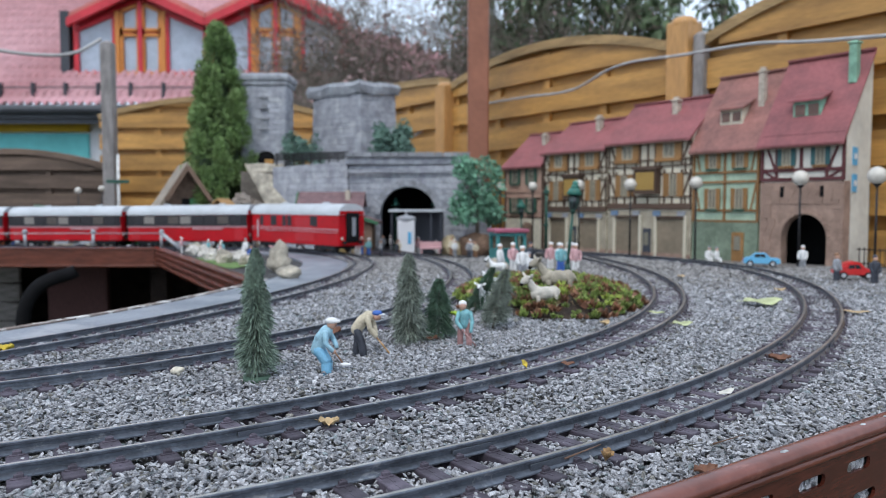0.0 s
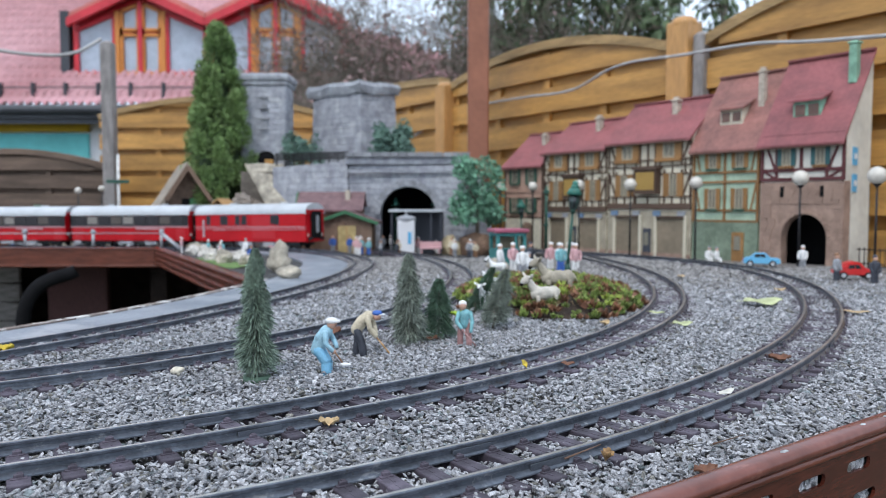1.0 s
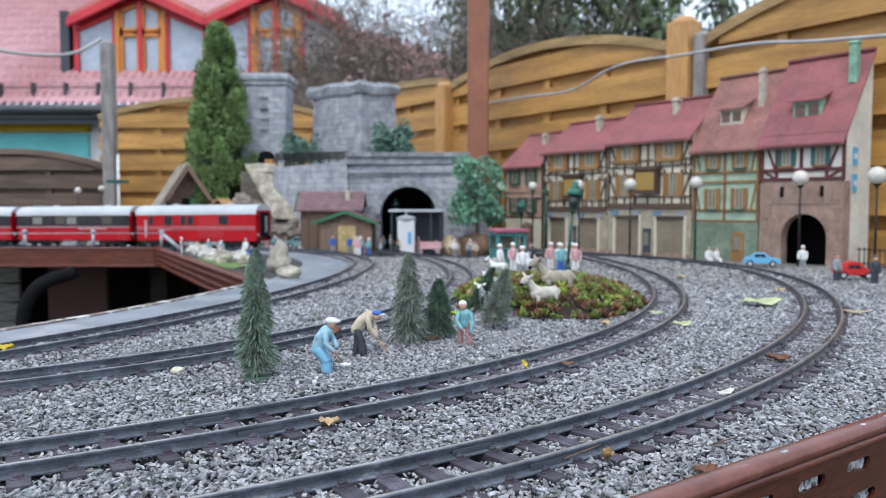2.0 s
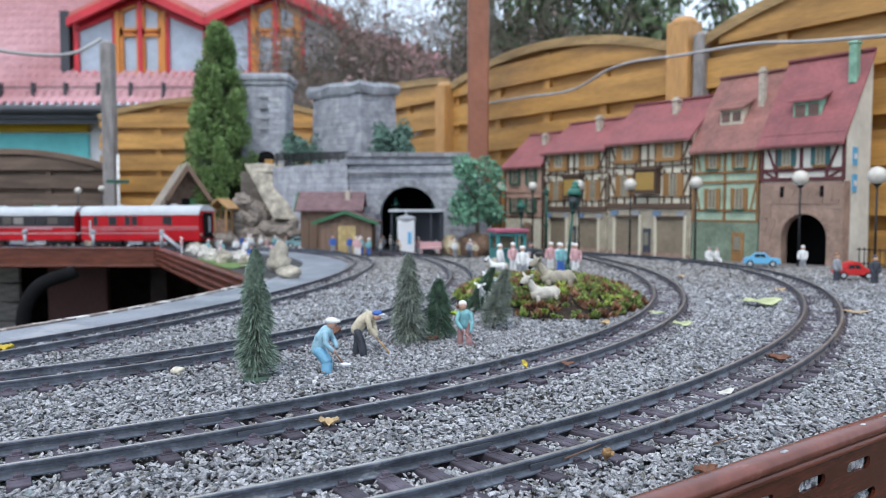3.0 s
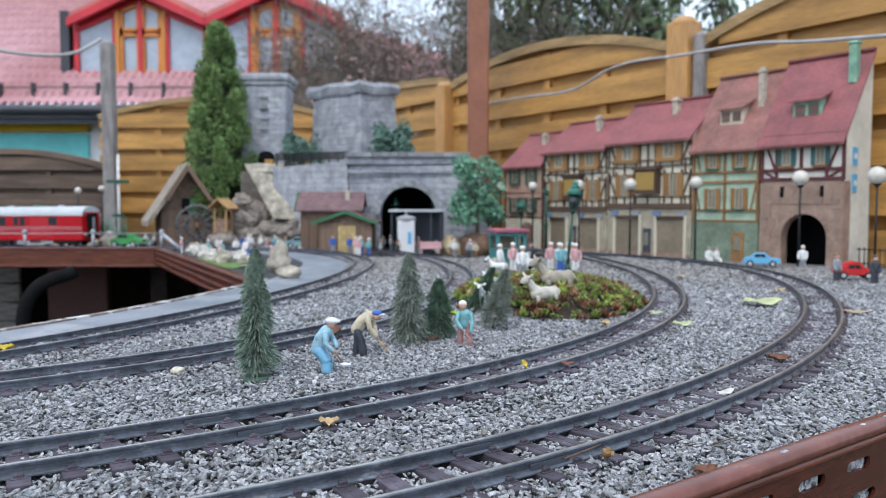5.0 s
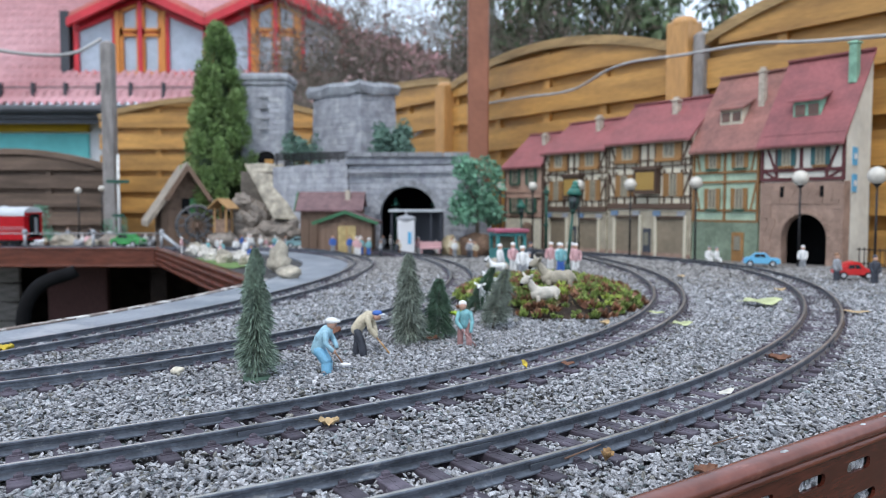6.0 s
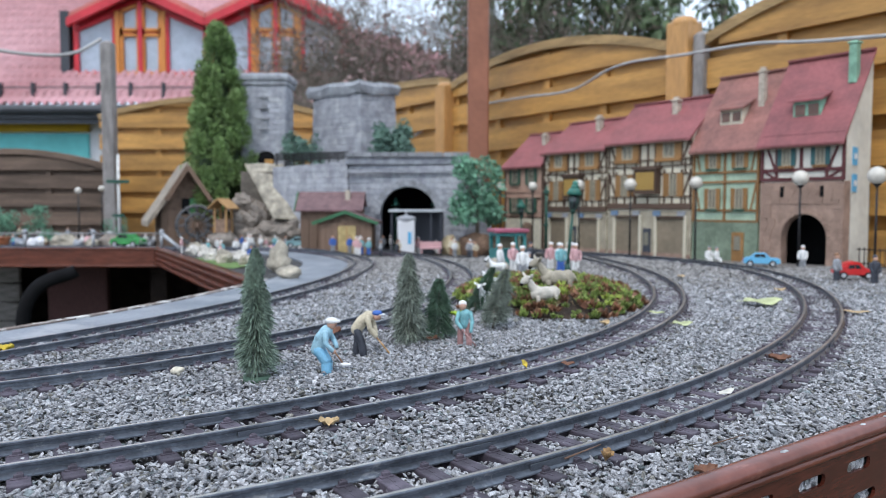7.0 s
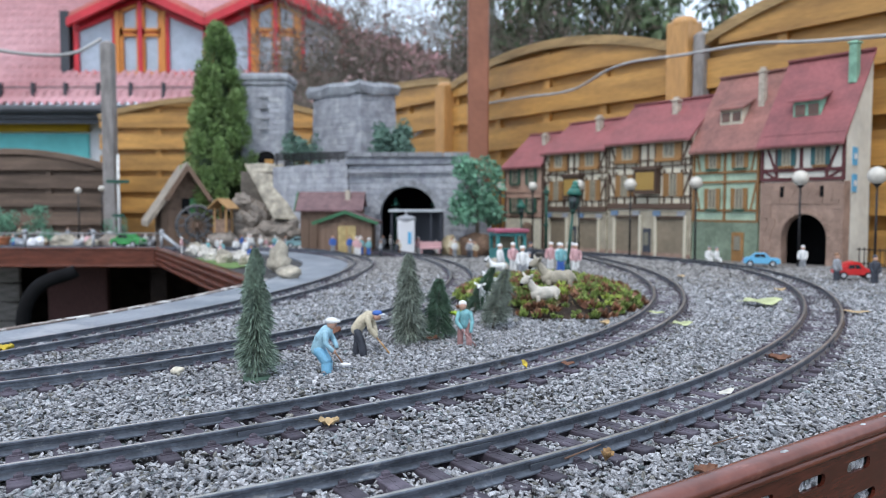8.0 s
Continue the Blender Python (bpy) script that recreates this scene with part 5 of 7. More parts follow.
foam_tree(-0.20, 3.02, 0.29, 0.165, 0.085, 3200, "ragged blue-green model shrub on the terrace", 13, mat("sage_leaf", (0.09, 0.165, 0.13), 0.8))
foam_tree(-1.925, 3.35, -0.03, 0.155, 0.055, 1500, "pale green foam model tree by the dark fence", 14)
foam_tree(-1.775, 3.35, -0.03, 0.165, 0.045, 1400, "slim pale green foam model tree", 15)
foam_tree(-1.95, 3.22, -0.035, 0.07, 0.045, 700, "low blue-green model shrub behind the line", 18)
foam_tree(-1.68, 3.25, -0.035, 0.06, 0.04, 600, "low green model shrub beside the sign post", 19)
foam_tree(-1.45, 3.45, -0.03, 0.12, 0.03, 700, "small green model bush by the sign post", 16)
foam_tree(-1.52, 3.45, -0.03, 0.12, 0.028, 700, "small green model bush behind the line", 17)


def branch(bm, rng, p, d, L, r, depth, tips):
    q = p + d * L
    tube(bm, p, q, r, r * 0.62, 6 if depth > 2 else 4)
    if depth == 0:
        tips.append(q)
        return
    for _ in range(3 if depth > 1 else 2):
        e = (d + Vector((rng.gauss(0, 0.6), rng.gauss(0, 0.6), rng.gauss(0.05, 0.4)))).normalized()
        branch(bm, rng, q, e, L * rng.uniform(0.62, 0.85), r * 0.6, depth - 1, tips)


def bare_tree(x, y, z, L, seed, label, leaves):
    root = thing("tree", pose(x, y, z), label, "tree", "garden trees")
    rng = random.Random(seed)
    bm, tips = B(), []
    for k in range(3):
        branch(bm, rng, Vector((0, 0, 0)), Vector((rng.gauss(0, 0.35), rng.gauss(0, 0.3), 1)).normalized(), L, L * 0.04, 5, tips)
    part("trunk", bm, BARK, root)
    if leaves:
        pts = rng.sample(tips, min(len(tips), 900))
        crown(root, "dry_leaves", [tuple(t) for t in pts], [0.10 * L for _ in pts], leaves, 0.045 * L, BROWNLEAF, seed, 0.7, 0.4)
    crown(root, "twig_spray", [tuple(t) for t in tips], [0.30 * L for _ in tips], 6500, 0.36 * L, BARK, seed + 50, 0.022, -0.3)
    return root


bare_tree(-0.30, 10.8, -0.86, 1.22, 5, "almost bare garden tree with dry pinkish-brown leaves", 2600)
bare_tree(-0.15, 12.0, -0.86, 1.35, 12, "bare garden tree with a few brown leaves", 1800)
bare_tree(-2.6, 16.0, -0.86, 1.15, 8, "bare twiggy garden shrub before the house", 500)


def evergreen(x, y, z, h, r, n, seed, label):
    root = thing("tree", pose(x, y, z), label, "tree", "garden trees")
    rng = random.Random(seed)
    bm = B()
    tube(bm, (0, 0, 0), (0, 0, h * 0.95), 0.12, 0.03, 8)
    cs, rs = [], []
    for i in range(120):
        a, u = rng.uniform(0, 6.283), rng.random()
        zz = h * (0.25 + 0.8 * u)
        q = r * (1.05 - 0.6 * u) * rng.uniform(0.25, 1.0)
        end = Vector((q * math.cos(a), q * math.sin(a), zz - 0.1 * q))
        if i % 3 == 0:
            tube(bm, (0, 0, zz), end, 0.035, 0.01, 5)
        cs.append(tuple(end))
        s = rng.uniform(0.2, 0.42)
        rs.append((s, s, s * 0.8))
    part("trunk", bm, BARK, root)
    crown(root, "foliage", cs, rs, n, 0.17, EVERGREEN, seed, 0.28, 1.6)
    return root


evergreen(1.55, 12.0, -0.86, 5.2, 1.5, 9000, 21, "dense dark evergreen tree beyond the fence")
evergreen(3.0, 12.4, -0.86, 5.6, 1.2, 7000, 22, "tall dark evergreen tree beyond the fence")
evergreen(0.55, 13.5, -0.86, 4.6, 0.8, 2400, 23, "thin evergreen tree behind the pole")
evergreen(4.35, 12.0, -0.86, 5.2, 0.55, 1500, 24, "sparse evergreen at the gap in the fence")


def sedum_bed():
    root = thing("stonecrop_bed", pose(0.165, 1.215, 0), "mound of green and reddish stonecrop rosettes on dark soil", "plant bed")
    bm = B()
    bmesh.ops.create_uvsphere(bm, u_segments=40, v_segments=16, radius=1)
    bmesh.ops.delete(bm, geom=[v for v in bm.verts if v.co.z < -0.3], context="VERTS")
    for v in bm.verts:
        v.co = Vector((v.co.x * 0.135, v.co.y * 0.225, v.co.z * 0.024 - 0.011)) + 0.006 * Vector((0, 0, noise.noise(v.co * 5)))
    part("soil", bm, SOIL, root, smooth=True)
    rng = np.random.default_rng(31)
    for name, material, n, size, wide, up in (("green_stonecrop", SEDUM, 330, 0.0088, 0.24, 0.30), ("lime_stonecrop", SEDUM_LIME, 170, 0.0092, 0.25, 0.35), ("red_stonecrop", SEDUM_RED, 170, 0.009, 0.25, 0.2),
                                              ("dead_leaves", LEAF_RUST, 120, 0.013, 0.36, -0.55), ("dry_stonecrop", LEAF_TAN, 60, 0.013, 0.3, -0.4)):
        a, q = rng.uniform(0, 6.283, n), np.sqrt(rng.uniform(0, 1, n)) * 1.06
        q = np.minimum(q, 0.93) if up < 0 else q
        c = np.c_[np.cos(a) * q * 0.135, np.sin(a) * q * 0.225, np.sqrt(np.maximum(0, 1 - q ** 2)) * 0.027 - 0.006 + (0.004 if up < 0 else 0)]
        k = 30 if up > 0 else 2
        cc = np.repeat(c, k, 0)
        big = np.repeat(rng.uniform(0.55, 1.3, n), k)
        d = rng.normal(size=(n * k, 3))
        d[:, 2] = np.abs(d[:, 2]) * (0.9 if up > 0 else 0.25) + max(up, 0.05)
        d /= np.linalg.norm(d, axis=1)[:, None]
        L = size * big * rng.uniform(0.7, 1.15, n * k)
        co, fa = blades(rng, cc, d, L, L * wide, -0.25 if up > 0 else 0.1)
        me = fast_mesh(name, co, fa)
        me.materials.append(material)
        ob = new(name, me)
        ob.parent = root
        tagged(ob, kind="stuff")


sedum_bed()


def leaf(x, y, z, L, W, rz, material, label, curl=0.3, tilt=9.0):
    bm = B()
    n = 10
    rows = []
    crumple = curl ** 2 * 0.35 * W if curl > 0.45 else 0.0
    for i in range(n + 1):
        u = i / n
        w = W * math.sin(math.pi * u) ** 0.7 * (1 - 0.25 * u) * (1 + 0.12 * math.sin(u * 23 + rz) + (0.2 * math.sin(u * 41 + rz) if crumple else 0)) + 0.0002
        zc = curl * L * 0.10 * (2 * u - 1) ** 2 + 0.06 * W * math.sin(u * 9)
        rows.append([bm.verts.new((L * (u - 0.5), s * w / 2, zc + abs(s) ** 1.5 * curl * W * 0.3 + crumple * noise.noise((u * 5, s * 2, rz)))) for s in (-1, -0.5, 0, 0.5, 1)])
    for a, b in zip(rows, rows[1:]):
        for j in range(4):
            bm.faces.new((a[j], a[j + 1], b[j + 1], b[j]))
    tube(bm, (-L * 0.5, 0, curl * L * 0.25), (-L * 0.68, 0, curl * L * 0.3), L * 0.008, L * 0.006, 5)
    ob = part("fallen_leaf", bm, material, None, label, m=pose(x, y, z, tilt, 0, rz), smooth=True)
    md = ob.modifiers.new("thick", "SOLIDIFY")
    md.thickness = 0.0004
    return tagged(ob, "", "leaf", "fallen leaves")


leaf(0.480, 1.137, -0.004, 0.066, 0.036, 12, STUCCO_LEAF, "large pale yellow-green fallen leaf on gravel", 0.15)
leaf(0.295, 0.932, -0.005, 0.026, 0.018, 5, STUCCO_LEAF, "small pale green fallen leaf on gravel", 0.2)
leaf(0.213, 0.566, 0.001, 0.026, 0.007, 46, mat("bleached_leaf", (0.6, 0.57, 0.5), 0.7), "bleached narrow leaf lying across a rail", 0.2)
leaf(0.070, 0.657, 0.003, 0.011, 0.009, 70, LEAF_YELLOW, "small yellow leaf standing on the track", 0.4, 55)
leaf(-0.077, 0.507, -0.006, 0.014, 0.010, 10, LEAF_TAN, "curled tan leaf beside the rail", 0.9)
leaf(0.113, 0.685, -0.003, 0.013, 0.009, -10, LEAF_RUST, "rust-brown leaf on gravel", 0.5)
leaf(0.095, 0.434, -0.004, 0.009, 0.008, 60, LEAF_CURL, "curled orange-brown leaf between the sleepers", 1.2)
leaf(0.146, 0.417, -0.007, 0.016, 0.011, 20, LEAF_RUST, "rusty leaf beside the edge board", 0.7)
leaf(0.321, 0.720, -0.006, 0.02, 0.014, -15, LEAF_RUST, "brown curled leaf between the rails", 0.8)
leaf(0.287, 1.019, -0.004, 0.021, 0.009, -25, STUCCO_LEAF, "pale leaf beside the inner curve", 0.4)
leaf(-0.435, 0.749, -0.002, 0.018, 0.015, 20, LEAF_YELLOW, "bright yellow leaf by the loop line", 0.8)
leaf(0.564, 1.035, -0.005, 0.036, 0.009, -20, LEAF_TAN, "long tan leaf outside the outer curve", 0.3)
leaf(0.570, 1.284, -0.003, 0.022, 0.012, 10, LEAF_TAN, "tan leaf on the outer track", 0.5)
leaf(0.308, 1.374, -0.003, 0.036, 0.018, -12, LEAF_RUST, "rust-coloured leaf on the inner track", 0.4)
leaf(0.199, 0.932, -0.005, 0.02, 0.012, 50, LEAF_TAN, "pale curled leaf at the stonecrop's edge", 0.7)
leaf(-0.122, 0.843, 0.0, 0.018, 0.014, 0, LEAF_RUST, "orange-brown leaf by the inner line", 0.8, 30)
leaf(-0.014, 0.840, -0.008, 0.016, 0.012, 0, LEAF_RUST, "rust leaf at the foot of a model fir", 0.8)
leaf(0.031, 1.079, -0.008, 0.03, 0.02, 30, LEAF_RUST, "red-brown leaf under the model firs", 0.8)
leaf(0.019, 1.035, -0.008, 0.028, 0.018, 10, mat("lime_leaf", (0.35, 0.5, 0.03), 0.6), "bright green leaf under the model firs", 0.5)
leaf(0.479, 1.529, -0.003, 0.02, 0.012, 30, LEAF_TAN, "tan leaf on the far gravel", 0.5)


def twig(a, b, r, label):
    bm = B()
    tube(bm, a, b, r, r * 0.5, 6)
    return tagged(part("twig", bm, mat("reddish_twig", (0.13, 0.075, 0.05), 0.7), None, label), "", "twig")


twig((0.069, 0.425, -0.002), (0.092, 0.438, 0.002), 0.0007, "thin reddish twig across the outer track")
twig((0.167, 0.464, -0.006), (0.192, 0.477, -0.004), 0.0006, "thin dry twig on the gravel")


def stone(x, y, z, r, label, material=ROCK, seed=0, sub=3, craggy=False):
    bm = B()
    vs = ball(bm, (0, 0, 0), r, sub=sub)
    for v in vs:
        if craggy:
            v.co *= 1 + 0.5 * noise.noise(v.co * (1.3 / max(r)) + Vector((seed * 7, 0, 0))) + 0.4 * abs(noise.noise(v.co * (3.2 / max(r)) + Vector((seed, 5, 0)))) + 0.12 * noise.noise(v.co * (9 / max(r)))
        else:
            v.co *= 1 + 0.42 * noise.noise(v.co * (1.6 / max(r)) + Vector((seed * 7, 0, 0))) + 0.2 * noise.noise(v.co * (4.5 / max(r)) + Vector((seed, 5, 0)))
    if craggy:
        for f in bm.faces:
            f.smooth = False
    return tagged(part("rock", bm, material, None, label, m=pose(x, y, z), smooth=not craggy), "", "rock", "loose rocks")


stone(-0.385, 1.790, 0.012, (0.027, 0.025, 0.037), "pale rounded rock beside the loop line", seed=1)
stone(-0.321, 1.589, 0.0, (0.028, 0.018, 0.014), "flat pale rock beside the loop line", seed=2)
stone(0.126, 1.768, 0.0, (0.024, 0.02, 0.016), "flat tan rock beside the stonecrop", seed=3)
stone(-0.235, 0.668, -0.005, (0.005, 0.004, 0.004), "small cream pebble beside the inner line", seed=4, material=mat("cream_pebble", (0.62, 0.57, 0.46), 0.7))
stone(-1.039, 3.120, 0.005, (0.03, 0.025, 0.025), "pale rock at the deck's corner", seed=5)
stone(-1.058, 3.020, 0.0, (0.022, 0.02, 0.016), "small pale rock at the deck's corner", seed=6)

# ---- small figures ----


def limb(bm, pts, r, mi):
    """A smooth rounded limb through points, of one thickness or tapering from r[0] to r[1]."""
    r0, r1 = r if isinstance(r, tuple) else (r, r)
    n = len(pts) - 1
    for i, (a, b) in enumerate(zip(pts, pts[1:])):
        tmp = bmesh.new()
        for p, q in ((a, r0 + (r1 - r0) * i / n), (b, r0 + (r1 - r0) * (i + 1) / n)):
            bmesh.ops.create_icosphere(tmp, subdivisions=2, radius=q, matrix=Matrix.Translation(p))
        hull = bmesh.ops.convex_hull(tmp, input=list(tmp.verts))
        faces = [g for g in hull["geom"] if isinstance(g, bmesh.types.BMFace)]
        made = {}
        for f in faces:
            for v in f.verts:
                if v not in made:
                    made[v] = bm.verts.new(v.co)
        for f in faces:
            try:
                g = bm.faces.new([made[v] for v in f.verts])
                g.material_index, g.smooth = mi, True
            except ValueError:
                pass
        tmp.free()


def finish(bm, name, mats, label, m, group, category="figurine"):
    ob = part(name, bm, mats, None, label, m=m)
    return tagged(ob, "", category, group)


W = "track workers"
# kneeling labourer in pale blue with a white cap
bm = B()
limb(bm, [(-0.003, 0.004, 0.02), (0.004, 0.004, 0.008), (0.004, 0.004, -0.006)], 0.0052, 1)
limb(bm, [(-0.003, -0.004, 0.02), (0.005, -0.004, 0.009), (0.006, -0.004, -0.006)], 0.0052, 1)
limb(bm, [(-0.005, 0, 0.021), (-0.002, 0, 0.031), (0.0045, 0, 0.040)], (0.0072, 0.0064), 0)
limb(bm, [(0.005, -0.006, 0.039), (0.006, -0.008, 0.028), (0.012, -0.005, 0.021)], (0.003, 0.0022), 0)
limb(bm, [(0.005, 0.006, 0.039), (0.010, 0.007, 0.03), (0.014, 0.003, 0.024)], (0.003, 0.0022), 0)
ball(bm, (0.013, -0.004, 0.020), 0.0026, 2, 1)
ball(bm, (0.010, 0, 0.0475), (0.0052, 0.0048, 0.0058), 2)
ball(bm, (0.0098, 0, 0.0505), (0.0066, 0.006, 0.0036), 3)
tube(bm, (0.0145, 0, 0.0515), (0.0145, 0, 0.0490), 0.004, 0.0046, 10, 3)
tube(bm, (0.010, -0.004, 0.025), (0.023, -0.006, 0.009), 0.0009, 0.0009, 6, 4)
ball(bm, (0.026, -0.007, 0.008), (0.006, 0.004, 0.0018), 3, 2)
finish(bm, "figurine", [F_BLUE, F_JEANS, SKIN, F_WHITE, F_BROWN], "painted figurine in pale blue stooping with a shovel", pose(-0.110, 0.689, -0.009, 0, 0, -8) @ Matrix.Scale(0.9, 4), W)
# stooping labourer in cream
bm = B()
limb(bm, [(-0.003, 0.004, 0.023), (-0.004, 0.005, 0.010), (-0.006, 0.005, -0.004)], 0.0043, 1)
limb(bm, [(-0.001, -0.004, 0.023), (0.004, -0.004, 0.011), (0.006, -0.004, -0.004)], 0.0043, 1)
limb(bm, [(-0.003, 0, 0.025), (0.003, 0, 0.034), (0.011, 0, 0.040)], (0.0068, 0.0066), 0)
limb(bm, [(0.012, -0.007, 0.039), (0.015, -0.008, 0.027), (0.020, -0.004, 0.019)], 0.0031, 0)
limb(bm, [(0.012, 0.007, 0.039), (0.015, 0.007, 0.028), (0.018, 0.002, 0.021)], 0.0031, 0)
ball(bm, (0.0205, -0.004, 0.018), 0.0025, 2, 1)
ball(bm, (0.0205, 0, 0.0405), (0.005, 0.0047, 0.0055), 2)
ball(bm, (0.021, 0, 0.0437), (0.006, 0.0056, 0.0034), 3)
box(bm, (0.0265, 0, 0.0425), (0.006, 0.008, 0.001), 4)
tube(bm, (0.016, 0, 0.021), (0.036, -0.004, 0.0), 0.001, 0.001, 6, 5)
finish(bm, "figurine", [F_CREAM, F_DARK, SKIN, F_NAVY, F_WHITE, NEWWOOD], "painted figurine in cream jumper bent over a long tool", pose(-0.086, 0.778, -0.009, 0, 0, -12) @ Matrix.Scale(0.92, 4), W)
# standing labourer in teal
bm = B()
limb(bm, [(-0.004, 0, 0.02), (-0.005, 0.001, 0.008), (-0.005, 0.002, -0.006)], 0.0037, 1)
limb(bm, [(0.004, 0, 0.02), (0.005, -0.001, 0.008), (0.006, -0.002, -0.006)], 0.0037, 1)
limb(bm, [(0, 0, 0.021), (0.0, -0.001, 0.028), (0.001, -0.002, 0.034)], (0.0055, 0.0060), 0)
limb(bm, [(-0.0068, -0.002, 0.035), (-0.0092, -0.005, 0.025), (-0.0035, -0.009, 0.018)], (0.0027, 0.0021), 0)
limb(bm, [(0.0068, -0.002, 0.035), (0.0094, -0.004, 0.025), (0.0075, -0.008, 0.014)], (0.0027, 0.0021), 0)
ball(bm, (-0.002, -0.004, 0.044), (0.0046, 0.0048, 0.0056), 2)
ball(bm, (-0.002, -0.003, 0.0465), (0.0051, 0.0052, 0.004), 3)
tube(bm, (-0.004, -0.010, 0.018), (0.014, -0.018, -0.003), 0.0009, 0.0009, 6, 4)
finish(bm, "figurine", [F_TEAL, mat("figure_dusky_pink", (0.36, 0.20, 0.19)), SKIN, F_WHITE, mat("figure_dusky_pink", (0.36, 0.2, 0.19))], "painted figurine in teal shirt leaning on a pole", pose(0.023, 0.816, -0.006) @ Matrix.Scale(0.9, 4), W)


def standing(top, legs, hat, label, seated=False):
    """A standing painted figurine about six centimetres high."""
    bm = B()
    h = 0.0 if not seated else -0.014
    for s in (-1, 1):
        limb(bm, [(s * 0.0035, 0, 0.026 + h), (s * 0.0042, 0, 0.012), (s * 0.0045, 0, 0.0)] if not seated else [(s * 0.004, 0, 0.012), (s * 0.004, -0.011, 0.012), (s * 0.004, -0.012, 0.0)], 0.0042, 1)
    limb(bm, [(0, 0, 0.028 + h), (0, 0, 0.045 + h)], (0.0065, 0.0076), 0)
    for s in (-1, 1):
        limb(bm, [(s * 0.0095, 0, 0.046 + h), (s * 0.0115, -0.001, 0.036 + h), (s * 0.0095, -0.004, 0.028 + h)], 0.003, 0)
    ball(bm, (0, 0, 0.057 + h), (0.0052, 0.0054, 0.0064), 2)
    ball(bm, (0, 0.0008, 0.060 + h), (0.0057, 0.0059, 0.0044), 3)
    return finish(bm, "figurine", [top, legs, SKIN, hat], label, Matrix(), "town figurines")


FIGS = [standing(F_WHITE, F_GREY, F_WHITE, "painted figurine in white with a pale cap"),
        standing(F_PINK, F_WHITE, F_WHITE, "painted figurine in pink with white hair"),
        standing(F_GREY, F_DARK, F_BROWN, "painted figurine in grey coat and dark trousers"),
        standing(F_DARK, F_DARK, F_DARK, "painted figurine in dark clothes"),
        standing(F_TEAL, F_NAVY, F_WHITE, "painted figurine in teal and blue"),
        standing(F_NAVY, F_GREY, F_BROWN, "painted figurine in blue jacket"),
        standing(F_CREAM, F_BROWN, F_BROWN, "painted figurine in cream and brown"),
        standing(F_WHITE, F_WHITE, F_GREY, "small seated figurine painted all white", True)]


def put(i, x, y, z=0.0, rz=0.0, s=1.0):
    ob = copy_thing(FIGS[i], pose(x, y, gz(y, x) - 0.012 + z, 0, 0, rz))
    ob.scale = (s * 0.9, s * 0.9, s * 0.9)
    return ob


KIOSK_CROWD = ((1, 0.163, 1.768, 20), (0, 0.127, 1.696, 60), (0, 0.169, 1.615, 10), (7, 0.184, 1.641, -20),
    (3, 0.207, 1.806, 30), (1, 0.256, 1.806, -30), (0, 0.271, 1.768, 40), (4, 0.268, 1.730, 10),
    (1, 0.301, 1.730, 0), (1, 0.300, 1.768, 90), (0, 0.296, 1.787, 0))
STREET_CROWD = ((0, 0.873, 1.847, -40), (2, 0.780, 1.506, 30), (3, 0.825, 1.452, 10), (0, 0.902, 2.134, 20),
    (7, 0.737, 2.107, 0), (7, 0.748, 2.080, 50), (0, 0.640, 2.566, 0), (6, 0.598, 2.566, 30))
SQUARE_CROWD = ((5, -0.376, 2.60, 0), (5, -0.318, 2.60, 20), (0, -0.243, 2.828, 0), (2, -0.219, 2.783, 40),
    (0, -0.194, 2.847, 70), (6, -0.278, 2.929, 0), (1, -0.086, 2.649, 10), (0, -0.066, 2.783, 60),
    (7, -0.024, 2.692, 20), (6, 0.030, 2.566, 0), (2, 0.148, 2.692, 0))
DECK_CROWD = ((4, -1.011, 3.253, 0), (0, -0.850, 3.079, 20), (7, -0.840, 2.836, 60), (7, -0.726, 2.674, 10),
    (0, -0.703, 2.753, 0), (5, -1.101, 3.396, 0), (7, -0.638, 2.462, -30), (6, -0.974, 3.609, 0),
    (0, -0.925, 3.554, 30), (1, -0.785, 3.726, 0), (2, -0.821, 3.726, 0), (0, -0.868, 3.726, 40),
    (6, -0.939, 3.851, 0))
VILLAGE_CROWD = ((3, -1.082, 3.851, 0), (0, -1.178, 3.984, 10), (4, -1.240, 3.726, 0), (6, -1.353, 3.916, 0),
    (1, -1.415, 3.984, 40), (2, -1.511, 4.126, 0), (3, -1.812, 3.916, 0), (0, -2.109, 3.984, 0),
    (2, -1.896, 3.851, 0), (0, -1.654, 3.787, 30), (6, -2.251, 4.054, 20))
for i, x, y, rz in KIOSK_CROWD:
    put(i, x, y, 0, rz, 1.16)
for crowd in (STREET_CROWD, SQUARE_CROWD, DECK_CROWD, VILLAGE_CROWD):
    for i, x, y, rz in crowd:
        put(i, x, y, 0, rz)
rf = random.Random(17)
for _ in range(30):
    x = rf.uniform(-1.0, -0.42)
    put(rf.choice((0, 1, 2, 4, 5, 6, 7, 0, 6)), x, 2.93 + 0.12 * rf.random() + 0.1 * abs(x + 0.4), 0, rf.uniform(-60, 60), rf.uniform(0.7, 1.0))
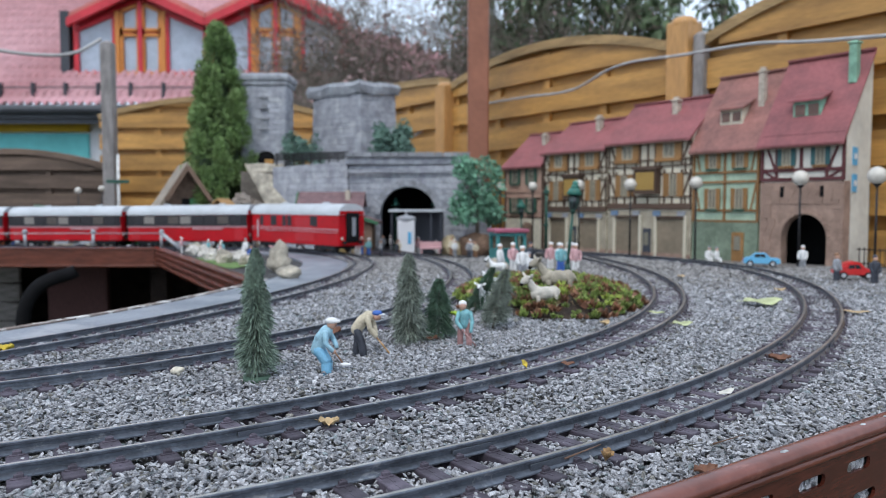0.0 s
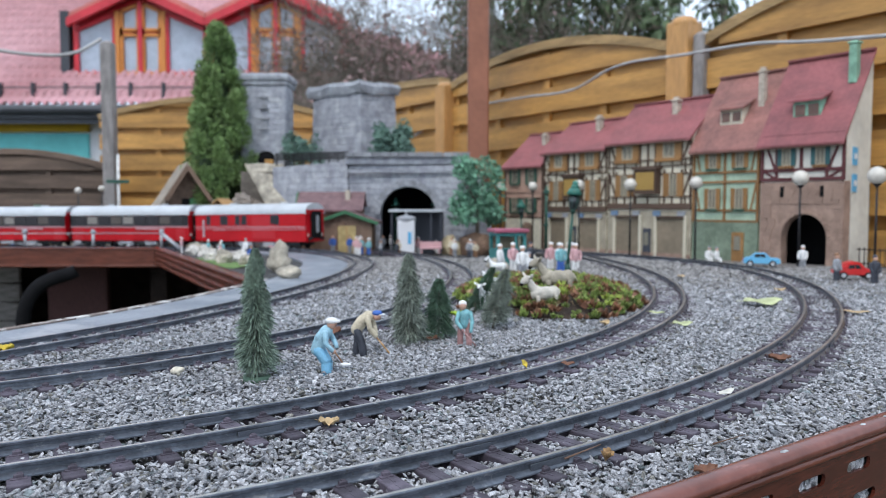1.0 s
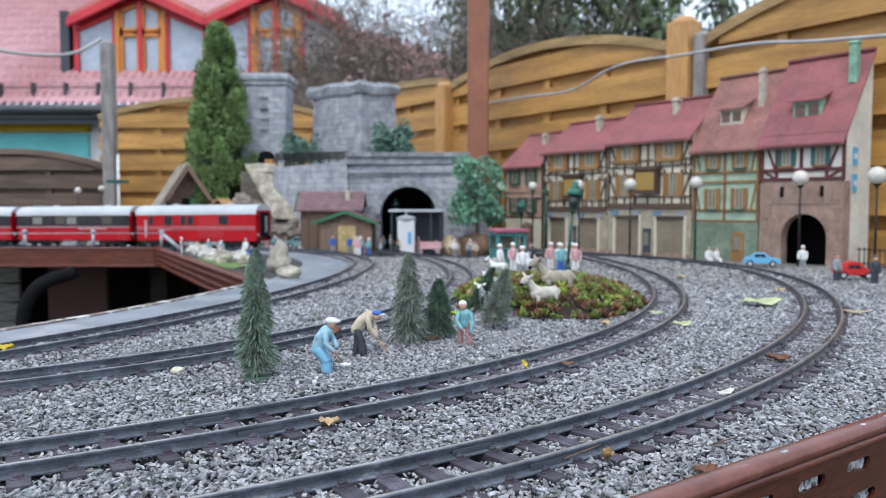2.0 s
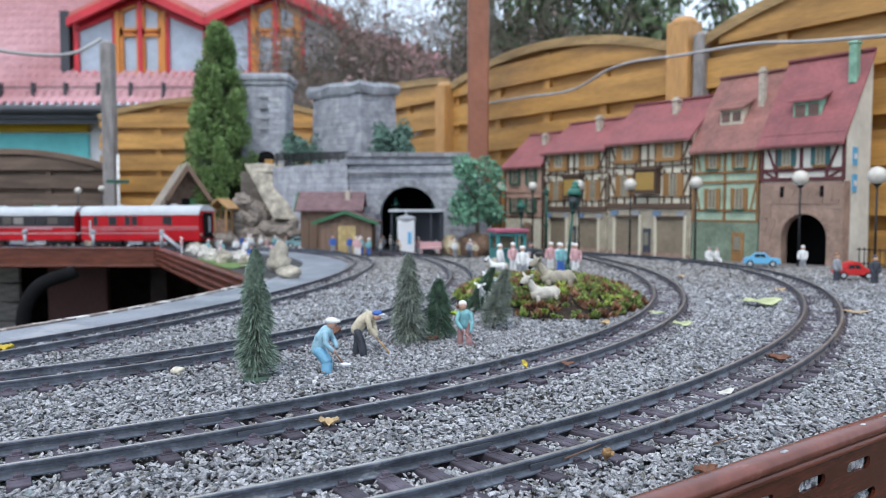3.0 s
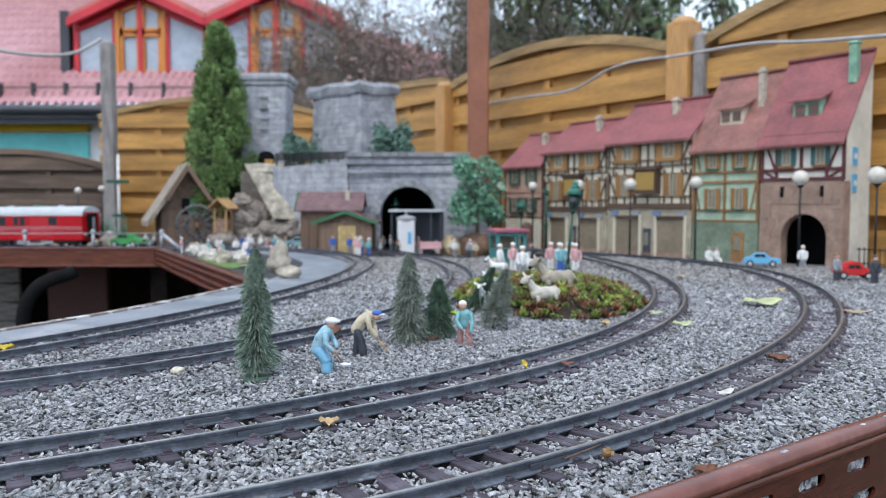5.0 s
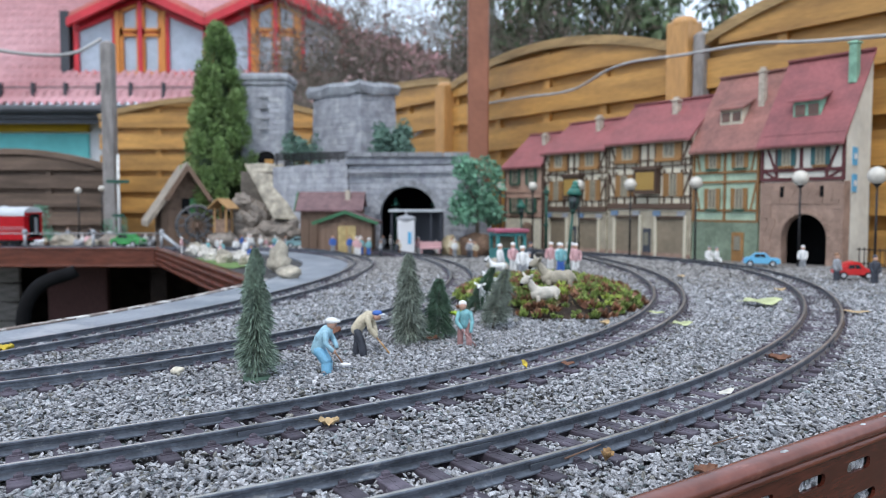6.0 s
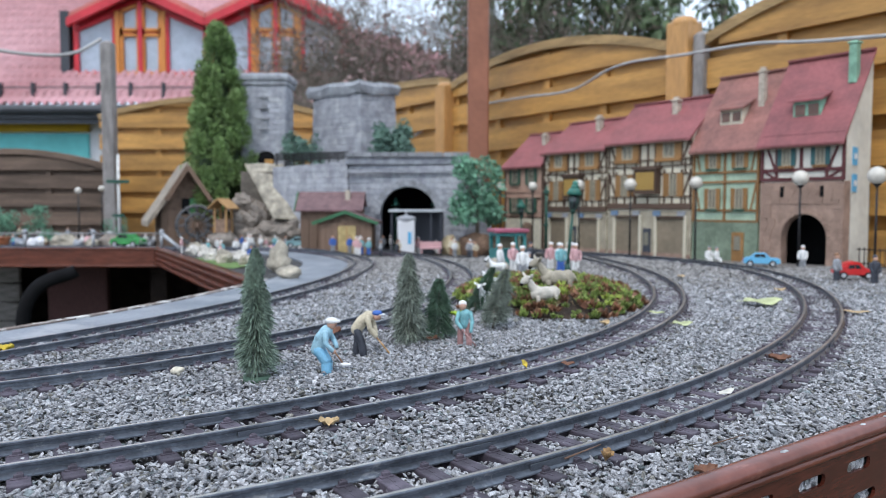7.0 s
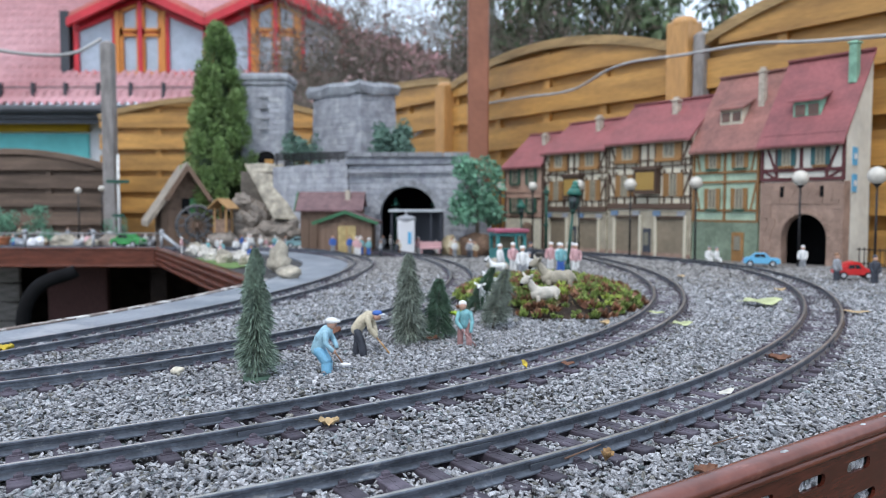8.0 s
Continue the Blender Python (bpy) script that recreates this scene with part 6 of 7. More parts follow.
for k in range(15):
    u = 0.12 + 0.055 * k
    x, y = -0.47 - 0.42 * u + rf.uniform(-0.02, 0.05), 1.88 + 0.68 * u
    if k % 3 == 1:
        put(rf.choice((4, 5, 1, 2, 6)), x, y, 0, rf.uniform(-90, 90), rf.uniform(0.7, 0.9))
    else:
        stone(x, y, gz(y, x) - 0.004, (rf.uniform(0.016, 0.03), 0.018, rf.uniform(0.012, 0.022)), "pale rock lining the deck's corner", (ROCK, mat("whitish_rock", (0.55, 0.52, 0.47), 0.85, var=0.3, scale=30, bump=0.6))[k % 2], 200 + k, 3, True)
for _ in range(26):
    x = rf.uniform(-0.80, -0.40)
    put(rf.choice((0, 1, 2, 4, 6, 7, 0, 6, 5)), x, 2.86 + 0.05 * rf.random() + 0.12 * max(0, -0.6 - x), 0, rf.uniform(-60, 60), rf.uniform(0.6, 0.95))
for _ in range(14):
    put(rf.choice((0, 2, 3, 4, 6, 1)), rf.uniform(-0.30, 0.20), rf.uniform(2.42, 2.56), 0, rf.uniform(-60, 60), rf.uniform(0.8, 1.0))
for _ in range(24):
    put(rf.choice((0, 2, 3, 6, 7, 4, 2)), rf.uniform(-2.1, -1.15), rf.uniform(3.14, 3.34), 0, rf.uniform(-60, 60), rf.uniform(0.6, 0.95))
for f in FIGS:
    bpy.data.objects.remove(f)


def goat(x, y, z, rz, s, label, material=GOAT):
    bm = B()
    ball(bm, (0, 0, 0.026), (0.018, 0.0085, 0.0092), 0)
    ball(bm, (0.012, 0, 0.0265), (0.009, 0.0082, 0.009), 0)
    ball(bm, (-0.012, 0, 0.027), (0.009, 0.008, 0.0095), 0)
    limb(bm, [(-0.014, 0, 0.029), (-0.023, 0, 0.042)], (0.0062, 0.0042), 0)
    ball(bm, (-0.028, 0, 0.044), (0.0085, 0.0046, 0.005), 0, m=Matrix.Rotation(radians(-30), 4, "Y"))
    ball(bm, (-0.034, 0, 0.039), (0.003, 0.003, 0.0026), 1, 1)
    for sgn in (-1, 1):
        ball(bm, (-0.025, sgn * 0.0095, 0.049), (0.0016, 0.0078, 0.003), 0, 1, m=Matrix.Rotation(radians(28 * sgn), 4, "X"))
        for dx in (-0.013, 0.013):
            limb(bm, [(dx, sgn * 0.006, 0.022), (dx + 0.001, sgn * 0.006, 0.0)], (0.0028, 0.0018), 0)
    tube(bm, (0.019, 0, 0.029), (0.024, 0, 0.022), 0.0018, 0.001, 6, 0)
    ob = part("goat_figurine", bm, [material, BLACK], None, label, m=pose(x, y, z, 0, 0, rz))
    ob.scale = (s, s, s)
    return tagged(ob, "", "animal figurine", "goats in the stonecrop")


goat(0.139, 1.032, -0.006, 20, 1.05, "cream goat figurine with spread ears beside the stonecrop")
goat(0.170, 1.125, 0.001, 10, 1.25, "grey-cream goat figurine standing in the stonecrop", mat("goat_grey_fleece", (0.36, 0.32, 0.25), 0.75, var=0.3, scale=90, bump=0.4))
goat(0.058, 1.046, 0.004, 60, 0.6, "small white goat figurine among the firs", F_WHITE)
goat(0.075, 1.13, 0.012, 40, 0.6, "small white goat figurine on the mound", F_WHITE)
goat(0.10, 1.38, 0.012, 0, 0.7, "white goat figurine at the mound's back", F_WHITE)

# ---- street furniture ----


def globe_lamp(s, front, z, r, label):
    base = row_pose(s, front)
    y = base.translation.y
    root = thing("street_lamp", Matrix.Translation((base.translation.x, y, gz(y) - 0.012)), label, "street lamp", "globe street lamps")
    h = z - gz(y) + 0.012
    bm = B()
    tube(bm, (0, 0, -0.004), (0, 0, h - r * 0.8), 0.0032, 0.0024, 8)
    tube(bm, (0, 0, -0.004), (0, 0, 0.012), 0.007, 0.004, 10)
    tube(bm, (0, 0, h - r * 1.25), (0, 0, h - r * 0.8), 0.003, r * 0.55, 10)
    part("post", bm, BLACKMETAL, root)
    bm = B()
    ball(bm, (0, 0, h), r, sub=3)
    part("globe", bm, LAMPGLASS, root, "milky white globe")


for s, f, z, r in ((-0.126, 0.130, 0.206, 0.0205), (0.067, 0.100, 0.206, 0.0195), (0.372, 0.090, 0.202, 0.0175), (0.603, 0.090, 0.202, 0.0185), (0.824, 0.080, 0.205, 0.0175), (1.055, 0.070, 0.205, 0.0165), (1.229, 0.070, 0.207, 0.0165)):
    globe_lamp(s, f, z, r, "black model street lamp with a milky globe")


def lantern(x, y, z0, h, lean, label, s=1.0):
    root = thing("lantern_post", pose(x, y, z0, 0, lean, 0), label, "street lamp", "green lantern posts")
    bm = B()
    tube(bm, (0, 0, -0.004), (0, 0, h * 0.7), 0.0042 * s, 0.003 * s, 8)
    tube(bm, (0, 0, -0.004), (0, 0, 0.02), 0.009 * s, 0.005 * s, 10)
    tube(bm, (0, 0, h * 0.66), (0, 0, h * 0.70), 0.006 * s, 0.006 * s, 10)
    part("post", bm, LAMPGREEN, root)
    bm = B()
    tube(bm, (0, 0, h * 0.7), (0, 0, h * 0.86), 0.008 * s, 0.013 * s, 6)
    part("lantern_glass", bm, PANE, root)
    bm = B()
    tube(bm, (0, 0, h * 0.86), (0, 0, h * 0.93), 0.02 * s, 0.011 * s, 8)
    tube(bm, (0, 0, h * 0.93), (0, 0, h * 0.97), 0.011 * s, 0.008 * s, 8)
    ball(bm, (0, 0, h * 0.985), 0.007 * s)
    part("hood", bm, mat("verdigris_hood", (0.035, 0.16, 0.12), 0.4), root)
    for i in range(6):
        a = i * math.pi / 3
        bm = B()
        tube(bm, (0.008 * s * math.cos(a), 0.008 * s * math.sin(a), h * 0.7), (0.013 * s * math.cos(a), 0.013 * s * math.sin(a), h * 0.87), 0.0012 * s, seg=5)
        part("glazing_bar", bm, LAMPGREEN, root)


lantern(0.282, 1.730, -0.012, 0.205, 5, "dark green model lantern post leaning slightly", 1.0)
lantern(0.276, 2.692, -0.028, 0.185, 0, "dark green model lantern post by the kiosk", 0.95)
lantern(-0.181, 2.905, -0.03, 0.195, 0, "dark green model lantern post before the tunnel", 0.95)
lantern(0.048, 2.960, -0.03, 0.195, 0, "dark green model lantern post by the foam tree", 0.9)
lantern(-0.030, 2.922, -0.03, 0.195, 0, "dark green model lantern post beside the shelter", 0.95)
bm = B()
tube(bm, (0, 0, 0), (0, 0, 0.235), 0.006, 0.004, 8)
box(bm, (0, 0, 0.215), (0.02, 0.014, 0.012), bev=0.002)
box(bm, (0, 0, 0.10), (0.016, 0.014, 0.012), bev=0.002)
tagged(part("mast", bm, LAMPGREEN, None, "dark green model signal mast before the houses", m=pose(0.358, 2.649, -0.03)), "", "mast")


def car(x, y, rz, L, body, label, beetle=False):
    z = gz(y, x) - 0.006
    root = thing("model_car", pose(x, y, z, 0, 0, rz), label, "model car", "parked model cars")
    k = L / 0.08
    bm = B()
    if beetle:
        prof = [(-0.04, 0.008), (-0.041, 0.015), (-0.034, 0.021), (-0.018, 0.024), (-0.010, 0.034), (0.004, 0.038), (0.018, 0.034), (0.03, 0.025), (0.040, 0.015), (0.04, 0.008)]
    else:
        prof = [(-0.04, 0.007), (-0.041, 0.017), (-0.038, 0.02), (-0.018, 0.0215), (-0.010, 0.032), (0.014, 0.033), (0.024, 0.0225), (0.038, 0.0205), (0.041, 0.016), (0.04, 0.007)]
    prism(bm, [(x * k, z * k) for x, z in prof], 0.034 * k, 0, Matrix.Translation((0, -0.017 * k, 0)))
    bmesh.ops.bevel(bm, geom=list(bm.edges), offset=0.0022 * k, segments=2, affect="EDGES")
    b = part("body", bm, body, root, smooth=False)
    for sy in (-1, 1):
        for x0, x1 in ((-0.010, 0.002), (0.004, 0.0165)):
            bm = B()
            prism(bm, [(x0 * k, 0.0225 * k), (x1 * k, 0.0225 * k), (x1 * k * 0.85, 0.0305 * k), (x0 * k * 0.55, 0.0305 * k)], 0.0008 * k, 0, Matrix.Translation((0, sy * 0.0172 * k - 0.0004 * k, 0)))
            part("window", bm, PANE, root)
        for wx in (-0.024, 0.025):
            bm = B()
            tube(bm, (wx * k, sy * 0.0135 * k, 0.0078 * k), (wx * k, sy * 0.0182 * k, 0.0078 * k), 0.0078 * k, seg=16)
            wheel = part("wheel", bm, RUBBER, root)
            bm = B()
            tube(bm, (wx * k, sy * 0.018 * k, 0.0078 * k), (wx * k, sy * 0.0188 * k, 0.0078 * k), 0.0045 * k, seg=12)
            part("hub", bm, SILVER, wheel)
    for sx in (-0.0415, 0.0415):
        bm = box(B(), (sx * k, 0, 0.0105 * k), (0.002 * k, 0.033 * k, 0.003 * k), bev=0.0006)
        part("bumper", bm, SILVER, root)
        for sy in (-0.012, 0.012):
            bm = B()
            tube(bm, (sx * k * 0.98, sy * k, 0.0165 * k), (sx * k * 1.005, sy * k, 0.0165 * k), 0.0026 * k, seg=10)
            part("headlight", bm, LAMPGLASS if sx < 0 else CAR_RED, root)


car(0.773, 1.847, 160, 0.082, CAR_BLUE, "pale blue model estate car parked before the gate house")
car(0.820, 1.518, 170, 0.075, CAR_RED, "glossy red rounded model car beside the track", True)
car(-1.19, 2.885, 165, 0.13, CAR_GREEN, "bright green low model car behind the deck")
car(-0.525, 2.79, 185, 0.10, mat("toy_car_teal", (0.25, 0.42, 0.45), 0.35), "pale teal model car before the station")


def kiosk():
    x, y = 0.168, 1.980
    root = thing("kiosk", pose(x, y, gz(y) - 0.012, 0, 0, 12), "small teal model kiosk with a pinkish flat roof", "model kiosk")
    w, d, h = 0.079, 0.07, 0.088
    bm = B()
    box(bm, (0, 0, 0.022), (w, d, 0.044))
    for sx in (-1, 1):
        for sy in (-1, 1):
            box(bm, (sx * (w / 2 - 0.004), sy * (d / 2 - 0.004), 0.06), (0.008, 0.008, 0.04))
    box(bm, (0, 0, 0.081), (w, d, 0.008))
    box(bm, (0.012, -d / 2 + 0.003, 0.062), (0.006, 0.006, 0.04))
    part("body", bm, KIOSK, root)
    part("interior", box(B(), (0, 0.01, 0.06), (w * 0.7, d * 0.5, 0.035)), mat("kiosk_stock", (0.2, 0.15, 0.1)), root)
    bm = box(B(), (0, 0, 0.091), (w * 1.15, d * 1.2, 0.010), bev=0.003)
    part("roof", bm, KIOSKROOF, root)
    part("counter", box(B(), (0, -d / 2 - 0.006, 0.045), (w * 0.9, 0.014, 0.004), bev=0.001), KIOSK, root)


kiosk()


def station():
    plum = mat("plum_roof", (0.17, 0.10, 0.105), 0.7)
    green = mat("mossy_edge", (0.05, 0.15, 0.075), 0.8)
    root = thing("model_station", pose(-0.333, 2.68, -0.035, 0, 0, -4), "wooden model station cabin with green-edged roof", "model building")
    w, d, h = 0.18, 0.08, 0.113
    part("wall", box(B(), (0, 0, h / 2), (w, d, h), bev=0.002), mat("brown_cabin", (0.20, 0.125, 0.08), 0.8), root)
    for i in range(9):
        piece("plank", PLANK, (-w / 2 + (i + 0.5) * w / 9, -d / 2 - 0.001, h / 2), (w / 9 - 0.002, 0.004, h), root)
    bm = B()
    for sgn in (-1, 1):
        prism(bm, [(0, h + 0.036), (sgn * 0.115, h - 0.004), (sgn * 0.115, h + 0.003), (0, h + 0.044)], d + 0.03, 0, Matrix.Translation((0, -d / 2 - 0.015, 0)))
    roof = part("roof", bm, plum, root)
    for sgn in (-1, 1):
        piece("barge_board", green, (sgn * 0.057, -d / 2 - 0.018, h + 0.018), (0.124, 0.006, 0.012), roof, Matrix.Rotation(sgn * math.atan2(0.04, 0.115), 4, "Y"))
    bm = B()
    prism(bm, [(-0.09, h), (0.09, h), (0, h + 0.036)], 0.01, 0, Matrix.Translation((0, -d / 2, 0)))
    part("gable", bm, PLANK, root)
    door = part("door", box(B(), (0.004, -d / 2 - 0.005, 0.052), (0.062, 0.004, 0.10), bev=0.001), mat("straw_door", (0.50, 0.38, 0.17), 0.6), root)
    piece("door_batten", NEWWOOD, (0.004, -d / 2 - 0.008, 0.052), (0.003, 0.003, 0.098), door)
    back = thing("model_shed", pose(-0.401, 2.775, -0.035, 0, 0, -3), "model engine shed with a dull purple roof", "model building")
    part("wall", box(B(), (0, 0, 0.08), (0.22, 0.07, 0.16)), PLANK, back)
    for i in range(7):
        piece("plank", PLANK, (-0.094 + i * 0.0313, -0.037, 0.08), (0.029, 0.005, 0.156), back)
    bm = B()
    side_prism(bm, [(-0.06, 0.152), (-0.06, 0.158), (0.0, 0.223), (0.0, 0.215)], -0.125, 0.12)
    side_prism(bm, [(0.0, 0.215), (0.0, 0.223), (0.045, 0.175), (0.045, 0.168)], -0.125, 0.12)
    part("roof", bm, plum, back)
    piece("edge_board", green, (-0.126, -0.03, 0.187), (0.005, 0.09, 0.010), back, Matrix.Rotation(math.atan2(0.065, 0.06), 4, "X"))
    piece("stove_pipe", CHIM, (0.06, -0.02, 0.205), (0.016, 0.016, 0.045), back)
    sh = thing("model_shelter", pose(-0.09, 2.66, -0.032, 0, 0, -3), "white model shelter with a thin pale roof", "model building")
    part("roof", box(B(), (0.0, 0, 0.152), (0.19, 0.09, 0.008), bev=0.002), ROOFWHITE, sh)
    for x in (-0.085, -0.02, 0.05, 0.085):
        piece("post", F_DARK, (x, -0.035, 0.074), (0.006, 0.006, 0.148), sh)
    piece("back_wall", F_DARK, (0.03, 0.04, 0.074), (0.12, 0.006, 0.148), sh)
    b = thing("white_booth", pose(-0.125, 2.60, -0.032), "small white model booth with a domed dark cap", "model kiosk")
    part("body", box(B(), (0, 0, 0.06), (0.058, 0.05, 0.12), bev=0.004), HOUSEWHITE, b)
    bm = B()
    ball(bm, (0, 0, 0.124), (0.036, 0.032, 0.014))
    tube(bm, (0, 0, 0.13), (0, 0, 0.152), 0.007, 0.003, 8)
    part("cap", bm, F_GREY, b)
    piece("notice", POSTERBLUE, (0.012, -0.0255, 0.06), (0.012, 0.002, 0.04), b)


station()


def hut():
    root = thing("thatched_hut", pose(-1.0, 2.985, -0.035, 0, 0, 26) @ Matrix.Scale(1.03, 4), "rustic brown model hut with steep thatched gable roof", "model building")
    w, d, h, pk = 0.19, 0.22, 0.135, 0.30
    bm = B()
    prism(bm, [(-w / 2, 0), (w / 2, 0), (w / 2, h), (0, pk), (-w / 2, h)], d, 0)
    part("wall", bm, PLANK, root)
    for i in range(8):
        piece("plank", PLANK, (-w / 2 + (i + 0.5) * w / 8, -0.003, (h if i in (0, 7) else h + 0.02) / 2), (w / 8 - 0.002, 0.006, h + 0.01), root)
    bm = B()
    for sgn in (-1, 1):
        prism(bm, [(0, pk + 0.005), (sgn * 0.075, pk - 0.115), (sgn * 0.145, h - 0.045), (sgn * 0.145, h - 0.025), (sgn * 0.08, pk - 0.095), (0, pk + 0.03)], d + 0.06, 0, Matrix.Translation((0, -0.04, 0)))
    part("roof", bm, THATCH, root)
    for sgn in (-1, 1):
        L = math.hypot(0.08, 0.125)
        piece("barge_board", PLANK, (sgn * 0.04, -0.045, pk - 0.05), (L, 0.012, 0.016), root, Matrix.Rotation(sgn * math.atan2(0.125, 0.08), 4, "Y"))
    o = part("opening", box(B(), (-0.005, -0.004, 0.165), (0.028, 0.008, 0.06)), BLACK, root)
    piece("shutter", mat("green_hatch", (0.06, 0.2, 0.09), 0.6), (0.022, -0.009, 0.165), (0.026, 0.004, 0.062), o)
    # mill wheel
    wheel = thing("mill_wheel", pose(-0.935, 2.90, 0.062, 0, 0, 14) @ Matrix.Scale(0.95, 4), "grey weathered model mill wheel beside the hut", "mill wheel")
    bm = B()
    for r in (0.078, 0.045):
        n = 28
        for i in range(n):
            a, b = 6.283 * i / n, 6.283 * (i + 1) / n
            tube(bm, (r * math.cos(a), 0, r * math.sin(a)), (r * math.cos(b), 0, r * math.sin(b)), 0.006, seg=6)
    part("rim", bm, WHEELWOOD, wheel)
    for i in range(12):
        a = 6.283 * i / 12
        piece("paddle", WHEELWOOD, (0.055 * math.cos(a), 0.006, 0.055 * math.sin(a)), (0.06, 0.035, 0.005), wheel, Matrix.Rotation(-a, 4, "Y"))
    bm = B()
    tube(bm, (0, -0.02, 0), (0, 0.06, 0), 0.008, seg=10)
    part("axle", bm, PLANK, wheel)
    piece("stand", PLANK, (0, 0.045, -0.05), (0.02, 0.02, 0.10), wheel)
    sh = thing("wayside_shrine", pose(-0.835, 2.90, 0.035, 0, 0, -20) @ Matrix.Scale(0.85, 4), "raw pine model shelter with a small pitched roof", "model building")
    stone(-0.835, 2.905, -0.005, (0.055, 0.04, 0.042), "brown rock that carries the pine shelter", mat("scree", (0.24, 0.205, 0.175)), 61)
    for x in (-0.03, 0.03):
        for y in (-0.02, 0.02):
            piece("post", NEWWOOD, (x, y, 0.055), (0.008, 0.008, 0.11), sh)
    part("bench", box(B(), (0, 0, 0.03), (0.06, 0.045, 0.06)), PLANK, sh)
    for sgn in (-1, 1):
        piece("roof_board", NEWWOOD, (sgn * 0.028, 0, 0.128), (0.072, 0.085, 0.006), sh, Matrix.Rotation(radians(38 * sgn), 4, "Y"))


hut()
bm = B()
side_prism(bm, [(-0.03, 0.0), (-0.03, 0.01), (0.12, 0.33), (0.2, 0.3), (0.2, 0.0)], -0.10, 0.09)
bmesh.ops.subdivide_edges(bm, edges=list(bm.edges), cuts=6, use_grid_fill=True)
for v in bm.verts:
    v.co += Vector((noise.noise(v.co * 14), noise.noise(v.co * 14 + Vector((9, 0, 0))), noise.noise(v.co * 14 + Vector((0, 9, 0))))) * 0.009
    v.co.x += (v.co.z - 0.15) * -0.45
tagged(part("rock", bm, ROCK, None, "steep pale rock slab below the castle tower", m=pose(-0.625, 2.93, 0.085, 0, 0, 10) @ Matrix.Diagonal((0.78, 0.8, 0.66, 1)), smooth=True), "", "rock", "loose rocks")
rr = random.Random(12)
for i, (x, y, r, z) in enumerate(((-0.80, 2.99, 0.07, 0.0), (-0.75, 2.98, 0.06, 0.07), (-0.78, 3.00, 0.05, 0.14), (-0.72, 2.95, 0.05, 0.02), (-0.65, 2.96, 0.06, 0.04), (-0.60, 2.95, 0.06, 0.02),
                                    (-0.56, 2.96, 0.05, 0.08), (-0.68, 2.93, 0.04, -0.01), (-0.52, 2.96, 0.06, 0.02), (-0.50, 2.97, 0.05, 0.10), (-0.72, 2.98, 0.05, 0.11), (-0.63, 2.92, 0.03, -0.01))):
    stone(x, y, z, (r, r * 0.8, r * 0.8), "rough grey-brown rock of the castle hill", mat("scree", (0.27, 0.235, 0.205), 0.9, var=0.6, scale=35, bump=0.9, dist=0.004, tint=(0.12, 0.095, 0.08)), 20 + i, 4, True)
for i in range(26):
    x, y = rr.uniform(-2.3, -0.72), rr.uniform(3.13, 3.3)
    stone(x, y, -0.02, (rr.uniform(0.012, 0.03), 0.02, rr.uniform(0.01, 0.022)), "small rock in the model village", (ROCK, STONE, mat("hill_rock", (0.2, 0.175, 0.145)), HOUSEWHITE)[i % 4], 40 + i, 2)
for i, (x, y, r, material, what) in enumerate(((-1.694, 3.20, 0.032, HOUSEWHITE, "whitish"), (-1.58, 3.20, 0.045, ROCK, "pale"), (-1.66, 3.30, 0.04, STONE, "grey"), (-1.50, 3.22, 0.03, F_PINK, "pinkish"),
                                                (-1.42, 3.26, 0.045, mat("scree", (0.27, 0.235, 0.205)), "brown"), (-1.30, 3.20, 0.03, HOUSEWHITE, "whitish"), (-1.46, 3.17, 0.025, ROCK, "pale"), (-1.80, 3.22, 0.026, STONE, "grey"))):
    stone(x, y, -0.022, (r, r * 0.8, r * 0.8), what + " rough rock in the model village", material, 120 + i, 3, True)
bm = B()
tube(bm, (0, 0, 0), (0, 0, 0.04), 0.024, 0.032, 14)
tube(bm, (0, 0, 0.036), (0, 0, 0.044), 0.035, 0.035, 14)
tagged(part("plant_pot", bm, mat("terracotta", (0.42, 0.15, 0.07), 0.8), None, "small terracotta pot behind the line", m=pose(-1.855, 3.2, -0.038)), "", "plant pot")


def small_lamp(x, y, h):
    root = thing("street_lamp", pose(x, y, -0.036), "thin dark model lamp with a white globe by the fence", "street lamp", "globe street lamps")
    part("post", tube(B(), (0, 0, 0), (0, 0, h), 0.004, 0.003, 8), BLACKMETAL, root)
    bm = B()
    ball(bm, (0, 0, h + 0.012), 0.014)
    part("globe", bm, LAMPGLASS, root, "milky white globe")


small_lamp(-1.565, 3.28, 0.225)
small_lamp(-1.50, 3.36, 0.235)
for i, (px, py) in enumerate(((0.031, 2.649), (0.126, 2.783), (0.092, 2.960))):
    stone(px, py, -0.012, (0.035, 0.03, 0.04 - 0.008 * i), "straw-coloured rock heap beside the square", STRAW if i == 0 else mat("hill_rock", (0.2, 0.175, 0.145)), 80 + i)

stone(0.12, 2.62, -0.01, (0.06, 0.05, 0.055), "brown rock under the foam tree", mat("brown_rock", (0.17, 0.105, 0.07), 0.9, var=0.4, scale=20, bump=0.8, dist=0.004), 77)
for i in range(16):
    stone(rr.uniform(-0.82, -0.42), rr.uniform(2.87, 2.93), -0.025, (rr.uniform(0.008, 0.02), 0.012, rr.uniform(0.006, 0.014)), "small rock below the castle hill", (HOUSEWHITE, ROCK, F_PINK, PLANK)[i % 4], 90 + i, 2)

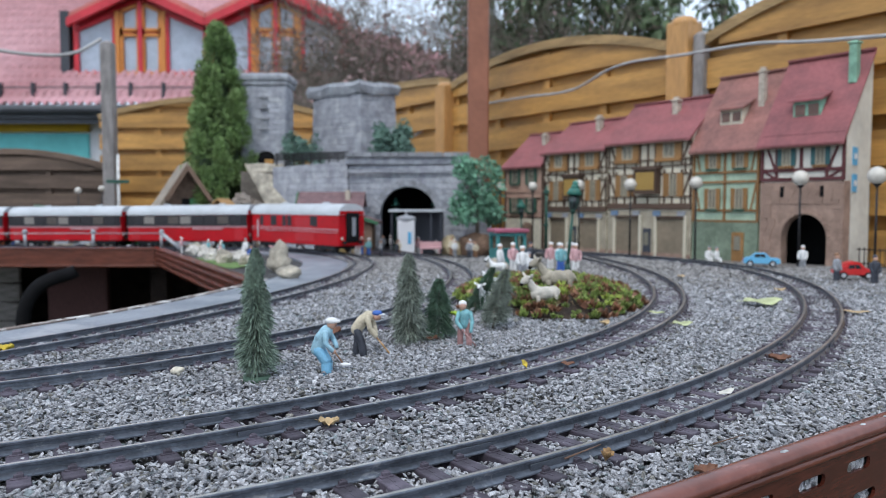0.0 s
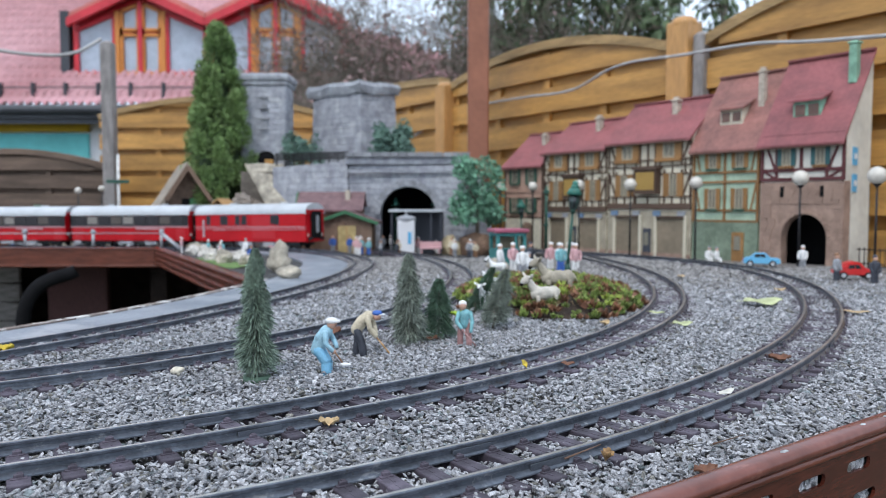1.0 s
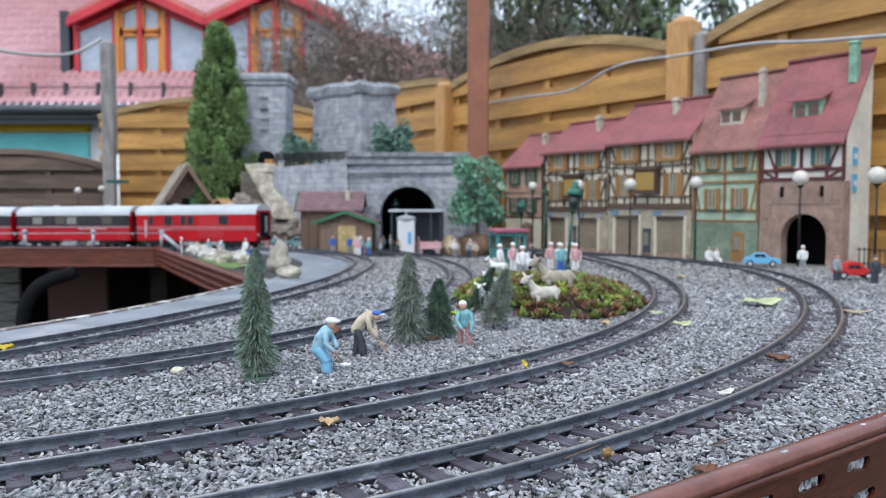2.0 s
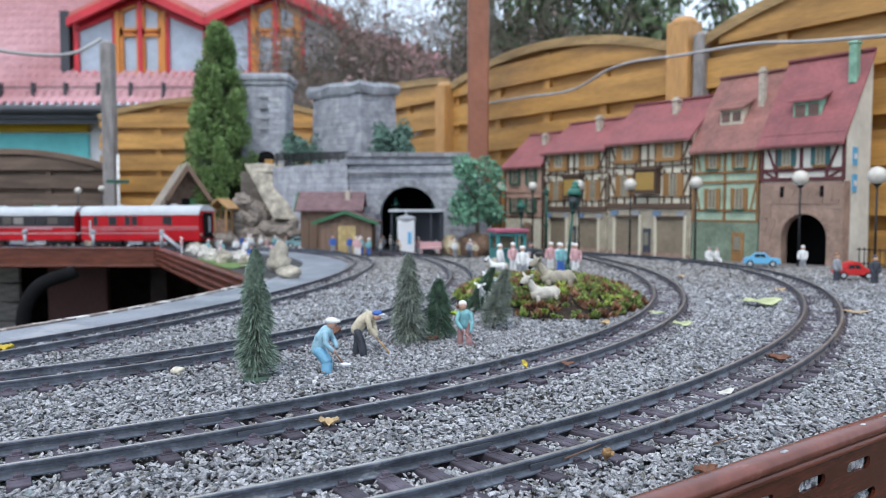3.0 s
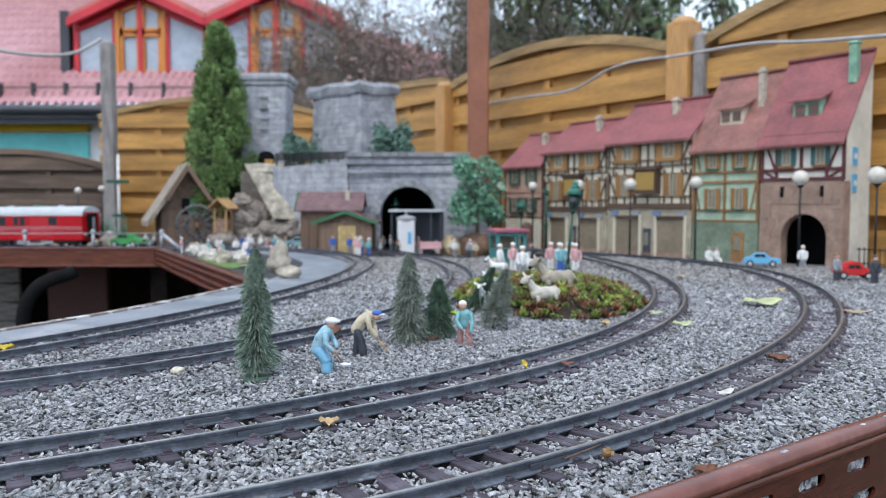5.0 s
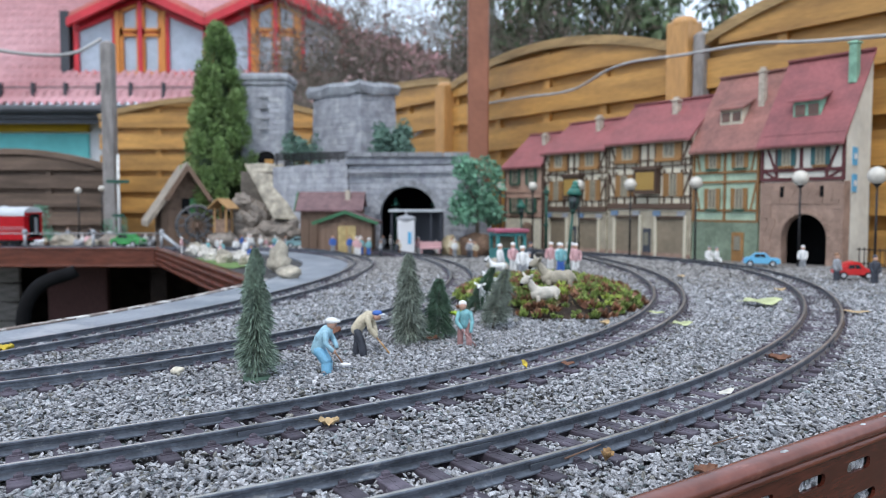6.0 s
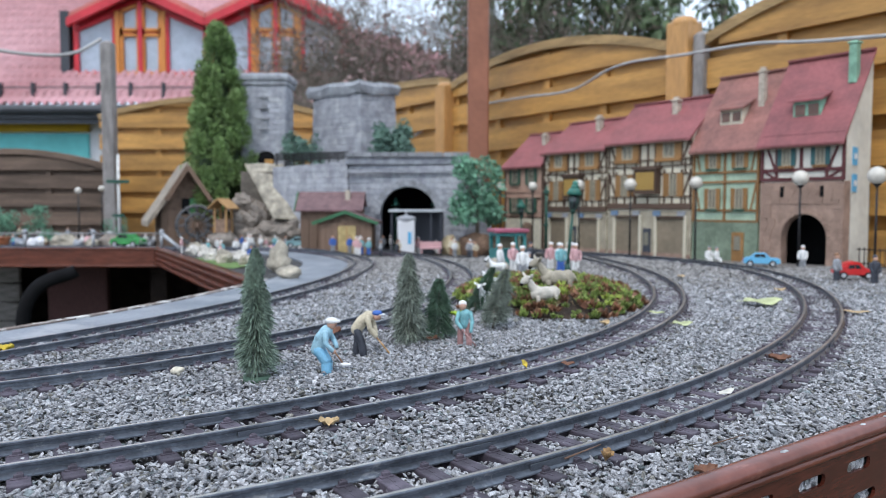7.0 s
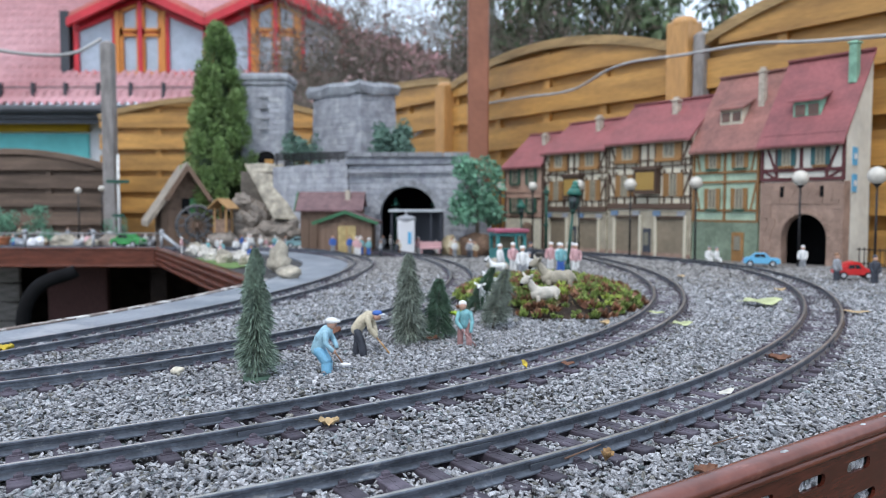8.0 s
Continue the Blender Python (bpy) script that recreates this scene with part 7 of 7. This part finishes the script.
# market stalls and benches before the tunnel
for x, y, material, h, label in ((-0.043, 2.607, F_PINK, 0.02, "low pinkish model market bench"), (0.104, 2.607, PLANK, 0.035, "brown wooden model trough"), (-0.127, 2.679, F_BROWN, 0.025, "brown model market bench")):
    root = thing("model_bench", pose(x, y, gz(y) - 0.012), label, "model bench", "market benches")
    piece("seat", material, (0, 0, h), (0.075, 0.022, 0.006), root)
    piece("back", material, (0, 0.01, h + 0.012), (0.075, 0.004, 0.018), root)
    for sx in (-0.03, 0.03):
        piece("leg", material, (sx, 0, h / 2), (0.005, 0.018, h), root)

# lawn strip at the deck's corner
bm = B()
bmesh.ops.create_grid(bm, x_segments=12, y_segments=6, size=0.5, matrix=Matrix.Diagonal((0.4, 0.07, 1, 1)))
for v in bm.verts:
    v.co.z = 0.003 * noise.noise(v.co * 30)
tagged(part("lawn", bm, GRASSMAT, None, "strip of green scenic grass on the deck", m=pose(-0.60, 2.06, -0.0135, 0, 0, -61.4)), "", "lawn", kind="structure")


def deck_railing():
    root = thing("deck_railing", pose(0.06, 2.625, -0.012), "thin silver handrail along the deck's edge", "railing")
    xs = (-1.03, -1.265, -1.50, -1.74)
    for x in xs:
        bm = B()
        tube(bm, (x, 0, 0), (x, 0, 0.058), 0.0055, seg=8)
        ball(bm, (x, 0, 0.06), 0.009)
        part("post", bm, HANDRAIL, root)
    bm = B()
    tube(bm, (-2.2, 0, 0.053), (-1.03, 0, 0.055), 0.0016, seg=8)
    tube(bm, (-1.03, 0, 0.055), (-0.955, -0.03, 0.002), 0.007, seg=8)
    part("rail", bm, HANDRAIL, root)


deck_railing()


def iron_fence():
    root = thing("iron_fence", row_pose(-0.01, 0.0, gz(1.85) - 0.012), "low dark iron model fence beside the gable", "model fence")
    for i in range(9):
        piece("picket", BLACKMETAL, (0.012 + i * 0.012, 0.02, 0.026), (0.0018, 0.0018, 0.052), root)
    for z in (0.012, 0.046):
        piece("rail", BLACKMETAL, (0.06, 0.02, z), (0.11, 0.002, 0.0025), root)


iron_fence()


def sign_post():
    root = thing("sign_post", pose(-1.357, 3.2, -0.035), "white model sign post with dark green cross arms", "sign post")
    bm = B()
    tube(bm, (0, 0, 0), (0, 0, 0.385), 0.0065, 0.005, 10)
    part("post", bm, F_WHITE, root)
    piece("arm", LAMPGREEN, (0, -0.008, 0.272), (0.095, 0.006, 0.014), root)
    piece("arm", LAMPGREEN, (0.0, -0.008, 0.13), (0.05, 0.004, 0.012), root)


sign_post()
cable([(0.095, 3.596, 0.595), (0.328, 3.062, 0.568), (0.467, 2.819, 0.559), (0.584, 2.527, 0.598), (0.726, 2.333, 0.593), (0.834, 2.090, 0.575), (0.885, 1.847, 0.531), (0.915, 1.575, 0.486)], 0.0045, "pale slack cable slung along the fence")
cable([(-2.498, 4.200, 0.991), (-2.276, 4.300, 0.974), (-2.120, 4.400, 0.999), (-2.027, 4.580, 1.117)], 0.010, "pale cable hanging from the grey post")
cable([(-0.141, 3.900, 0.491), (0.017, 3.750, 0.587), (0.125, 3.700, 0.622)], 0.006, "thin pale cable behind the castle")

# ---- the house beyond the garden ----


def garden_house():
    eye = Vector((0, 0, 0.142))
    k = 2.2
    root = thing("house", Matrix.Translation(eye) @ Matrix.Scale(k, 4) @ Matrix.Translation(-eye), "house with pink-red tiled roof, red dormers and turquoise wall", "house")
    z_eave, y_eave, slope = 1.15, 8.3, 0.70
    rise = lambda y: z_eave + slope * (y - y_eave)
    # rolled tiles in courses
    nx, pitch, sub = 107, 0.093, 6
    ny = 17
    xs = np.arange(nx * sub + 1) * pitch / sub - 9.6
    wave = 0.065 * np.abs(np.sin(np.arange(nx * sub + 1) * math.pi / sub)) ** 0.6
    co, fa = [], []
    rows = []
    dy = 0.19
    for j in range(ny):
        rows += [(y_eave + j * dy, 0.034), (y_eave + (j + 1) * dy + 0.012, 0.0)]
    P = np.array([[(x, y, rise(y) + o + w) for x, w in zip(xs, wave)] for y, o in rows])
    n = len(xs)
    i, j = np.meshgrid(np.arange(len(rows) - 1), np.arange(n - 1), indexing="ij")
    a = i * n + j
    fa = np.stack([a, a + 1, a + n + 1, a + n], 2).reshape(-1, 4)
    P = P.reshape(-1, 3)
    mid = P[fa].mean(1)
    # the hip falls away to one side
    fa = fa[(mid[:, 0] < -2.3) | (mid[:, 1] < 10.17 - 0.6 * (mid[:, 0] + 1.31))]
    me = fast_mesh("roof", P, fa)
    me.materials.append(mat("pink_red_roof_tile", (0.55, 0.31, 0.335), 0.5, var=0.25, scale=0.5, bump=0.1, fine=15, tint=(0.47, 0.225, 0.24), spec=0.3))
    me.polygons.foreach_set("use_smooth", np.ones(len(fa), dtype=bool))
    roof = new("roof", me)
    roof.parent = root
    bm = B()
    tube(bm, (-9.6, y_eave - 0.06, z_eave + 0.005), (0.34, y_eave - 0.06, z_eave + 0.005), 0.055, seg=10)
    part("gutter", bm, GUTTER, root)
    part("fascia", box(B(), (-4.63, y_eave - 0.01, z_eave - 0.075), (9.94, 0.02, 0.13)), GUTTER, root)
    part("eave_soffit", box(B(), (-4.63, y_eave + 0.12, z_eave - 0.07), (9.94, 0.35, 0.03)), GUTTER, root)
    for i in range(8):
        piece("snow_guard", GUTTER, (-5.6 + i * 0.36, y_eave + 0.2, rise(y_eave + 0.2) + 0.09), (0.028, 0.06, 0.2), roof)
    bm = B()
    tube(bm, (-9.6, y_eave + 0.2, rise(y_eave + 0.2) + 0.14), (0.34, y_eave + 0.2, rise(y_eave + 0.2) + 0.14), 0.008, seg=6)
    part("snow_rail", bm, GUTTER, roof)
    part("wall", box(B(), (-4.63, 8.65, -0.2), (9.94, 0.2, 2.5)), HOUSEWHITE, root)
    part("yellow_fascia", box(B(), (-6.6, 8.53, 1.035), (5.35, 0.06, 0.18), bev=0.01), YELLOWBAND, root)
    part("turquoise_panel", box(B(), (-6.62, 8.53, 0.66), (5.38, 0.05, 0.54), bev=0.01), TURQ, root)
    for cx, half, zb, name in ((-3.50, 0.80, 1.60, "dormer"), (-1.93, 0.80, 1.60, "dormer")):
        peak, ez = 2.60, 2.27
        yf = 9.0
        bm = B()
        prism(bm, [(cx - half, zb), (cx + half, zb), (cx + half, ez), (cx, peak - 0.04), (cx - half, ez)], 3.0, 0, Matrix.Translation((0, yf, 0)))
        d = part("dormer", bm, REDTRIM, root, "red gabled dormer")
        for sgn in (-1, 1):
            bm = B()
            prism(bm, [(0, peak), (sgn * (half - 0.02), ez - 0.03), (sgn * (half - 0.02), ez + 0.06), (0, peak + 0.10)], 3.1, 0, Matrix.Translation((cx, yf - 0.14, 0)))
            part("dormer_roof", bm, ROOFRED2, d)
            bm = B()
            prism(bm, [(0, peak - 0.07), (sgn * (half - 0.01), ez - 0.10), (sgn * (half - 0.01), ez - 0.01), (0, peak + 0.03)], 0.05, 0, Matrix.Translation((cx, yf - 0.19, 0)))
            part("barge_board", bm, REDTRIM, d)
        sl = (peak - ez) / half
        topz = lambda x: peak - 0.14 - abs(x - cx) * sl
        for x0, x1, z0, z1 in ((cx - 0.74, cx - 0.31, zb + 0.06, None), (cx + 0.31, cx + 0.74, zb + 0.06, None), (cx - 0.22, cx - 0.03, zb + 0.06, zb + 0.50), (cx + 0.03, cx + 0.22, zb + 0.06, zb + 0.50),
                               (cx - 0.22, cx - 0.03, zb + 0.56, None), (cx + 0.03, cx + 0.22, zb + 0.56, None)):
            top = [(x1, z1 or topz(x1)), (x0, z1 or topz(x0))]
            bm = B()
            prism(bm, [(x0, z0), (x1, z0)] + top, 0.02, 0, Matrix.Translation((0, yf - 0.012, 0)))
            win = part("window", bm, WINGLASS, d)
            bm = B()
            ring = [(x0, z0), (x1, z0)] + top
            for (xa, za), (xb, zb2) in zip(ring, ring[1:] + ring[:1]):
                L = math.hypot(xb - xa, zb2 - za)
                box(bm, (0, 0, 0), (L + 0.035, 0.06, 0.035), m=Matrix.Translation(((xa + xb) / 2, yf - 0.02, (za + zb2) / 2)) @ Matrix.Rotation(-math.atan2(zb2 - za, xb - xa), 4, "Y"))
            part("frame", bm, ORANGE if x1 - x0 < 0.3 else REDTRIM, win)
        for x in (-0.265, 0.265):
            piece("mullion", ORANGE, (cx + x, yf - 0.03, (zb + topz(cx + x)) / 2 + 0.02), (0.05, 0.07, topz(cx + x) - zb), d)
        piece("mullion", REDTRIM, (cx, yf - 0.03, (zb + peak) / 2 - 0.05), (0.05, 0.075, peak - zb - 0.1), d)
        piece("sill", ORANGE, (cx, yf - 0.04, zb + 0.01), (1.6, 0.1, 0.05), d)
    part("slate_cheek", box(B(), (-4.38, 9.25, 2.0), (0.1, 0.6, 0.75)), GUTTER, root)


garden_house()

# ---- the train ----


COACH_PANES = [mat("coach_window", (0.03, 0.027, 0.03), 0.25, spec=0.4), mat("coach_window_lit", (0.10, 0.085, 0.075), 0.25, spec=0.4), mat("coach_blind", (0.24, 0.22, 0.20), 0.5)]


def coach(kind, label):
    """A metre-gauge model coach: body, arched roof, windows, bogies with wheels, gangways."""
    root = thing("railway_coach", Matrix(), label, "model coach", "red train")
    L, hw = 0.496, 0.048
    bm = B()
    box(bm, (0, 0, 0.068), (L, 2 * hw, 0.092), bev=0.003)
    body = part("body", bm, RED, root)
    bm = B()
    arc = [(hw * 1.03 * math.cos(a), 0.1145 + 0.034 * math.sin(a) ** 0.8) for a in [math.pi * i / 14 for i in range(15)]]
    side_prism(bm, arc, -L / 2 - 0.002, L / 2 + 0.002)
    part("roof", bm, ROOFWHITE, root, "white arched roof")
    for sy in (-1, 1):
        y = sy * (hw + 0.0005)
        if kind == "passenger":
            band = part("window_band", box(B(), (0, y, 0.094), (L * 0.995, 0.002, 0.038)), COACHGLASS, root, "dark grey window band")
            for i in range(9):
                piece("window", COACH_PANES[(0, 1, 0, 0, 2, 1, 0, 2, 0)[i]], ((i - 4) * 0.051, sy * (hw + 0.0018), 0.096), (0.043, 0.001, 0.026), band)
            piece("sash_stripe", STRIPE, (0, sy * (hw + 0.001), 0.0725), (L, 0.0025, 0.0045), root)
        else:
            for x, w in ((0.183, 0.014), (0.109, 0.028), (0.046, 0.016), (0.016, 0.018), (-0.119, 0.034)):
                win = part("window", box(B(), (x, y, 0.094), (w, 0.002, 0.027)), COACHGLASS, root)
                piece("window_frame", F_DARK, (x, sy * (hw + 0.0002), 0.094), (w + 0.006, 0.001, 0.033), win)
            door = piece("luggage_door", mat("coach_red_door", (0.46, 0.012, 0.02), 0.35), (-0.07, sy * (hw + 0.0002), 0.07), (0.1, 0.002, 0.075), root)
            piece("door_handle", SILVER, (-0.025, sy * (hw + 0.002), 0.065), (0.003, 0.002, 0.014), door)
            piece("sash_stripe", STRIPE, (0, sy * (hw + 0.001), 0.071), (L, 0.0025, 0.0035), root)
            piece("lettering_bar", STRIPE, (0.13, sy * (hw + 0.001), 0.062), (0.055, 0.002, 0.004), root)
        if kind == "passenger":
            piece("name_panel", STRIPE, (-0.09, sy * (hw + 0.0016), 0.066), (0.12, 0.002, 0.006), root)
            for x in (-0.215, 0.215):
                door = piece("entrance_door", mat("coach_red_door", (0.46, 0.012, 0.02), 0.35), (x, sy * (hw + 0.0004), 0.046), (0.034, 0.002, 0.042), root)
                piece("door_pane", mat("coach_window", (0.04, 0.036, 0.038), 0.25), (x, sy * (hw + 0.0019), 0.096), (0.022, 0.001, 0.03), door)
        else:
            piece("waist_stripe", STRIPE, (0, sy * (hw + 0.001), 0.063), (L, 0.0025, 0.002), root)
            piece("handrail", SILVER, (0.205, sy * (hw + 0.0022), 0.066), (0.006, 0.002, 0.06), root)
        for x, w in ((-0.085, 0.05), (0.02, 0.06), (0.095, 0.03)):
            piece("battery_box", SILVER if w > 0.04 else BLACKMETAL, (x, sy * 0.036, 0.0155), (w, 0.010, 0.012), root)
    for sx in (-1, 1):
        g = part("gangway", box(B(), (sx * (L / 2 + 0.005), 0, 0.078), (0.012, 0.044, 0.088), bev=0.003), BLACK, root)
        piece("end_door", F_GREY, (sx * (L / 2 + 0.0115), 0, 0.080), (0.002, 0.013, 0.055), g)
        for sy in (-1, 1):
            bm = B()
            tube(bm, (sx * (L / 2), sy * 0.03, 0.033), (sx * (L / 2 + 0.011), sy * 0.03, 0.033), 0.005, seg=10)
            part("buffer", bm, BLACKMETAL, root)
            bm = B()
            tube(bm, (sx * (L / 2), sy * 0.036, 0.045), (sx * (L / 2 + 0.002), sy * 0.036, 0.045), 0.0045, seg=10)
            part("tail_lamp", bm, LAMPGLASS, root)
        piece("end_band", RED, (sx * (L / 2 + 0.001), 0, 0.121), (0.003, 0.09, 0.012), root)
        bogie = part("bogie", box(B(), (sx * 0.165, 0, 0.017), (0.095, 0.062, 0.010), bev=0.002), BLACKMETAL, root)
        for sy in (-1, 1):
            piece("side_frame", BLACKMETAL, (sx * 0.165, sy * 0.035, 0.016), (0.1, 0.005, 0.012), bogie)
            for wx in (-0.032, 0.032):
                bm = B()
                tube(bm, (sx * 0.165 + wx, sy * 0.0195, 0.0145), (sx * 0.165 + wx, sy * 0.0255, 0.0145), 0.0145, seg=20)
                part("wheel", bm, BLACKMETAL, bogie)
    part("underframe", box(B(), (0, 0, 0.0195), (0.16, 0.06, 0.016), bev=0.003), mat("underframe_grey", (0.2, 0.2, 0.21), 0.6), root)
    for x in (-0.12, 0.11):
        bm = B()
        box(bm, (x, 0, 0.150), (0.018, 0.018, 0.006), bev=0.002)
        part("roof_vent", bm, ROOFWHITE, root)
    return root


COACHES = [coach("baggage", "red model luggage van with white arched roof at the train's end"),
           coach("passenger", "red model passenger coach with a dark window band"),
           coach("passenger", "red and dark model passenger coach in mid-train"),
           coach("passenger", "red and dark model passenger coach at the front")]


def rear(t):
    """How far along the loop line the train's last end has come at t seconds."""
    return float(np.interp(t, (0, 1, 1.5, 3, 4.5, 6, 6.5, 8), (1.567, 1.81, 1.935, 2.293, 2.655, 3.045, 3.172, 3.55)))


def coach_pose(s):
    a, b = along(LOOP, s - 0.165)[0], along(LOOP, s + 0.165)[0]
    d = b - a
    return Matrix.Translation((a + b) / 2) @ Matrix.Rotation(math.atan2(d.y, d.x), 4, "Z") @ Matrix.Rotation(-math.atan2(d.z, d.xy.length), 4, "Y")


def motions():
    """The train draws away along the loop line."""
    smooth = lambda t: (rear(t - 0.4) + rear(t) * 2 + rear(t + 0.4)) / 4 if 0.4 <= t <= 7.6 else rear(t)
    for i, ob in enumerate(COACHES):
        walk(ob, [(t, coach_pose(smooth(t) + 0.262 + 0.524 * i)) for t in np.arange(0, 8.01, 0.25).tolist()])


motions()
